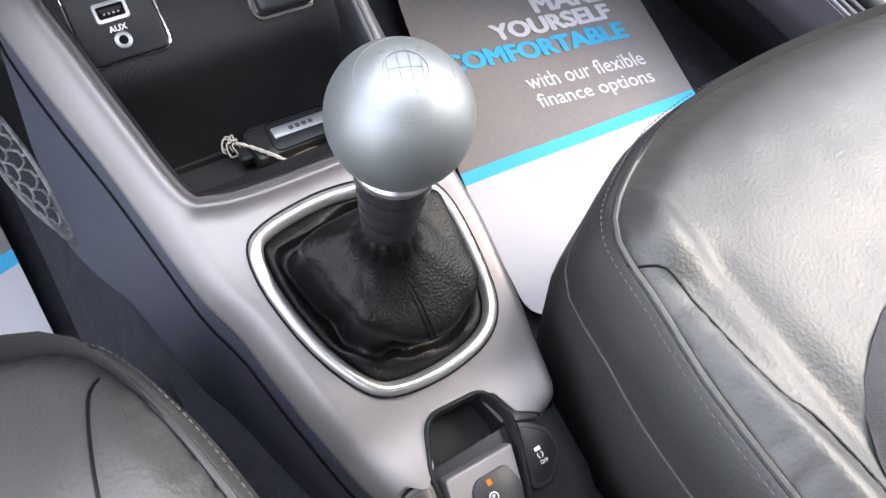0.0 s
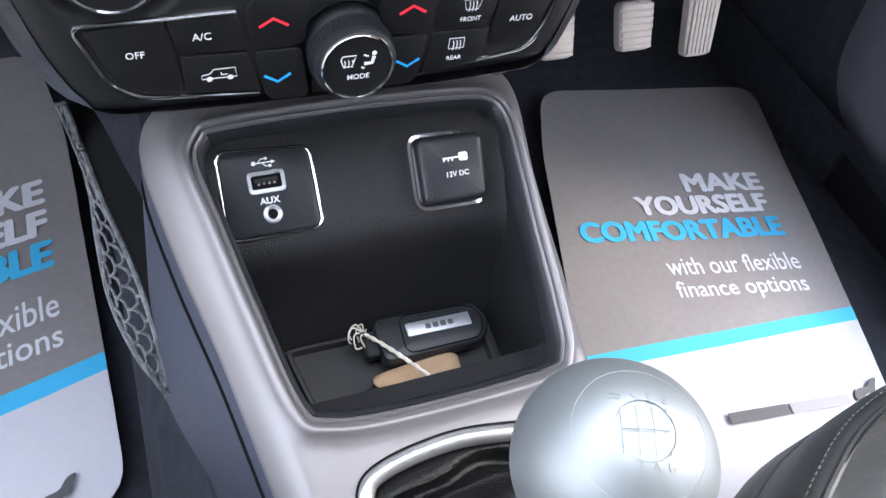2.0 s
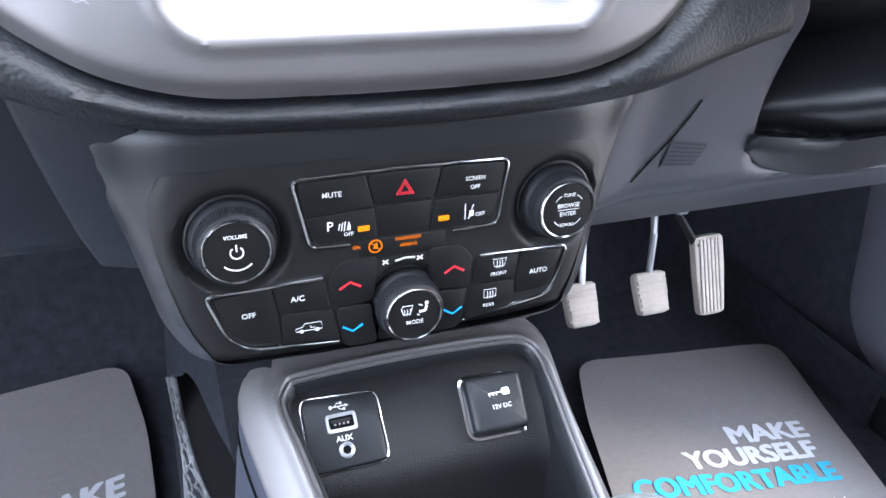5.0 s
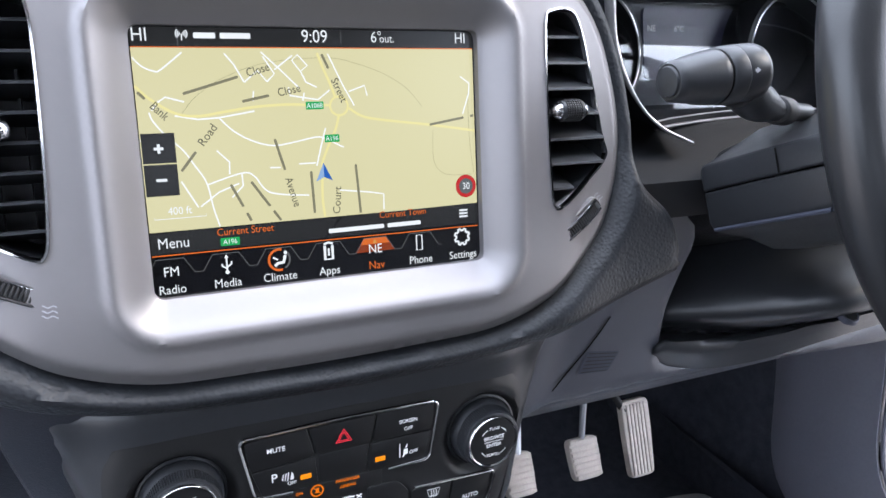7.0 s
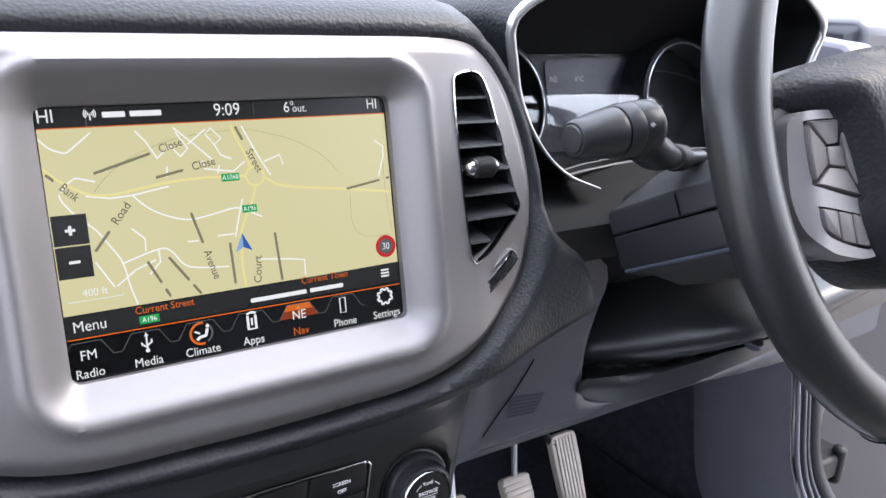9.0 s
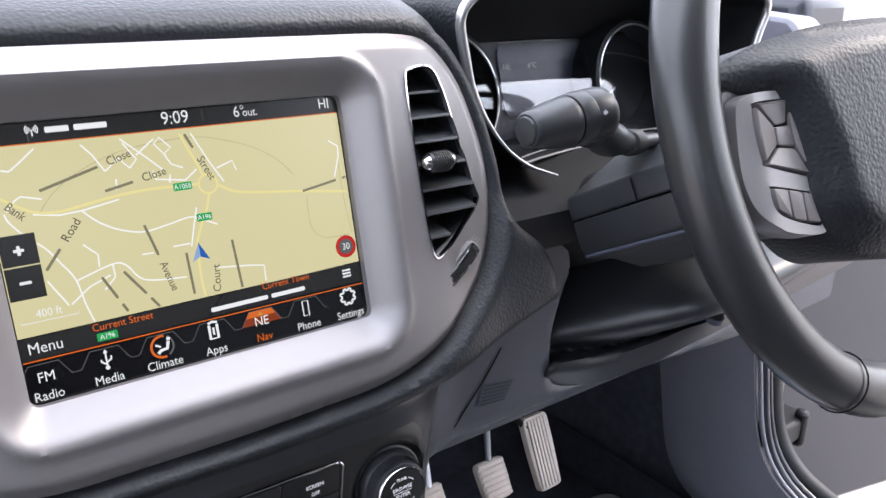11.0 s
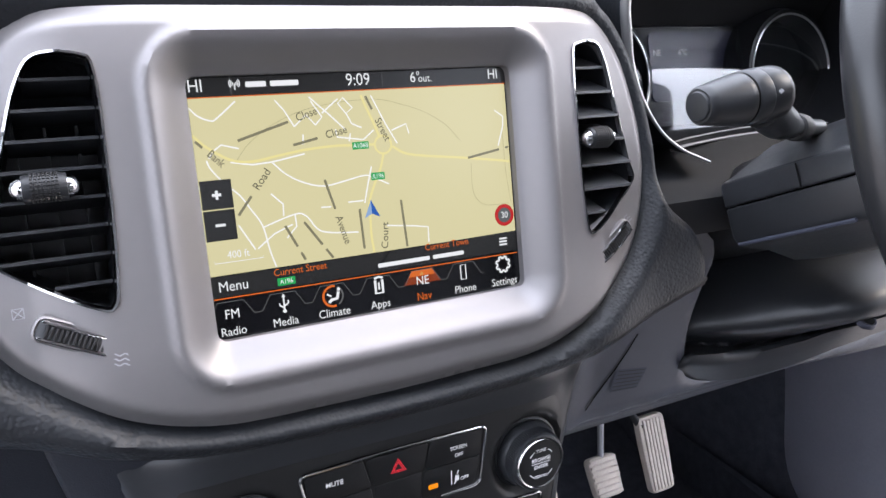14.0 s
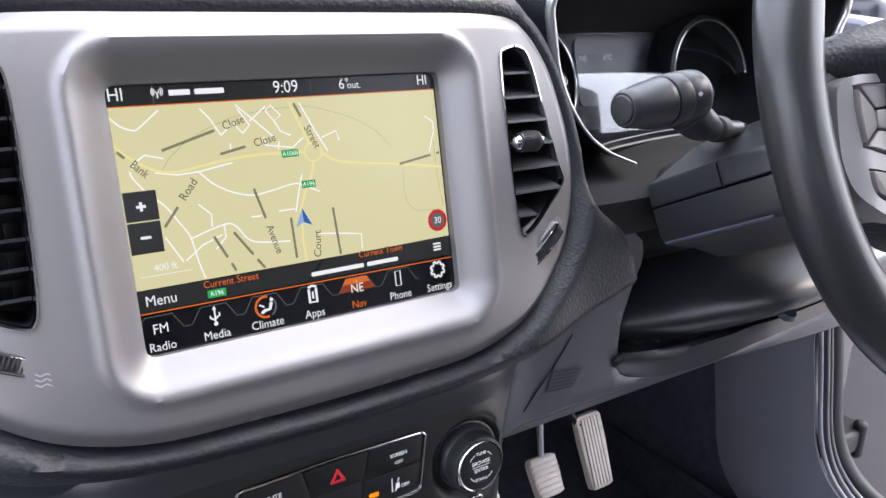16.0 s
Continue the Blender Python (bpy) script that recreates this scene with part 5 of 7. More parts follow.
words("lettering", "12V DC", 0.0040, on(UM, *um(0.0672, -0.0115), 0.0111), LEGEND, sock, bold=0.01)
b = bmesh.new()
M = on(UM, *um(0.0672, -0.0045), 0.0111)
loft(b, [lift(rrect(0.0048, 0, 0.0052, 0.0046, 0.0012), 0, M), lift(circle(0.0058, 0, 0.0006, 20), 0, M)])
strip(b, [(0.0024, 0), (-0.0068, 0)], 0.0010, M)
for x in (-0.0062, -0.0038, -0.0016):
    strip(b, [(x, 0), (x, -0.0016)], 0.0010, M)
part("key_mark", b, LEGEND, sock, "white key symbol")

# ---- gear lever ----
lever = thing("gear_lever", "gear lever with matt silver ball knob and black leather gaiter", "gear lever", (0.033, -0.195, 0.325))
KC = Vector((0.0232, -0.2085, 0.4815))
axis = (KC - Vector((0.034, -0.196, 0.325))).normalized()
LM = Matrix.Translation(KC) @ axis.to_track_quat("Z", "Y").to_matrix().to_4x4()
R = 0.0282
prof = [(R * math.cos(a), R * math.sin(a)) for a in np.linspace(radians(-52), radians(72), 26)]
prof += [(0.0079, 0.02695), (0.0077, 0.0266), (0.0070, 0.0268), (0.003, 0.0272), (0.0, 0.0273)]
knob = part("knob", turned(bmesh.new(), [(0.0150, -0.0225), (0.0170, -0.0225)] + prof, LM, 64), KNOB, lever, "matt silver ball knob")
arcs = bmesh.new()
tube(arcs, [LM @ Vector((0.0175 * math.cos(a), 0.0175 * math.sin(a), math.sqrt(R * R - 0.0175**2) + 0.0001)) for a in np.linspace(0, 2 * math.pi, 48, endpoint=False)], 0.00009, 6, True)
part("cap_edge", arcs, KNOB, knob)
b = bmesh.new()
G = LM @ Matrix.Rotation(radians(20), 4, "Z")


def on_ball(x, y):
    return (x, y, math.sqrt(max(R * R * 1.004 - x * x - y * y, 0)))


for x in (-0.006, -0.002, 0.002, 0.006):
    tube(b, [G @ Vector(on_ball(x, y)) for y in np.linspace(-0.006, 0.006, 7)], 0.00016, 5)
tube(b, [G @ Vector(on_ball(x, 0)) for x in np.linspace(-0.006, 0.006, 7)], 0.00016, 5)
part("shift_pattern", b, EMBOSS, knob, "grey shift pattern lines")
for body, x, y in (("R", -0.0068, 0.0088), ("1", -0.002, 0.0088), ("3", 0.002, 0.0088), ("5", 0.006, 0.0088), ("2", -0.002, -0.0088), ("4", 0.002, -0.0088), ("6", 0.006, -0.0088)):
    q = G @ Vector(on_ball(x, y))
    words("numeral", body, 0.0042, Matrix.Translation(q) @ (q - KC).to_track_quat("Z", "Y").to_matrix().to_4x4() @ Matrix.Rotation(radians(20), 4, "Z"), EMBOSS, knob)
part("knob_ring", turned(bmesh.new(), [(0.0150, -0.0345), (0.0172, -0.0335), (0.0182, -0.0310), (0.0182, -0.0285), (0.0165, -0.0268), (0.0160, -0.0224)], LM, 48), SILVER2, lever, "silver ring under the knob")
part("collar", turned(bmesh.new(), [(0.0122, -0.088), (0.0130, -0.0860), (0.0138, -0.0745), (0.0134, -0.0735), (0.0142, -0.0720), (0.0150, -0.0610), (0.0145, -0.0600), (0.0154, -0.0580), (0.0162, -0.0480), (0.0155, -0.0468), (0.0166, -0.0450), (0.0173, -0.0380), (0.0172, -0.0345), (0.0150, -0.0335)], LM, 48), SMOOTHBLACK, lever, "stepped black collar")
# leather gaiter, gathered under the collar and folded at its foot
b = bmesh.new()
base = offset(GEARL, -0.0078)
cen = base.mean(0)
N = len(base)
neck = LM @ Vector((0, 0, -0.065))
loops = []
for k, (f, hh) in enumerate([(1.0, -0.004), (0.97, 0.000), (0.93, 0.0020), (0.87, 0.0015), (0.81, -0.005), (0.765, -0.005), (0.715, 0.004), (0.715, 0.015), (0.735, 0.027), (0.740, 0.0350), (0.705, 0.0405), (0.62, 0.0440), (0.50, 0.0480), (0.38, 0.0530), (0.30, 0.0580), (0.262, 0.0640), (0.250, 0.0700), (0.240, 0.0770)]):
    row = []
    for i, q in enumerate(base):
        d = q - cen
        a = math.atan2(d[1], d[0])
        sq = 0.056 / max(np.linalg.norm(d), 1e-6)
        mixr = smooth(0.62, 0.25, f)
        rad = d * f * (1 - mixr) + d * sq * f * mixr
        low = smooth(0.036, 0.004, hh) * smooth(0.98, 0.86, f)
        pinch = math.exp(-((a + 1.95) / 0.16) ** 2) * smooth(0.046, 0.010, hh) * smooth(1.0, 0.80, f)
        tall = smooth(0.050, 0.040, hh) * smooth(0.97, 0.84, f)
        ridge = 0.055 * (math.exp(-((a + 2.62) / 0.13) ** 2) + math.exp(-((a + 0.52) / 0.13) ** 2) + math.exp(-((a - 0.60) / 0.13) ** 2) + math.exp(-((a - 2.55) / 0.13) ** 2)) - 0.060 * (math.exp(-((a + 2.20) / 0.2) ** 2) + math.exp(-((a + 0.95) / 0.2) ** 2))
        rad = rad * (1 + ridge * tall - 0.14 * pinch + 0.055 * low * math.sin(5 * a + 0.4))
        fold = 0.0045 * low * math.sin(3 * a + 0.9) + 0.0090 * math.exp(-((a + 2.30) / 0.22) ** 2) * low + 0.0060 * math.exp(-((a + 1.0) / 0.20) ** 2) * low
        gather = 1 + 0.05 * math.sin(14 * a) * smooth(0.34, 0.22, f)
        sag = 0.004 * math.sin(2 * a + 0.4) * math.exp(-((f - 0.66) / 0.08) ** 2)
        p = GM @ Vector((cen[0] + rad[0] * gather, cen[1] + rad[1] * gather, hh + fold))
        lean = smooth(0.8, 0.22, f)
        ax = GM @ Vector((cen[0], cen[1], hh))
        want = Vector((0.034, -0.196, 0.325)) + axis * (ax.z - 0.325) / axis.z
        p += (want - ax) * lean + Vector((noise.noise((q[0] * 60, q[1] * 60, f * 8)), noise.noise((q[1] * 60, f * 8, 3)), noise.noise((f * 9, q[0] * 50, 7)))) * 0.0016 * smooth(1.0, 0.9, f) * (1 - smooth(0.3, 0.22, f))
        p.z += sag
        row.append(p)
    loops.append(row)
loft(b, loops, cap=(False, True))
gaiter = part("gaiter", b, BOOTL, lever, "soft black leather gaiter with folds", sharp=70)
sm = gaiter.modifiers.new("round", "SUBSURF")
sm.levels = sm.render_levels = 1
i0 = int(np.argmin([abs(math.atan2(q[1] - cen[1], q[0] - cen[0]) + 1.60) for q in base]))
for i in (i0 - 1, i0 + 1, i0 + N // 2):
    b = bmesh.new()
    tube(b, [loops[k][i % N] + Vector((0, 0, 0.0002)) for k in range(5, 17)], 0.0006, 5)
    part("seam", b, BOOTL, gaiter)

# ---- key with a tag on a string, in the bin ----
key = thing("key_fob", "black car key fob lying face down in the console tray", "key", (0.05, -0.064, 0.294))
KM = basis((0.0490, -0.0645, 0.2945), (0.9995, -0.030, 0), (0.030, 0.9995, 0))
FB = rounded([(-0.0330, -0.0150), (0.0260, -0.0135), (0.0325, -0.0040), (0.0320, 0.0060), (0.0270, 0.0130), (-0.0300, 0.0140), (-0.0345, 0.0080)], 0.006, 5)
part("case", loft(bmesh.new(), [lift(offset(FB, -0.002), 0.0, KM), lift(FB, 0.003, KM), lift(FB, 0.0085, KM), lift(offset(FB, -0.0012), 0.0108, KM), lift(offset(FB, -0.0035), 0.0118, KM)], cap=(True, True)), SMOOTHBLACK, key)
b = bmesh.new()
tube(b, lift(offset(rounded([(-0.0200, -0.0125), (0.0255, -0.0115), (0.0300, 0.002), (0.0240, 0.0110), (-0.0185, 0.0120)], 0.006, 5), 0), 0.0116, KM), 0.0005, 6, True)
part("case_joint", b, GROOVE, key)
part("badge", pillow(bmesh.new(), rrect(0.0030, 0.0015, 0.0385, 0.0085, 0.001), 0.0112, 0.0127, KM, 0.0003), BADGE, key, "brushed grey badge plate")
b = bmesh.new()
for i, w in enumerate((0.0032, 0.0034, 0.0034, 0.0030)):
    flat(b, rrect(-0.0035 + 0.0045 * i, 0.0013, w, 0.0034, 0.0008), KM, 0.0129)
part("badge_marks", b, PDARK, key, "dark worn bars on the badge")
b = bmesh.new()
prism(b, rrect(-0.0365, 0.0000, 0.0090, 0.0150, 0.002), 0.001, 0.0085, KM)
part("key_loop_end", b, SMOOTHBLACK, key, bevel=0.0012)
ring = bmesh.new()
tube(ring, [KM @ Vector((-0.0415 + 0.0052 * math.cos(a), 0.0035 + 0.0020 * math.sin(a), 0.0075 + 0.0050 * math.sin(a))) for a in np.linspace(0, 2 * math.pi, 24, endpoint=False)], 0.0007, 6, True)
part("key_ring", ring, SMOOTHBLACK, key)
b = bmesh.new()
TG = spline([(0.0095, -0.0815), (0.0530, -0.0795), (0.0565, -0.0920), (0.0640, -0.0995), (0.0500, -0.1005), (0.0360, -0.1030), (0.0180, -0.1015), (0.0125, -0.0930)], 60)
sheet(b, TG, [], lambda x, y: 0.2990 + 0.0035 * smooth(0.03, 0.064, x) + 0.002 * smooth(-0.085, -0.103, y), 0.004, Matrix())
tag = whole("key_tag", b, KRAFT, "brown card key tag under the key fob", "key tag", sharp=60)
sd = tag.modifiers.new("thick", "SOLIDIFY")
sd.thickness = 0.0005
bars = bmesh.new()
for x, y, w, a in ((0.018, -0.0955, 0.006, 70), (0.023, -0.0940, 0.005, 80), (0.042, -0.0930, 0.0045, 60), (0.046, -0.0945, 0.0045, 60)):
    strip(bars, [(x - w / 2 * math.cos(radians(a)), y - w / 2 * math.sin(radians(a))), (x + w / 2 * math.cos(radians(a)), y + w / 2 * math.sin(radians(a)))], 0.0009, Matrix(), 0.3024)
part("pen_marks", bars, PDARK, tag, "dark pen marks")
b = bmesh.new()
path = spline([(0.0090, -0.0580, 0.3060), (0.0180, -0.0700, 0.3085), (0.0300, -0.0860, 0.3085), (0.0420, -0.0990, 0.3030), (0.0440, -0.1015, 0.3000), (0.0435, -0.1020, 0.2985)], 26, False)
tube(b, path, 0.0009, 7)
for o in (0.0007, -0.0007):
    tube(b, [q + np.array([o * math.sin(i * 1.3), o * math.cos(i * 1.3), o * math.cos(i * 1.3)]) for i, q in enumerate(path)], 0.0006, 5)
whole("tag_string", b, STRINGM, "white cotton string tied to the key and its tag", "string", sharp=70)
knot = bpy.data.objects["tag_string"]
b = bmesh.new()
rng = random.Random(4)
for i in range(7):
    a = i * 0.9
    tube(b, spline([(0.0090, -0.0575, 0.3060), (0.0070 + 0.004 * math.cos(a), -0.0560 + 0.005 * math.sin(a), 0.3065 + 0.002 * rng.random()), (0.0060 + 0.006 * math.cos(a + 0.6), -0.0585 + 0.006 * math.sin(a + 0.5), 0.3010 + 0.003 * rng.random()), (0.0080 + 0.004 * math.cos(a + 1), -0.0610 + 0.003 * math.sin(a), 0.2985)], 12, False), 0.0005, 5)
part("knot", b, STRINGM, knot, "frayed knot")

# ---- parking brake switch ----
pbrake = thing("parking_brake_switch", "silver-edged black parking brake switch in a black pocket", "switch", (0.04, -0.30, 0.28))
QM = GM
PK = rounded(gv([(0.0060, -0.3400), (0.0114, -0.2943), (0.0204, -0.2752), (0.0259, -0.2709), (0.0552, -0.2727), (0.0594, -0.2775), (0.0648, -0.2931), (0.0610, -0.3090), (0.0500, -0.3400)]), 0.004, 4)
part("pocket", loft(bmesh.new(), [lift(offset(PK, 0.0035), -0.014, QM), lift(offset(PK, 0.0030), -0.0005, QM), lift(offset(PK, 0.0015), 0.0004, QM), lift(PK, -0.0015, QM), lift(offset(PK, -0.002), -0.012, QM), lift(offset(PK, -0.003), -0.030, QM)], cap=(False, True)), PLASTIC, pbrake, "deep black finger pocket", sharp=60)
LV = rounded(gv([(0.0140, -0.3005), (0.0580, -0.3021), (0.0520, -0.3250), (0.0460, -0.3420), (0.0060, -0.3400)]), 0.002, 3)
part("switch_lever", loft(bmesh.new(), [lift(LV, -0.020, QM), lift(LV, 0.0012, QM), lift(offset(LV, -0.001), 0.0026, QM)], cap=(True, True)), SILVER, pbrake, "satin silver switch edge", bevel=0.0008)
LV2 = rounded(gv([(0.0242, -0.3125), (0.0288, -0.3086), (0.0483, -0.3094), (0.0520, -0.3200), (0.0450, -0.3440), (0.0120, -0.3420)]), 0.003, 3)
part("switch_pad", pillow(bmesh.new(), LV2, -0.004, 0.0040, QM, 0.001), SMOOTHBLACK, pbrake)
part("lamp", flat(bmesh.new(), rrect(*gv([(0.0349, -0.3129)])[0], 0.0030, 0.0034, 0.0003, 2), QM, 0.0043), AMBER, pbrake, "lit amber lamp")
arc(on(QM, *gv([(0.0336, -0.3205)])[0]), 0.0026, 0, 360, 0.0005, 0.0043, LEGEND, pbrake, "brake_mark")
words("brake_letter", "P", 0.0038, on(QM, *gv([(0.0336, -0.3206)])[0], 0.0043), LEGEND, pbrake)
for s, pts in ((1, [(0.0668, -0.2970), (0.0804, -0.3065), (0.0820, -0.3186), (0.0690, -0.3301), (0.0600, -0.3290), (0.0610, -0.3175)]), (-1, [(0.0060, -0.2990), (-0.0075, -0.2990), (-0.016, -0.315), (-0.009, -0.336), (0.0020, -0.333)])):
    k = thing("console_button", "black push button on the rear of the console", "button", GM @ Vector((*gv([pts[0]])[0], -0.01)), "console buttons")
    L2 = rounded(gv(pts), 0.003, 3)
    part("button_frame", pillow(bmesh.new(), offset(L2, 0.0030), -0.03, -0.0008, QM, 0.002), SMOOTHBLACK, k)
    cap = part("button_cap", pillow(bmesh.new(), L2, -0.006, 0.0, QM, 0.001), GLOSS, k)
    if s > 0:
        c = np.array(L2).mean(0)
        words("off_mark", "OFF", 0.0030, on(QM, c[0] + 0.001, c[1] - 0.004, 0.0003, -6), LEGEND, cap)
        q = bmesh.new()
        M = on(QM, c[0] + 0.0005, c[1] + 0.002, 0.0003)
        flat(q, rrect(0, 0.0020, 0.0040, 0.0022, 0.0006), M)
        strip(q, [(-0.0012, -0.0002), (-0.0018, -0.0020), (-0.0006, -0.0034)], 0.0005, M)
        strip(q, [(0.0012, -0.0002), (0.0018, -0.0020), (0.0006, -0.0034)], 0.0005, M)
        part("skid_mark", q, LEGEND, cap, "white skid symbol")
# rear part of the console
b = bmesh.new()
loft(b, [[Vector((x, y, z)) for x, z in ((-0.048, 0.0), (-0.040, 0.20), (-0.026, zt - 0.018), (-0.008, zt - 0.006), (0.085, zt - 0.006), (0.102, zt - 0.018), (0.112, 0.20), (0.118, 0.0))] for y, zt in ((-0.292, 0.284), (-0.335, 0.272), (-0.345, 0.262), (-0.60, 0.27), (-0.95, 0.27))], cap=(True, True))
part("rear_body", b, SMOOTHBLACK, console, sharp=50)

# ---- paper floor mats ----


def fitted(name, body, M, x, y, w, h, material, parent, align=1.0, bold=0.0, z=0.0005):
    """Lettering stretched to a width and height; align 1: x is its right end, 0: its left, 0.5: its middle."""
    ob = words(name, body, 0.02, Matrix(), material, parent, "LEFT", bold=bold, depth=0.0)
    co = np.empty(len(ob.data.vertices) * 3)
    ob.data.vertices.foreach_get("co", co)
    co = co.reshape(-1, 3)
    lo, hi = co.min(0), co.max(0)
    k = (w / (hi[0] - lo[0]), h / (hi[1] - lo[1]))
    ob.data.transform(M @ Matrix.Translation((x - align * w - lo[0] * k[0], y - h / 2 - lo[1] * k[1], z)) @ Matrix.Diagonal((k[0], k[1], 1, 1)))
    return ob


def paper_mat(name, sheet_pts, band, M, ends, scale, seed):
    """A printed paper mat: dark upper part, blue line and white lower part, a little creased."""
    mt = thing(name, "printed paper floor mat, dark grey and white with blue line", "paper mat", (np.mean([q[0] for q in sheet_pts]), np.mean([q[1] for q in sheet_pts]), 0.012), "paper floor mats")

    def wave(x, y):
        return 0.0135 + 0.0028 * (1 + noise.noise((x * 7 + seed, y * 7, seed))) + 0.0006 * noise.noise((x * 30, y * 30, seed))

    loop = rounded(sheet_pts, 0.035, 6)
    a, c = np.array(band[0]), np.array(band[1])
    u = (c - a) / np.linalg.norm(c - a)
    nrm = np.array([-u[1], u[0]])

    def side(off, keep):
        """The part of the sheet on one side of a line along the band."""
        out = []
        for i, q in enumerate(loop):
            r = loop[(i + 1) % len(loop)]
            dq, dr = (q - a) @ nrm - off, (r - a) @ nrm - off
            if dq * keep >= 0:
                out.append(q)
            if dq * dr < 0:
                out.append(q + (r - q) * dq / (dq - dr))
        return np.array(out)

    def between(poly, off, keep):
        out = []
        for i, q in enumerate(poly):
            r = poly[(i + 1) % len(poly)]
            dq, dr = (q - a) @ nrm - off, (r - a) @ nrm - off
            if dq * keep >= 0:
                out.append(q)
            if dq * dr < 0:
                out.append(q + (r - q) * dq / (dq - dr))
        return np.array(out)

    def dense(poly):
        out = []
        for i, q in enumerate(poly):
            r = poly[(i + 1) % len(poly)]
            n = max(1, int(np.linalg.norm(r - q) / 0.015))
            out += [q + (r - q) * t / n for t in range(n)]
        return np.array(out)

    wb = 0.017 * scale
    for nm, poly, m in (("dark_print", side(wb / 2, 1), PAPERG), ("blue_line", between(side(-wb / 2, 1), wb / 2, -1), PBLUE), ("white_sheet", side(-wb / 2, -1), PAPERW)):
        q = bmesh.new()
        sheet(q, dense(poly), [], wave, 0.018, Matrix())
        p = part(nm, q, m, mt, sharp=80)
        sd = p.modifiers.new("thick", "SOLIDIFY")
        sd.thickness, sd.offset = 0.0006, -1
        p.modifiers.new("crisp", "EDGE_SPLIT").split_angle = radians(50)
    return mt, wave


def mat_words(mt, M, rows, wave):
    for body, x, y, w, h, m, bold in rows:
        ob = fitted("lettering", body, M, x, y, w, h, m, mt, 1.0, 0.0 if bold > 0.01 else bold, 0.0)
        if bold > 0.01:
            q = bmesh.new()
            q.from_mesh(ob.data)
            first = q.verts[:] + q.edges[:] + q.faces[:]
            for k, (ax, ay) in enumerate(((1, 0), (-1, 0), (0, 1), (0, -1), (0.7, 0.7), (-0.7, 0.7), (0.7, -0.7), (-0.7, -0.7))):
                new_geo = bmesh.ops.duplicate(q, geom=first)["geom"]
                shift = M.to_3x3() @ Vector((ax * 0.075 * h, ay * 0.055 * h, 0))
                for v in new_geo:
                    if isinstance(v, bmesh.types.BMVert):
                        v.co += shift + Vector((0, 0, 0.00004 * (k + 1)))
            q.to_mesh(ob.data)
            q.free()
        for v in ob.data.vertices:
            v.co.z += wave(v.co.x, v.co.y) + 0.0009 - M.translation.z


rm, rwave = paper_mat("paper_mat", [(0.368, 0.2950), (0.412, 0.398), (0.735, 0.348), (0.700, 0.2248), (0.628, -0.0224), (0.575, -0.190), (0.2453, -0.179), (0.2801, 0.006)], ((0.2801, 0.0045), (0.6211, -0.0210)), Matrix(), [], 1.0, 3)
RMX = basis((0.6155, 0.1115, 0.0200), (0.982, -0.188, 0), (0.188, 0.982, 0))
mat_words(rm, RMX, [("MAKE", 0.0035, 0.0740, 0.107, 0.0275, PWHITE, 0.020), ("YOURSELF", -0.003, 0.0385, 0.176, 0.0275, PWHITE, 0.020), ("COMFORTABLE", 0.0, 0.0000, 0.263, 0.0285, PBLUE, 0.020), ("with our flexible", -0.001, -0.0525, 0.172, 0.0250, PWHITE, 0.006), ("finance options", -0.0040, -0.0875, 0.168, 0.0285, PWHITE, 0.008)], rwave)
LOGO = basis((0.399, -0.092, 0.0205), (0.992, -0.124, 0), (0.124, 0.992, 0))
b = bmesh.new()
flat(b, rrect(0.036, -0.001, 0.070, 0.0120, 0.002), LOGO)
part("logo_bar", b, PDARK, rm, "dark plain bar")
b = bmesh.new()
flat(b, rrect(0.110, -0.001, 0.072, 0.0120, 0.002), LOGO)
part("logo_bar", b, PGREY, rm, "pale grey plain bar")


def logo_shape(mt, M):
    q = bmesh.new()
    tube_pts = spline([(-0.018, -0.004), (-0.010, 0.004), (0.002, 0.005), (0.010, 0.012), (0.018, 0.013), (0.014, 0.006), (0.008, -0.002), (-0.004, -0.004), (-0.012, -0.010)], 40)
    flat(q, tube_pts, M)
    part("logo_shape", q, PDARK, mt, "dark plain logo shape")


logo_shape(rm, on(LOGO, 0.172, 0.004, 0))
lm, lwave = paper_mat("paper_mat", [(-0.62, 0.520), (-0.200, 0.580), (-0.1753, 0.4389), (-0.162, 0.1411), (-0.157, 0.000), (-0.60, -0.090), (-0.62, 0.02)], ((-0.55, 0.0330), (-0.1629, 0.1330)), Matrix(), [], 1.1, 8)
LMX = basis((-0.1995, 0.2680, 0.0200), (0.975, 0.222, 0), (-0.03, 0.9995, 0))
mat_words(lm, LMX, [("MAKE", -0.002, 0.0860, 0.104, 0.0320, PWHITE, 0.020), ("YOURSELF", -0.002, 0.0430, 0.195, 0.0320, PWHITE, 0.020), ("COMFORTABLE", 0.0, 0.0000, 0.285, 0.0330, PBLUE, 0.020), ("with our flexible", 0.001, -0.0620, 0.188, 0.0290, PWHITE, 0.006), ("finance options", 0.001, -0.1010, 0.184, 0.0330, PWHITE, 0.008)], lwave)
LG2 = basis((-0.2090, 0.0140, 0.0205), (0.975, 0.222, 0), (-0.222, 0.975, 0))
logo_shape(lm, LG2)
b = bmesh.new()
flat(b, rrect(-0.070, -0.006, 0.072, 0.0130, 0.002), LG2)
part("logo_bar", b, PGREY, lm, "pale grey plain bar")

# ---- pedals ----


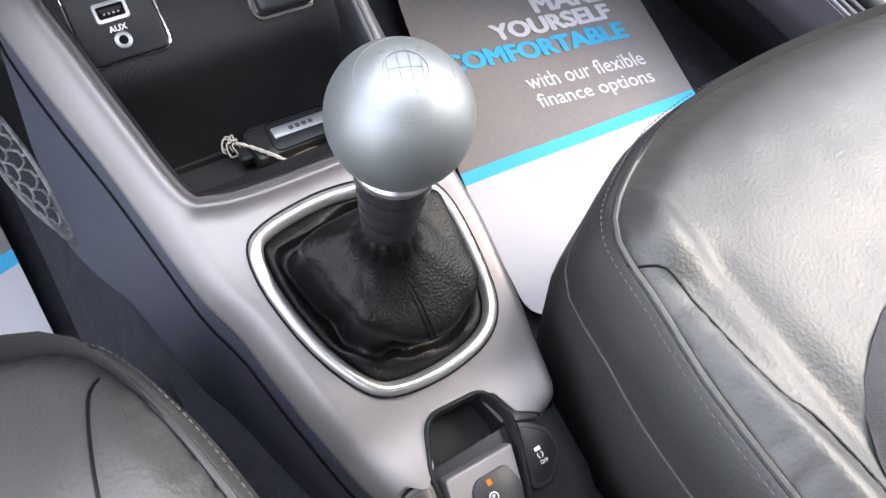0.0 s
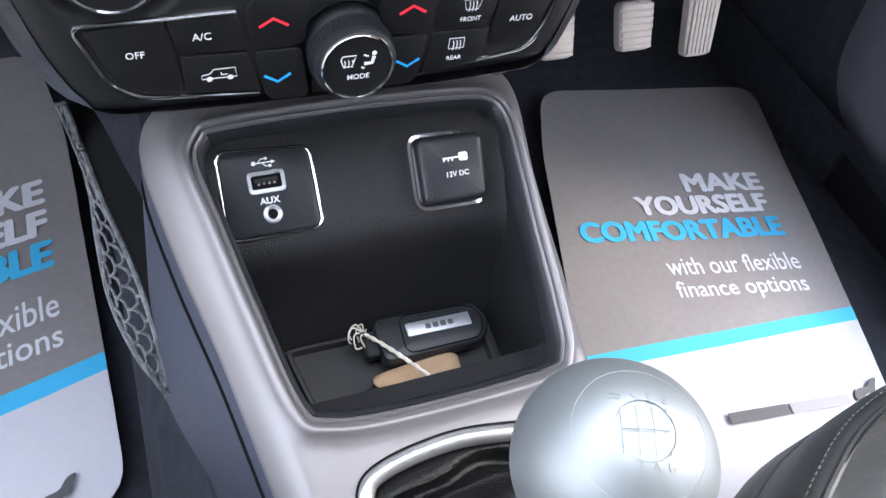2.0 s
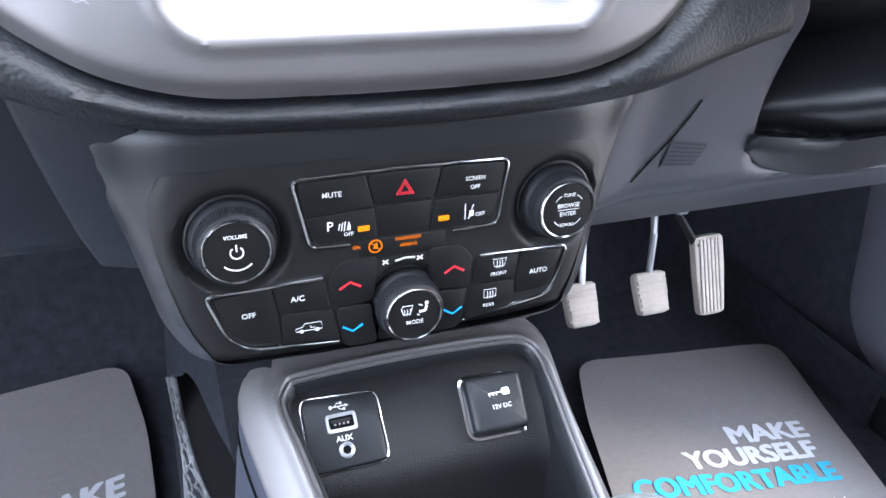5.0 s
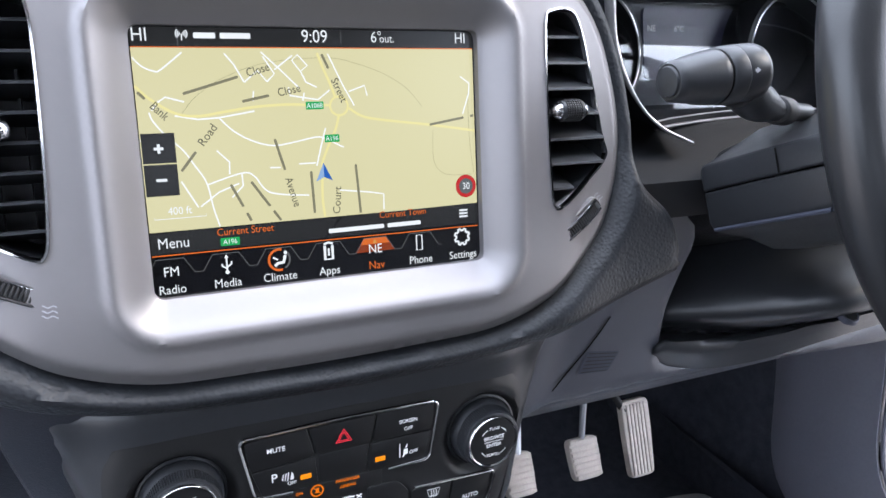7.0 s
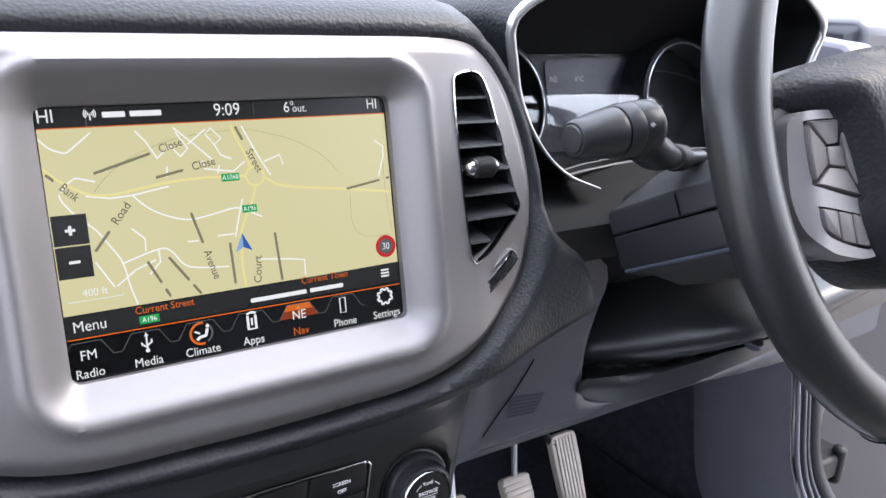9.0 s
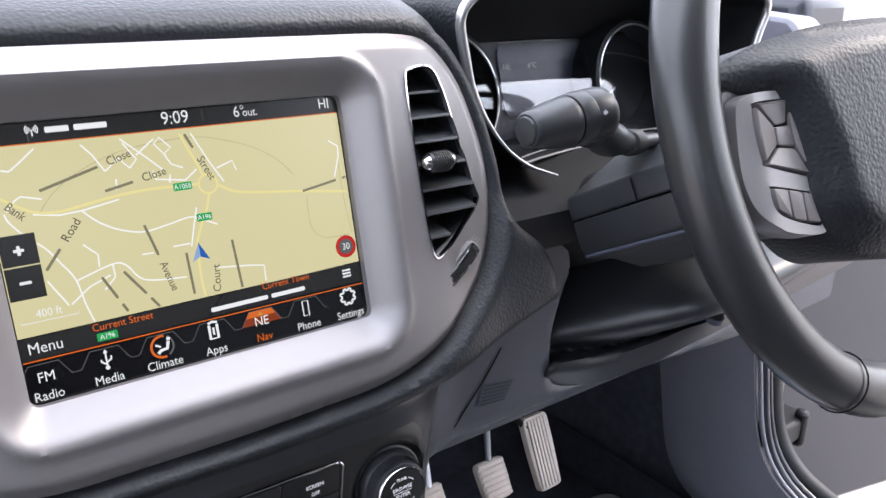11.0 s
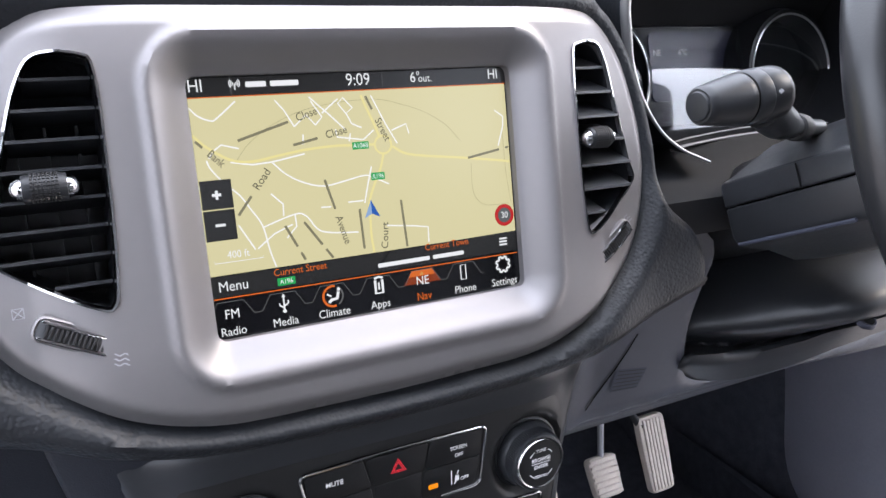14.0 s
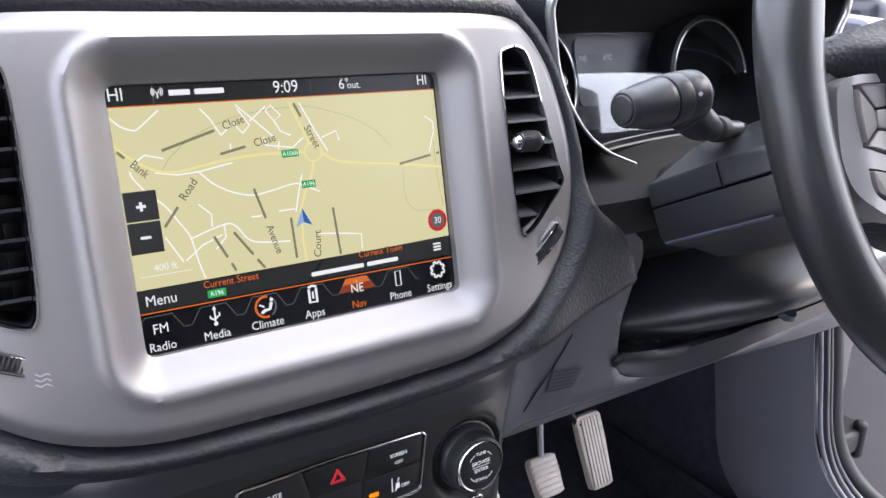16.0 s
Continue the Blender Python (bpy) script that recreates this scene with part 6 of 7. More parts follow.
def pedal(c, w, h, tilt, arm, label, ribs, across, narrow=1.0):
    p = thing("pedal", label, "pedal", c, "pedals")
    M = Matrix.Translation(c) @ pose(0, 0, 0, 90 - tilt, 0, 0)
    loop = rounded([(-w / 2 * narrow, -h / 2), (w / 2 * narrow, -h / 2), (w / 2, h / 2 * 0.2), (w / 2, h / 2), (-w / 2, h / 2), (-w / 2, h / 2 * 0.2)], 0.008, 4)
    part("pad", pillow(bmesh.new(), loop, -0.010, 0.0, M, 0.003), STEEL, p)
    for i in range(ribs):
        q = bmesh.new()
        if across:
            y = -h / 2 + h * (i + 0.7) / (ribs + 0.4)
            ww = w * (narrow if y < 0 else 1) * 0.90
            pillow(q, rrect(0, y, ww, h / ribs * 0.62, 0.001), -0.001, 0.0022, M, 0.0008)
        else:
            x = -w / 2 * 0.86 + w * 0.86 * (i + 0.5) / ribs
            pillow(q, rrect(x * narrow, 0, w / ribs * 0.62, h * 0.92, 0.001), -0.001, 0.0022, M, 0.0008)
        part("rib", q, STEEL, p)
    q = bmesh.new()
    tube(q, spline(arm, 14, False), 0.0040, 8, flat=1.3)
    part("arm", q, PLASTIC if not across else BADGE, p)


pedal((0.3255, 0.284, 0.2080), 0.0425, 0.052, 32, [(0.3300, 0.300, 0.226), (0.340, 0.33, 0.30), (0.35, 0.36, 0.50), (0.35, 0.745, 0.56)], "ribbed metal-faced clutch pedal on a hanging arm", 7, True, 0.93)
pedal((0.4225, 0.284, 0.2070), 0.0450, 0.052, 32, [(0.424, 0.300, 0.222), (0.430, 0.312, 0.26), (0.428, 0.325, 0.32), (0.40, 0.36, 0.50), (0.40, 0.745, 0.56)], "ribbed metal-faced brake pedal on a pale hanging arm", 7, True, 0.93)
pedal((0.4895, 0.268, 0.2310), 0.043, 0.098, 24, [(0.474, 0.286, 0.262), (0.452, 0.315, 0.31), (0.43, 0.36, 0.50), (0.43, 0.745, 0.56)], "tall metal-faced accelerator pedal with upright ribs", 6, False, 0.86)
b = bmesh.new()
box(b, 0.447, 0.300, 0.300, 0.463, 0.325, 0.42)
box(b, 0.449, 0.310, 0.400, 0.461, 0.745, 0.47)
whole("pedal_bracket", b, BADGE, "grey metal pedal bracket under the dash", "bracket", bevel=0.003)

# ---- seats ----


def seat(sx, seam, name_label, flip, zt):
    """A leather seat: cushion with bolster, piping and stitched seam; sx mirrors it."""
    st = thing("leather_seat", name_label, "car seat", (flip * 0.37, -0.45, 0.0), "front seats")
    P = spline(seam, 120)
    cx, cy = P.mean(0)
    lay = [(-0.02, 0.05), (-0.002, 0.16), (0.008, 0.22), (0.0135, 0.262), (0.0125, 0.288), (0.0104, 0.300), (0.0118, zt - 0.042), (0.0112, zt - 0.022), (0.0072, zt - 0.006), (0.0032, zt + 0.0005), (0.0, zt - 0.0006)]
    b = bmesh.new()
    loft(b, [[Vector((x, y, z - 0.035 * smooth(-0.25, -0.12, y) * (z / zt))) for x, y in offset(P, d)] for d, z in lay])
    part("cushion_side", b, LEATHER, st, sharp=70)
    inner = offset(P, -0.0012)

    def top(x, y):
        d = float(np.sqrt(((P - (x, y)) ** 2).sum(1).min()))
        edge = smooth(0.0, 0.022, d)
        side = 1 - smooth(0.034, 0.052, max(0.0, 0.2365 - abs(x - flip * 0.372)))
        front = smooth(-0.25, -0.12, y)
        h = zt - 0.0006 + 0.013 * edge * (0.55 + 0.65 * side) - 0.035 * front
        v = flip * x - np.interp(-y, [0.27, 0.286, 0.34, 0.404, 0.5], [0.146, 0.156, 0.161, 0.170, 0.174])
        h -= 0.013 * math.exp(-(v / (0.028 if v > 0 else 0.010)) ** 2) * smooth(-0.262, -0.302, y) * edge + 0.004 * smooth(0.0, 0.09, flip * x - 0.165) * smooth(-0.27, -0.34, y)
        h += 0.0009 * noise.noise((x * 26, y * 9, 2)) * edge + 0.0007 * noise.noise((x * 70, y * 40, 5)) * edge
        return h

    b = bmesh.new()
    sheet(b, inner, [], top, 0.006, Matrix())
    loft(b, [lift(inner, top, Matrix()), lift(P, zt - 0.004, Matrix())])
    part("cushion_top", b, LEATHER, st, sharp=80)
    b = bmesh.new()
    tube(b, [Vector((x, y, zt + 0.0008 - 0.035 * smooth(-0.25, -0.12, y))) for x, y in offset(P, 0.0006)], 0.0021, 8, True)
    part("piping", b, LEATHER, st, "raised leather piping along the seam")
    b = bmesh.new()
    line = spline([tuple(q) for q in offset(P, 0.0075)], 840)
    for i in range(0, 840, 2):
        p0, p1 = line[i], line[(i + 1) % 840]
        z = zt - 0.0015
        zz = z - 0.035 * smooth(-0.25, -0.12, p0[1])
        tube(b, [Vector((p0[0], p0[1], zz)), Vector((p1[0], p1[1], zz))], 0.00045, 5)
    part("stitching", b, STITCH, st, "dark grey stitching")
    b = bmesh.new()
    tube(b, [Vector((x, y, 0.300 - 0.029 * smooth(-0.25, -0.12, y))) for x, y in offset(P, 0.0108)], 0.0009, 6, True)
    part("lower_seam", b, STITCH, st)
    # seam from the front corner along the bolster
    b = bmesh.new()
    pts = [(0.1400, -0.268), (0.1496, -0.2751), (0.1559, -0.2862), (0.1570, -0.3073), (0.1580, -0.3409), (0.1611, -0.3639), (0.1698, -0.4042), (0.172, -0.60)] if flip > 0 else [(-0.1160, -0.1760), (-0.1220, -0.190), (-0.1275, -0.215), (-0.135, -0.26), (-0.150, -0.36), (-0.16, -0.6)]
    tube(b, [Vector((x, y, top(x, y) + 0.0003)) for x, y in spline(pts, 70, False)], 0.0009, 6)
    part("bolster_seam", b, BOOTL, st)
    # ribbed insert
    b = bmesh.new()
    ins = rounded([(flip * 0.262, -0.352), (flip * 0.50, -0.352), (flip * 0.56, -0.42), (flip * 0.58, -0.72), (flip * 0.172, -0.72), (flip * 0.178, -0.415), (flip * 0.205, -0.377)][::flip], 0.02, 5)
    sheet(b, np.concatenate([spline(ins, 80)]), [], lambda x, y: top(x, y) + 0.0012 + 0.0006 * math.sin(x * 900), 0.006, Matrix())
    part("ribbed_insert", b, FABRIC, st, "ribbed dark fabric insert", sharp=80)
    # backrest
    b = bmesh.new()
    back = rounded([(flip * 0.372 - 0.25, 0.36), (flip * 0.372 + 0.25, 0.36), (flip * 0.372 + 0.22, 0.95), (flip * 0.372 - 0.22, 0.95)], 0.08, 6)
    loft(b, [[Vector((x, -0.74 - (z - 0.36) * 0.35 - d, z)) for x, z in offset(back, o)] for d, o in ((0.0, -0.04), (0.03, -0.01), (0.08, 0.0), (0.13, -0.02))], cap=(True, True))
    part("backrest", b, LEATHER, st, sharp=60)
    return st


DS = [(0.1455, -0.2550), (0.1600, -0.2360), (0.1877, -0.2187), (0.2333, -0.1985), (0.295, -0.187), (0.376, -0.1845), (0.47, -0.190), (0.55, -0.205), (0.598, -0.25), (0.608, -0.33), (0.610, -0.5), (0.600, -0.72), (0.37, -0.76), (0.140, -0.72), (0.1310, -0.50), (0.1310, -0.400), (0.1330, -0.340), (0.1400, -0.295)]
seat(1, DS, "black leather driver's seat with stitched piping and ribbed fabric insert", 1, 0.362)
PS = [(-0.1090, -0.1720), (-0.1230, -0.1500), (-0.150, -0.1370), (-0.20, -0.130), (-0.295, -0.127), (-0.376, -0.1290), (-0.47, -0.137), (-0.55, -0.155), (-0.598, -0.21), (-0.608, -0.33), (-0.610, -0.5), (-0.600, -0.72), (-0.37, -0.76), (-0.100, -0.72), (-0.0830, -0.50), (-0.0800, -0.320), (-0.0860, -0.265), (-0.0960, -0.215)]
seat(-1, PS, "black leather passenger seat with stitched piping", -1, 0.340)

# ---- net pocket on the console's side ----
net = thing("net_pocket", "black and grey elastic net pocket on the console side", "net pocket", (-0.115, 0.07, 0.2))
NLOW = spline([(-0.1001, -0.0154, 0.2031), (-0.1140, 0.000, 0.230), (-0.1248, 0.040, 0.242), (-0.1261, 0.080, 0.259), (-0.1234, 0.120, 0.287), (-0.1224, 0.100, 0.357)], 60, False)
NUP = spline([(-0.1001, -0.0154, 0.2031), (-0.1020, 0.010, 0.264), (-0.1080, 0.050, 0.270), (-0.1170, 0.090, 0.278), (-0.1215, 0.110, 0.310), (-0.1224, 0.100, 0.357)], 60, False)


def net_at(u, v):
    """u along the pocket from its rear tip, v from the lower to the upper edge."""
    i = min(max(u, 0), 1) * 59
    k, f = min(int(i), 58), i - min(int(i), 58)
    lo, hi = NLOW[k] * (1 - f) + NLOW[k + 1] * f, NUP[k] * (1 - f) + NUP[k + 1] * f
    bulge = 0.004 * math.sin(math.pi * min(max(v, 0), 1))
    return Vector(lo * (1 - v) + hi * v) + Vector((-bulge, 0, 0))


b = bmesh.new()
nu, nv = 15, 4
for i in range(nu):
    for j in range(nv):
        o = 0.5 if j % 2 else 0.0
        pts = [((i + o + du) / nu, (j + dv) / nv) for du, dv in ((0.0, 0.0), (0.2, 0.45), (0.5, 0.55), (0.8, 0.45), (1.0, 0.0))]
        way = [net_at(min(1, u), min(1, v)) + Vector((0, 0.0011 * noise.noise((u * 60, v * 60, 1)), 0.0011 * noise.noise((u * 60, v * 60, 9)))) for u, v in pts]
        tube(b, way, 0.0010, 5)
        top = ((i + o + 0.5) / nu, min(1, (j + 1) / nv))
        tube(b, [way[2], net_at(min(1, top[0]), top[1])], 0.0012, 5)
part("net_mesh", b, NET, net, sharp=70)["kind"] = "stuff"
# black sheet over the side panel in place of the shade inside the pocket
b = bmesh.new()
loft(b, [[net_at(u, 1.0) + Vector((0.002, 0, 0)) for u in np.linspace(0, 1, 30)], [net_at(u, 1.0) + Vector((0.003 + 0.006 * math.sin(math.pi * u), 0, 0.024 * math.sin(math.pi * u) ** 0.7)) for u in np.linspace(0, 1, 30)], [net_at(u, 1.0) + Vector((0.006 + 0.012 * math.sin(math.pi * u), 0, 0.040 * math.sin(math.pi * u) ** 0.7)) for u in np.linspace(0, 1, 30)]], closed=False)
part("pocket_shade_sheet", b, GROOVE, net, "black sheet standing in for shade in the pocket's mouth", sharp=70)
for v in (0.0, 1.0):
    b = bmesh.new()
    tube(b, [net_at(u, v) for u in np.linspace(0, 1, 30)], 0.0017, 6)
    part("net_edge", b, NET, net, "speckled elastic edge cord")

# ---- driver's door opening ----
EDGEP = spline([(0.690, 0.150, 0.64), (0.708, 0.142, 0.47), (0.720, 0.1275, 0.337), (0.720, 0.1114, 0.253), (0.720, 0.0847, 0.207), (0.722, 0.040, 0.180), (0.727, -0.05, 0.160), (0.735, -0.30, 0.150), (0.735, -0.72, 0.150)], 80, False)
# carpet-dark for the shade on the inner face; lit edge is a separate part
b = bmesh.new()
inner = [(x - 0.010, y + 0.040, z - 0.036) for x, y, z in EDGEP]
loft(b, [[Vector((x - 0.03, max(y, 0.62) if z > 0.2 else y + 0.5, z)) for x, y, z in inner], [Vector((x + 0.010, y + 0.13, z - 0.06)) for x, y, z in inner], [Vector((x + 0.012, y + 0.100, z - 0.050)) for x, y, z in inner]], closed=False)
whole("kick_panel", b, CARPET, "kick panel at the foot of the pillar, carpet-dark colour put in for shade", "trim panel", kind="structure", sharp=60)
b = bmesh.new()
loft(b, [[Vector((x + 0.012, y + 0.100, z - 0.050)) for x, y, z in inner], [Vector((x + 0.001, y + 0.078, z - 0.040)) for x, y, z in inner], [Vector((x - 0.003, y + 0.055, z - 0.028)) for x, y, z in inner], [Vector((x - 0.003, y + 0.028, z - 0.014)) for x, y, z in inner], [Vector(q) for q in inner], [Vector((x - 0.010, y + 0.030, z - 0.026)) for x, y, z in EDGEP], [Vector((x - 0.004, y + 0.016, z - 0.012)) for x, y, z in EDGEP], [Vector(q) for q in EDGEP], [Vector((x + 0.012, y + 0.004, z - 0.006)) for x, y, z in EDGEP]], closed=False)
whole("sill_trim", b, TRIMG, "trim edge round the door opening, sky light put into its lavender grey", "trim panel", kind="structure", sharp=60)
for k, (dx, dy, r, m, lab) in enumerate(((0.010, -0.003, 0.0032, TRIMG, "thin grey bead"), (0.020, -0.004, 0.0050, BODY, "painted flange darkened for shade"), (0.032, -0.002, 0.0042, BODY, "painted flange darkened for shade"))):
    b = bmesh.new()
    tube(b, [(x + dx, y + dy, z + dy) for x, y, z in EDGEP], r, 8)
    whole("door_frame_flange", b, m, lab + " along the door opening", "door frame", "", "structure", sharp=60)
b = bmesh.new()
tube(b, [(x + 0.050, y + 0.004, z) for x, y, z in EDGEP], 0.012, 10)
whole("door_seal", b, RUBBER, "black rubber door seal round the opening", "door seal", kind="structure", sharp=60)
b = bmesh.new()
box(b, 0.742, -0.72, -0.16, 0.86, 0.20, 0.095)
whole("door_sill", b, PLASTIC, "black plastic door sill cover", "door sill", kind="structure", bevel=0.02, seg=4)
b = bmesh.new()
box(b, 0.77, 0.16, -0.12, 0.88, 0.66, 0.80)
whole("pillar", b, BODY, "front pillar of the body, paint darkened for shade", "pillar", kind="structure", bevel=0.02, seg=4)
for z in (0.18, 0.42):
    b = bmesh.new()
    box(b, 0.80, 0.125, z, 0.89, 0.17, z + 0.035)
    tube(b, [(0.87, 0.130, z - 0.012), (0.87, 0.130, z + 0.047)], 0.010, 12)
    whole("door_hinge", b, PLASTIC, "dark painted steel door hinge on the pillar", "hinge", "door hinges", "", bevel=0.006)
# opened door, seen beyond the pillar
door = thing("driver_door", "opened driver's door with dark grey trim card", "car door", (0.95, 0.2, -0.1))
b = bmesh.new()
DM = basis((0.90, 0.30, -0.09), (0.97, -0.243, 0), (0, 0, 1))
prism(b, rounded([(0, 0), (0.95, 0), (0.95, 0.85), (0, 0.85)], 0.05, 5), 0.0, 0.05, DM)
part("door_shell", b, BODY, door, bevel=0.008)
b = bmesh.new()
prism(b, rounded([(0.06, 0.06), (0.88, 0.06), (0.88, 0.80), (0.06, 0.80)], 0.06, 5), -0.035, -0.001, DM)
part("door_card", b, PLASTIC, door, bevel=0.01)
b = bmesh.new()
prism(b, rounded([(0.16, 0.34), (0.70, 0.40), (0.72, 0.46), (0.16, 0.44)], 0.03, 5), -0.075, -0.034, DM)
part("armrest", b, LEATHER, door, bevel=0.01)
b = bmesh.new()
for i in range(7):
    tube(b, [(0.86 + 0.012 * math.cos(a) + 0.010 * i, 0.185 + 0.004 * i, 0.20 + 0.018 * math.sin(a)) for a in np.linspace(0, 2 * math.pi, 18, endpoint=False)], 0.004, 6, True)
part("cable_boot", b, RUBBER, door, "ribbed black rubber cable boot")

# ---- knee panel under the steering column ----
knee = thing("knee_panel", "dark grey panel with storage nook under the steering wheel", "lower dash panel", (0.4, 0.08, 0.47))
YM = basis((0, 0.06, 0), (1, 0, 0), (0, 0, 1))
NOOK = spline([(0.2870, 0.5060), (0.2900, 0.4900), (0.3080, 0.4795), (0.3605, 0.4745), (0.4471, 0.4755), (0.5372, 0.4910), (0.64, 0.515), (0.68, 0.575), (0.56, 0.607), (0.315, 0.616), (0.294, 0.592), (0.2850, 0.5450)], 90)
KOUT = rounded([(0.128, 0.470), (0.1918, 0.4660), (0.300, 0.4645), (0.412, 0.4643), (0.5445, 0.4675), (0.70, 0.476), (0.70, 0.625), (0.24, 0.625), (0.135, 0.582)], 0.004, 3)


def resample(loop, step):
    out = []
    for i, q in enumerate(loop):
        r = loop[(i + 1) % len(loop)]
        n = max(1, int(np.linalg.norm(np.array(r) - q) / step))
        out += [np.array(q) + (np.array(r) - q) * t / n for t in range(n)]
    return np.array(out)


KO = resample(KOUT, 0.01)


def knee_h(x, z):
    left = smooth(0.20, 0.128, x)
    low = max(0.0, 1 - (z - 0.465) / 0.012)
    return -0.012 * low**2 + 0.022 * left * smooth(0.47, 0.60, z) + 0.018 * left + 0.012 * smooth(0.50, 0.62, z) + 0.02 * smooth(0.3, 0.6, x)


b = bmesh.new()
sheet(b, KO, [NOOK], knee_h, 0.008, YM)
loft(b, [lift(KO, knee_h, YM), lift(KO, -0.03, YM)])
loft(b, [lift(NOOK, knee_h, YM), lift(offset(NOOK, -0.003), lambda x, z: knee_h(x, z) - 0.004, YM), lift(offset(NOOK, -0.006), lambda x, z: knee_h(x, z) - 0.02, YM)])
part("panel", b, KNEE, knee, sharp=55)
b = bmesh.new()
loft(b, [[Vector((x, y, z)) for y, z in ((0.078, 0.474), (0.074, 0.4655), (0.080, 0.4555), (0.096, 0.4420), (0.115, 0.4250), (0.130, 0.4110), (0.140, 0.4085), (0.160, 0.4120))] for x in np.linspace(0.128, 0.70, 24)], closed=False)
part("lower_skirt", b, KNEE, knee, "grey lower edge curving back under the panel", sharp=60)
b = bmesh.new()
inn = offset(NOOK, -0.006)
loft(b, [lift(inn, lambda x, z: knee_h(x, z) - 0.02, YM), lift(offset(inn, -0.004), -0.06, YM), lift(offset(inn, -0.02), -0.09, YM)], cap=(False, True))
part("nook", b, PLASTIC, knee, "dark grained storage nook", sharp=55)
# moulded tray of the nook: outer edge, rounded lip, valley, rising shelf, back
EDGE_N = [(0.286, 0.066, 0.492), (0.299, 0.064, 0.482), (0.330, 0.060, 0.4757), (0.360, 0.055, 0.4745), (0.400, 0.046, 0.480), (0.432, 0.035, 0.492), (0.47, 0.025, 0.503), (0.56, 0.012, 0.520), (0.66, 0.0, 0.54)]
CREST = [(0.282, 0.060, 0.502), (0.2854, 0.054, 0.511), (0.312, 0.048, 0.509), (0.341, 0.043, 0.508), (0.373, 0.034, 0.5125), (0.400, 0.024, 0.519), (0.44, 0.008, 0.530), (0.52, -0.005, 0.548), (0.64, -0.01, 0.57)]
VALLEY = [(0.306, 0.088, 0.500), (0.316, 0.084, 0.503), (0.338, 0.076, 0.502), (0.366, 0.066, 0.501), (0.394, 0.052, 0.506), (0.414, 0.036, 0.516), (0.45, 0.012, 0.530), (0.53, -0.004, 0.549), (0.64, -0.01, 0.572)]
SHELF = [(0.292, 0.078, 0.520), (0.300, 0.068, 0.528), (0.314, 0.052, 0.534), (0.332, 0.034, 0.540), (0.346, 0.014, 0.549), (0.360, -0.006, 0.558), (0.385, -0.025, 0.570), (0.46, -0.03, 0.582), (0.60, -0.03, 0.60)]
BACKN = [(0.300, 0.130, 0.550), (0.308, 0.130, 0.560), (0.320, 0.130, 0.565), (0.335, 0.125, 0.57), (0.35, 0.12, 0.575), (0.37, 0.11, 0.580), (0.40, 0.10, 0.585), (0.47, 0.10, 0.59), (0.60, 0.10, 0.60)]
b = bmesh.new()
lines = [spline(q, 60, False) for q in (EDGE_N, CREST, VALLEY, SHELF, BACKN)]
cross = [spline([line[i] for line in lines], 28, False) for i in range(60)]
loft(b, [[Vector(q) for q in row] for row in cross], closed=False)
part("nook_tray", b, GREYSAT, knee, "smooth dark moulded tray with a rounded lip", sharp=80)
HM = Matrix.Translation((0.405, -0.010, 0.5475)) @ pose(0, 0, 0, 30, 0, 0)
part("screw_recess", turned(bmesh.new(), [(0.0068, -0.006), (0.0068, 0.0002), (0.0078, 0.0006), (0.0086, 0.0), (0.0094, -0.003)], HM, 28), GREYPL, knee, "rounded rim of a screw recess")
part("screw_hole", flat(bmesh.new(), circle(0, 0, 0.0066, 24), HM, 0.0004), GROOVE, knee, "dark screw hole")
b = bmesh.new()
strip(b, [(0.1880, 0.4860), (0.2000, 0.4980), (0.2150, 0.5150), (0.2250, 0.5300), (0.2310, 0.5420)], 0.0018, Matrix.Translation((0, -0.0022, 0)) @ YM, 0.0)
for v in b.verts:
    v.co.y = 0.06 - knee_h(v.co.x, v.co.z) - 0.0008
part("panel_joint", b, GROOVE, knee)
b = bmesh.new()
BQ = [(0.2165, 0.5135), (0.2104, 0.4950), (0.2387, 0.4925), (0.2479, 0.5085)]
flat(b, rounded(BQ, 0.001, 2), YM, knee_h(0.228, 0.503) + 0.001)
grille = part("sensor_grille", b, GREYPL, knee, "small square slotted grille")
for i in range(6):
    b = bmesh.new()
    t = (i + 0.5) / 6
    p0, p1 = np.array(BQ[0]) * (1 - t) + np.array(BQ[1]) * t, np.array(BQ[3]) * (1 - t) + np.array(BQ[2]) * t
    strip(b, [p0 + (p1 - p0) * 0.06, p1 - (p1 - p0) * 0.06], 0.0008, YM, knee_h(0.228, 0.503) + 0.0016)
    part("slot", b, SMOOTHBLACK, grille)

# ---- steering column shroud ----
col = thing("steering_column", "black plastic steering column shroud", "steering column", (0.353, 0.0, 0.62))
KO_ = Vector((0.353, -0.030, 0.686))
CA, CU = Vector((0, -0.896, 0.444)), Vector((0, 0.444, 0.896))


def col_pt(x, u, s):
    return KO_ + Vector((x, 0, 0)) + CU * u + CA * s


def shell(sec, ends):
    q = bmesh.new()
    full = sec + [(-x, u) for x, u in sec[::-1]]
    loft(q, [[col_pt(x * k, u * k2 - d, s) for x, u in full] for s, k, k2, d in ends], cap=(True, True))
    return q


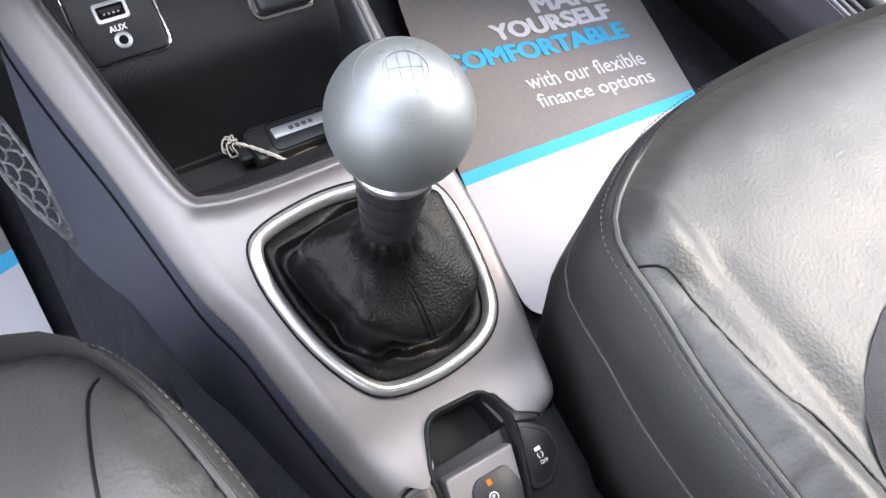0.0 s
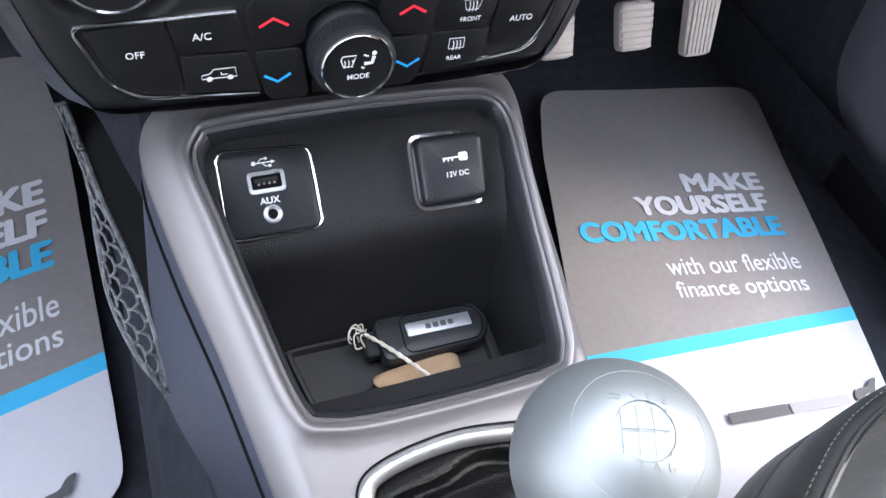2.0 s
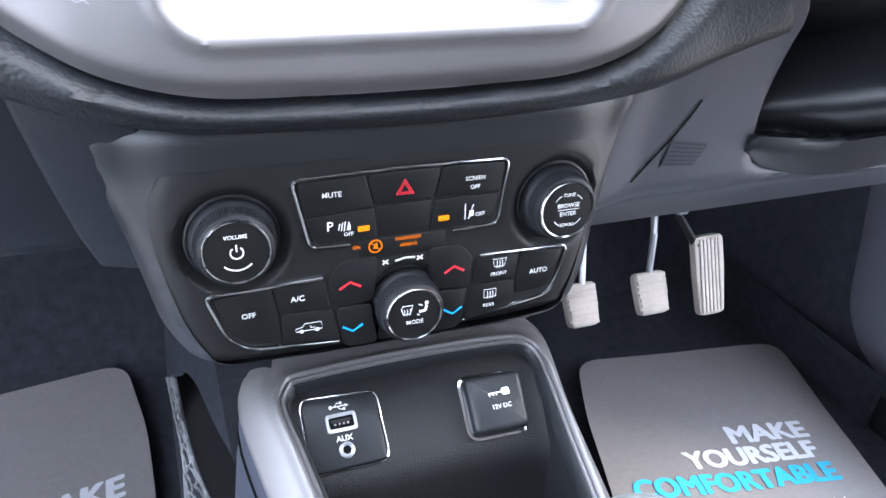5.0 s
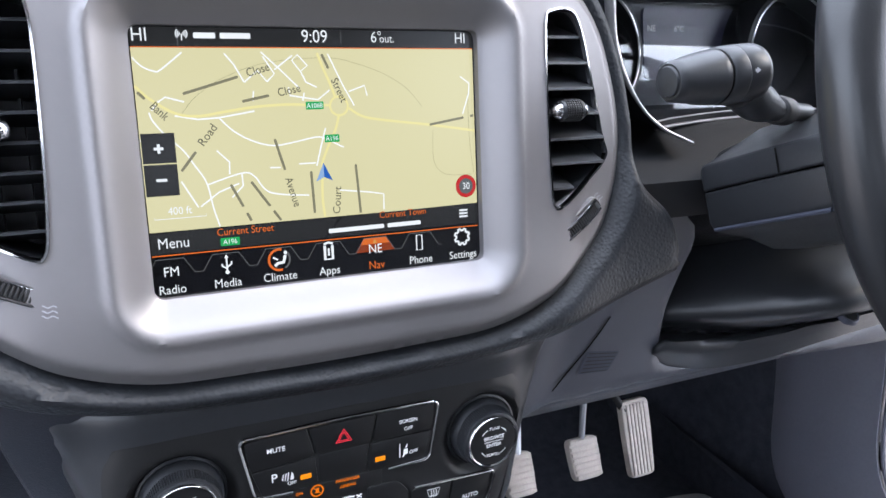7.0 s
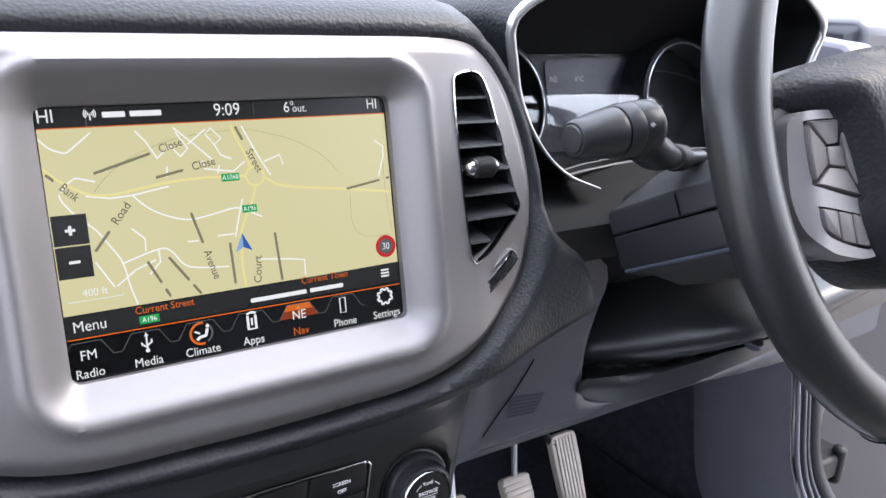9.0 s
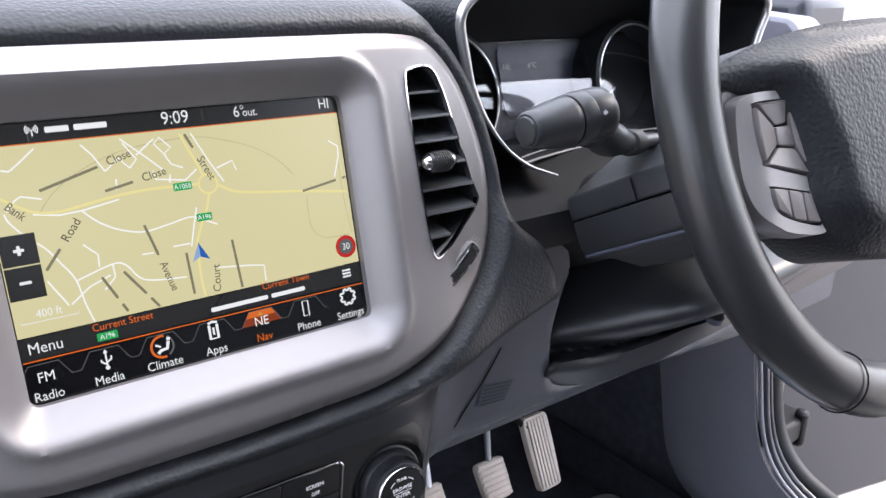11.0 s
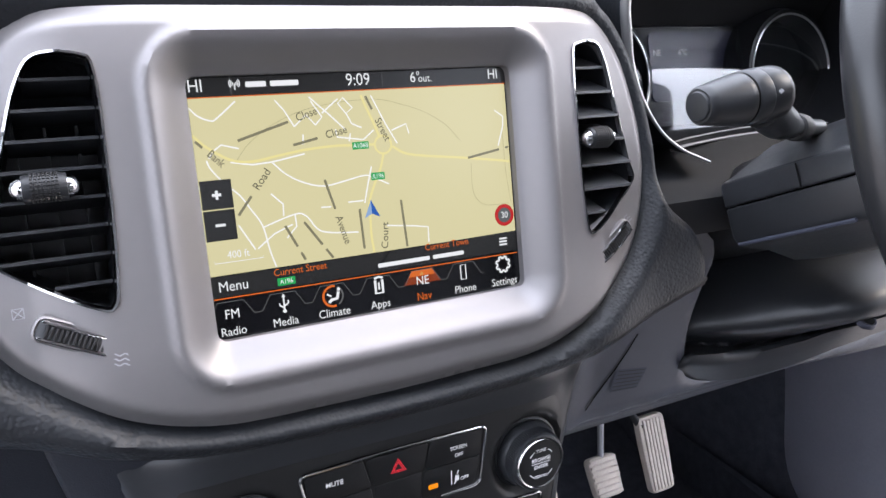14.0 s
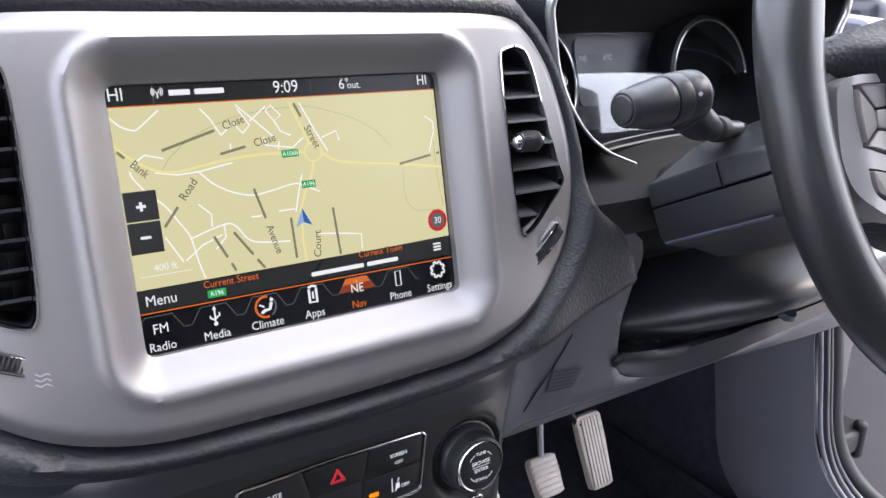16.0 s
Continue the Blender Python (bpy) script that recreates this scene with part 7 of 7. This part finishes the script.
ENDS = ((-0.050, 0.985, 1.0, 0.0), (-0.046, 1.0, 1.0, 0.0), (0.0, 1.0, 1.0, 0.0), (0.040, 0.97, 1.0, 0.0), (0.050, 0.93, 0.96, 0.0))
part("upper_shroud", shell([(-0.1035, -0.0150), (-0.1035, -0.002), (-0.1015, 0.0015), (-0.094, 0.0040), (-0.072, 0.0130), (-0.045, 0.024), (-0.020, 0.029)], ENDS), SMOOTHBLACK, col, sharp=40, bevel=0.0012)
part("lower_shroud", shell([(-0.1030, -0.0160), (-0.1025, -0.0360), (-0.0990, -0.0415), (-0.0900, -0.0440), (-0.075, -0.047), (-0.05, -0.058), (-0.02, -0.061)], ENDS), SMOOTHBLACK, col, sharp=40, bevel=0.0012)
b = bmesh.new()
tube(b, [col_pt(-0.1018, -0.0405, s) for s in np.linspace(-0.045, 0.040, 12)], 0.0014, 6)
part("shroud_lip", b, GREYPL, col, "raised lower lip of the shroud")
b = bmesh.new()
tube(b, [col_pt(-0.1040, u, 0.012) for u in (0.0, -0.006, -0.0150)], 0.0006, 5)
part("shroud_joint", b, GROOVE, col)
b = bmesh.new()
loft(b, [[col_pt(x, u, s) for x, u in circle(0, -0.012, 0.078, 28, 0.036)] for s in (-0.16, -0.045)], cap=(True, True))
part("column_tube", b, PLASTIC, col)

# ---- indicator stalk ----
stalk = thing("indicator_stalk", "black indicator stalk with turning end and white arrows", "indicator stalk", (0.25, -0.05, 0.70))
TM = Matrix.Translation((0.1520, -0.0520, 0.7315)) @ Vector((1.0, 0.02, 0.075)).to_track_quat("Z", "Y").to_matrix().to_4x4() @ Matrix.Diagonal((1.0, 1.0, 0.88, 1.0))
part("end_button", turned(bmesh.new(), [(0.0060, -0.0012), (0.0072, -0.0008), (0.0080, 0.0010), (0.0082, 0.004)], TM, 36), SMOOTHBLACK, stalk)
part("turning_end", turned(bmesh.new(), [(0.0088, 0.0005), (0.0100, 0.0020), (0.0105, 0.0060), (0.0125, 0.0180), (0.0137, 0.0290), (0.0140, 0.0320), (0.0136, 0.0330)], TM, 44), SMOOTHBLACK, stalk)
part("grip_line", turned(bmesh.new(), [(0.0134, 0.0328), (0.0136, 0.0345), (0.0134, 0.0350)], TM, 44), GROOVE, stalk)
part("body", turned(bmesh.new(), [(0.0138, 0.0346), (0.0146, 0.0358), (0.0150, 0.0450), (0.0150, 0.0455), (0.0147, 0.0460), (0.0150, 0.0465), (0.0150, 0.0590), (0.0146, 0.0625), (0.0120, 0.0660), (0.0080, 0.0700)], TM, 44), SMOOTHBLACK, stalk)
b = bmesh.new()
tube(b, spline([(0.2010, -0.0505, 0.7285), (0.2080, -0.049, 0.7260), (0.2180, -0.046, 0.7205), (0.2300, -0.042, 0.7170), (0.252, -0.033, 0.7115), (0.30, -0.015, 0.705)], 20, False), list(np.linspace(0.0118, 0.0104, 6)) + list(np.linspace(0.0096, 0.0056, 6)) + [0.0055] * 8, 18)
part("neck", b, SMOOTHBLACK, stalk)
part("socket_ring", turned(bmesh.new(), [(0.005, -0.003), (0.0075, -0.002), (0.0085, 0.0), (0.0085, 0.02)], Matrix.Translation((0.254, -0.033, 0.7113)) @ Vector((0.85, 0.47, -0.15)).to_track_quat("Z", "Y").to_matrix().to_4x4(), 28), RUBBER, stalk, "black socket ring")
q = TM @ Vector((0, 0, 0.0525))
out = Vector((-0.30, -0.90, 0.25)).normalized()
AM = Matrix.Translation(q + out * 0.0154) @ Matrix.Scale(0.85, 4) @ basis((0, 0, 0), (0.95, -0.31, 0.07), (0.07, 0.25, 0.96))
b = bmesh.new()
for s in (-1, 1):
    flat(b, [(s * 0.0006, 0.0008), (s * 0.0022, 0.0008), (s * 0.0022, 0.0020), (s * 0.0046, 0), (s * 0.0022, -0.0020), (s * 0.0022, -0.0008), (s * 0.0006, -0.0008)][::s], AM)
part("arrow_mark", b, PGREY, stalk, "pale double arrow")

# ---- instrument cluster ----
clus = thing("instrument_cluster", "hooded instrument cluster with clear lens and round dials", "instrument cluster", (0.353, 0.12, 0.66))
LENS = mat("clear_lens", (0.95, 0.95, 0.97), 0.03, 0)
LENS.node_tree.nodes["Principled BSDF"].inputs["IOR"].default_value = 1.586
LENS.node_tree.nodes["Principled BSDF"].inputs["Transmission Weight"].default_value = 1.0
BINN = mat("matt_black_binnacle", (0.0075, 0.0080, 0.0095), 0.6, 0, 0.3, 1400, 0.1, 30, spec=0.2)
NAVY = mat("navy_display", (0.006, 0.007, 0.016), 0.30, 0, emit=(0.25, 0.28, 0.55), power=0.004)
HOOD = [(0.2700, 0.045, 0.6735), (0.2550, 0.043, 0.6790), (0.2400, 0.044, 0.6855), (0.2260, 0.050, 0.6975), (0.2095, 0.053, 0.7186), (0.1985, 0.055, 0.7410), (0.1915, 0.054, 0.7640), (0.1870, 0.052, 0.7820), (0.1910, 0.050, 0.7930), (0.2090, 0.047, 0.8050), (0.25, 0.042, 0.8210), (0.300, 0.038, 0.8285), (0.353, 0.036, 0.8305)]
HL = spline(HOOD + [(0.706 - x, y, z) for x, y, z in HOOD[-2::-1]], 150, False)


def hood_row(k, dy, lift_z, floor_y=None):
    return [Vector((0.353 + (x - 0.353) * k, (y + dy) if floor_y is None else floor_y, 0.735 + (z - 0.735) * k + lift_z)) for x, y, z in HL]


b = bmesh.new()
loft(b, [hood_row(0.985, 0.002, 0), hood_row(0.97, 0.03, -0.001), hood_row(0.93, 0, 0, 0.195)], closed=False)
part("hood_inside", b, BINN, clus, "black inside of the hood", sharp=60)
b = bmesh.new()
loft(b, [hood_row(1.0, 0, 0), hood_row(1.03, 0.02, 0.004), hood_row(1.05, 0, 0.002, 0.30)], closed=False)
part("hood", b, PAD, clus, sharp=50)
b = bmesh.new()
wide = [0.0011 + 0.0024 * smooth(0.690, 0.765, z) for x, y, z in HL]
tube(b, [Vector(q) - Vector((0, 0.001, 0)) for q in HL], wide, 10)
part("hood_rim", b, SILVER2, clus, "bright silver rim along the hood", sharp=80)
for dz, r in ((0.0, 0.0012), (0.0055, 0.0007)):
    b = bmesh.new()
    tube(b, spline([(0.258, 0.070, 0.678 + dz), (0.29, 0.080, 0.6785 + dz), (0.353, 0.088, 0.6800 + dz), (0.42, 0.088, 0.680 + dz), (0.45, 0.085, 0.678 + dz)], 40, False), r, 8)
    part("lower_rim", b, SILVER, clus, "bright silver strip under the lens")
b = bmesh.new()
loft(b, [[Vector((x, y, z)) for x in np.linspace(0.20, 0.506, 14)] for y, z in ((0.15, 0.680), (0.092, 0.683), (0.086, 0.679), (0.080, 0.672), (0.02, 0.655), (0.02, 0.63))], closed=False)
part("binnacle_floor", b, BINN, clus)
CL = basis((0.353, 0.150, 0.720), (1, 0, 0), (0, 0.22, 0.975))
b = bmesh.new()
loft(b, [[CL @ Vector((x, y, 0.0235 - 7.0 * max(0.0, y + 0.012) ** 2 - 0.10 * x * x)) for x in np.linspace(-0.142, 0.142, 60)] for y in np.linspace(-0.050, 0.0415, 44)], closed=False)
ln = part("lens", b, LENS, clus, "clear glossy lens", sharp=80)
ln.visible_shadow = False
gl = ln.modifiers.new("thick", "SOLIDIFY")
gl.thickness = 0.0015
b = bmesh.new()
loft(b, [[CL @ Vector((x, y, z)) for x in np.linspace(-0.150, 0.150, 24)] for y, z in ((0.0405, -0.002), (0.0405, 0.0050), (0.0425, 0.0075), (0.060, 0.022), (0.080, 0.050), (0.086, 0.060))], closed=False)
part("visor", b, BINN, clus, "matt black upper shroud over the dials", sharp=40)
part("dial_plate", flat(bmesh.new(), rounded([(-0.145, -0.052), (0.145, -0.052), (0.145, 0.085), (-0.145, 0.085)], 0.02, 5), CL, -0.001), SMOOTHBLACK, clus, "black dial plate")
for s in (-1, 1):
    D = on(CL, 0.092 if s > 0 else -0.122, -0.002)
    R0 = 0.050
    g = part("dial_ring", turned(bmesh.new(), [(R0 - 0.006, 0.000), (R0 - 0.002, 0.022), (R0, 0.026), (R0 + 0.003, 0.025), (R0 + 0.010, 0.002)], D, 64), SMOOTHBLACK, clus, "black dial hood")
    b = bmesh.new()
    tube(b, [D @ Vector(((R0 - 0.001) * math.cos(a), (R0 - 0.001) * math.sin(a), 0.0257)) for a in np.linspace(0, 2 * math.pi, 64, endpoint=False)], 0.0010, 6, True)
    part("dial_chrome", b, SILVER2, g, "thin silver ring")
    part("dial_face", flat(bmesh.new(), circle(0, 0, R0 - 0.005, 48), D, 0.0012), NAVY, g, "dark dial face")
    for a in np.linspace(radians(-40), radians(220), 27).tolist():
        b = bmesh.new()
        strip(b, [(r * math.cos(a), r * math.sin(a)) for r in (0.034, 0.040)], 0.0011, D, 0.0018)
        part("dial_mark", b, LEGEND, g)
    b = bmesh.new()
    strip(b, [(-0.006, -0.004), (-0.030, -0.020)], 0.0014, D, 0.0030)
    part("needle", b, LEGEND, g, "pale dial needle")
part("display", prism(bmesh.new(), rounded([(-0.048, -0.020), (0.048, -0.020), (0.050, 0.036), (-0.050, 0.036)], 0.006, 4), -0.0008, 0.0012, CL), NAVY, clus, "navy centre display")
words("display_text", "NE", 0.0068, on(CL, -0.0415, 0.0195, 0.0016), LEGEND, clus, bold=0.01)
words("display_text", "6\u00b0C", 0.0064, on(CL, -0.0130, 0.0195, 0.0016), LEGEND, clus, bold=0.01)
b = bmesh.new()
tube(b, [CL @ Vector((x, 0.045 + 0.010 * (x / 0.05) ** 2, 0.004)) for x in np.linspace(-0.03, 0.05, 14)], 0.0009, 6)
part("display_edge", b, SILVER2, clus, "thin pale line over the display")

# ---- steering wheel ----
wheel = thing("steering_wheel", "black leather steering wheel with silver-trimmed spoke switches", "steering wheel", (0.353, -0.1255, 0.735))
WM = basis((0.353, -0.1255, 0.735), (1, 0, 0), (0, 0.342, 0.9397))
RR, rr = 0.1630, 0.0152
b = bmesh.new()
loops = []
for a in np.linspace(0, 2 * math.pi, 96, endpoint=False):
    grip = 1 + 0.06 * math.exp(-((math.sin(a) - 0.35) / 0.25) ** 2)
    loops.append([WM @ Vector(((RR + rr * grip * math.cos(c) * 1.03) * math.cos(a), (RR + rr * grip * math.cos(c) * 1.03) * math.sin(a), rr * grip * 0.95 * math.sin(c))) for c in np.linspace(0, 2 * math.pi, 24, endpoint=False)])
loops.append(loops[0])
loft(b, loops)
part("rim", b, RIML, wheel, "smooth black leather rim", sharp=80)
for a0 in (radians(-60), radians(240)):
    b = bmesh.new()
    tube(b, [WM @ Vector(((RR + rr * 1.09 * math.cos(c)) * math.cos(a0), (RR + rr * 1.09 * math.cos(c)) * math.sin(a0), rr * 1.03 * math.sin(c))) for c in np.linspace(0, 2 * math.pi, 24, endpoint=False)], 0.0005, 5, True)
    part("rim_seam", b, GROOVE, wheel)
HUB = [(-0.1420, 0.0240), (-0.1250, 0.0350), (-0.100, 0.0415), (-0.060, 0.0465), (0.0, 0.0480), (0.060, 0.0465), (0.100, 0.0415), (0.125, 0.035), (0.142, 0.024), (0.110, 0.010), (0.094, -0.020), (0.086, -0.055), (0.055, -0.080), (0.0, -0.086), (-0.055, -0.080), (-0.086, -0.055), (-0.094, -0.020), (-0.108, 0.012)]
HB = spline(HUB, 110)


def hub_h(x, y):
    e = float(np.sqrt(((HB - (x, y)) ** 2).sum(1).min()))
    return 0.004 + 0.016 * smooth(0, 0.018, e) + 0.012 * math.exp(-(x / 0.08) ** 2) - 0.010 * smooth(0.09, 0.145, abs(x))


b = bmesh.new()
sheet(b, HB, [], hub_h, 0.006, WM)
loft(b, [lift(HB, hub_h, WM), lift(HB, -0.03, WM)])
part("airbag_cover", b, PAD, wheel, "grained black airbag cover", sharp=70)
for s in (-1, 1):
    b = bmesh.new()
    SP = rounded([(s * 0.158, 0.0140), (s * 0.120, 0.0230), (s * 0.080, 0.018), (s * 0.070, -0.06), (s * 0.110, -0.058), (s * 0.140, -0.036), (s * 0.158, -0.022)][::-s], 0.008, 4)
    prism(b, SP, -0.014, -0.002, WM)
    part("spoke", b, RIML, wheel, bevel=0.003)
    b = bmesh.new()
    BZ = spline([(s * x, y) for x, y in ((0.1330, 0.0085), (0.1290, 0.0140), (0.1170, 0.0160), (0.0970, 0.0140), (0.0870, 0.0020), (0.0800, -0.0190), (0.0765, -0.0400), (0.0775, -0.0560), (0.0850, -0.0605), (0.1040, -0.0575), (0.1190, -0.0525), (0.1300, -0.0430), (0.1350, -0.0300), (0.1358, -0.0150))], 90)
    IN = spline([(s * x, y) for x, y in ((0.1250, 0.0090), (0.1225, 0.0114), (0.0990, 0.0112), (0.0960, 0.0085), (0.0885, -0.0110), (0.0868, -0.0270), (0.0885, -0.0300), (0.1215, -0.0208), (0.1245, -0.0180), (0.1256, -0.0040))], 70)
    IN2 = spline([(s * x, y) for x, y in ((0.1230, -0.0320), (0.1205, -0.0306), (0.0925, -0.0372), (0.0900, -0.0390), (0.0850, -0.0540), (0.0868, -0.0562), (0.1080, -0.0500), (0.1210, -0.0430))], 50)
    hz = lambda x, y: 0.0085 - 0.006 * smooth(0.12, 0.14, abs(x))
    sheet(b, BZ, [IN, IN2], hz, 0.004, WM)
    loft(b, [lift(BZ, hz, WM), lift(offset(BZ, 0.001), -0.004, WM)])
    for hole in (IN, IN2):
        loft(b, [lift(hole, hz, WM), lift(hole, 0.002, WM)])
    bz = part("switch_bezel", b, SILVER, wheel, "satin silver switch bezel", sharp=50)
    cells = [[(0.1230, 0.0108), (0.0984, 0.0106), (0.1022, -0.0010), (0.1114, -0.0014)], [(0.1244, 0.0094), (0.1124, -0.0020), (0.1126, -0.0110), (0.1240, -0.0180), (0.1250, -0.0030)],
             [(0.1112, -0.0022), (0.0986, -0.0024), (0.0980, -0.0134), (0.1116, -0.0114)], [(0.1118, -0.0124), (0.0978, -0.0146), (0.0882, -0.0290), (0.1232, -0.0198)], [(0.0974, 0.0100), (0.0896, -0.0120), (0.0878, -0.0272), (0.0966, -0.0138), (0.0972, -0.0016)],
             [(0.1222, -0.0314), (0.1106, -0.0338), (0.1106, -0.0482), (0.1206, -0.0424)], [(0.1096, -0.0340), (0.0988, -0.0366), (0.0988, -0.0518), (0.1096, -0.0488)], [(0.0976, -0.0368), (0.0912, -0.0386), (0.0862, -0.0546), (0.0976, -0.0522)]]
    for c in cells:
        part("switch_button", pillow(bmesh.new(), rounded([(s * x, y) for x, y in c][::-s], 0.0014, 3), 0.001, 0.0098, WM, 0.0009), SWITCH, bz)
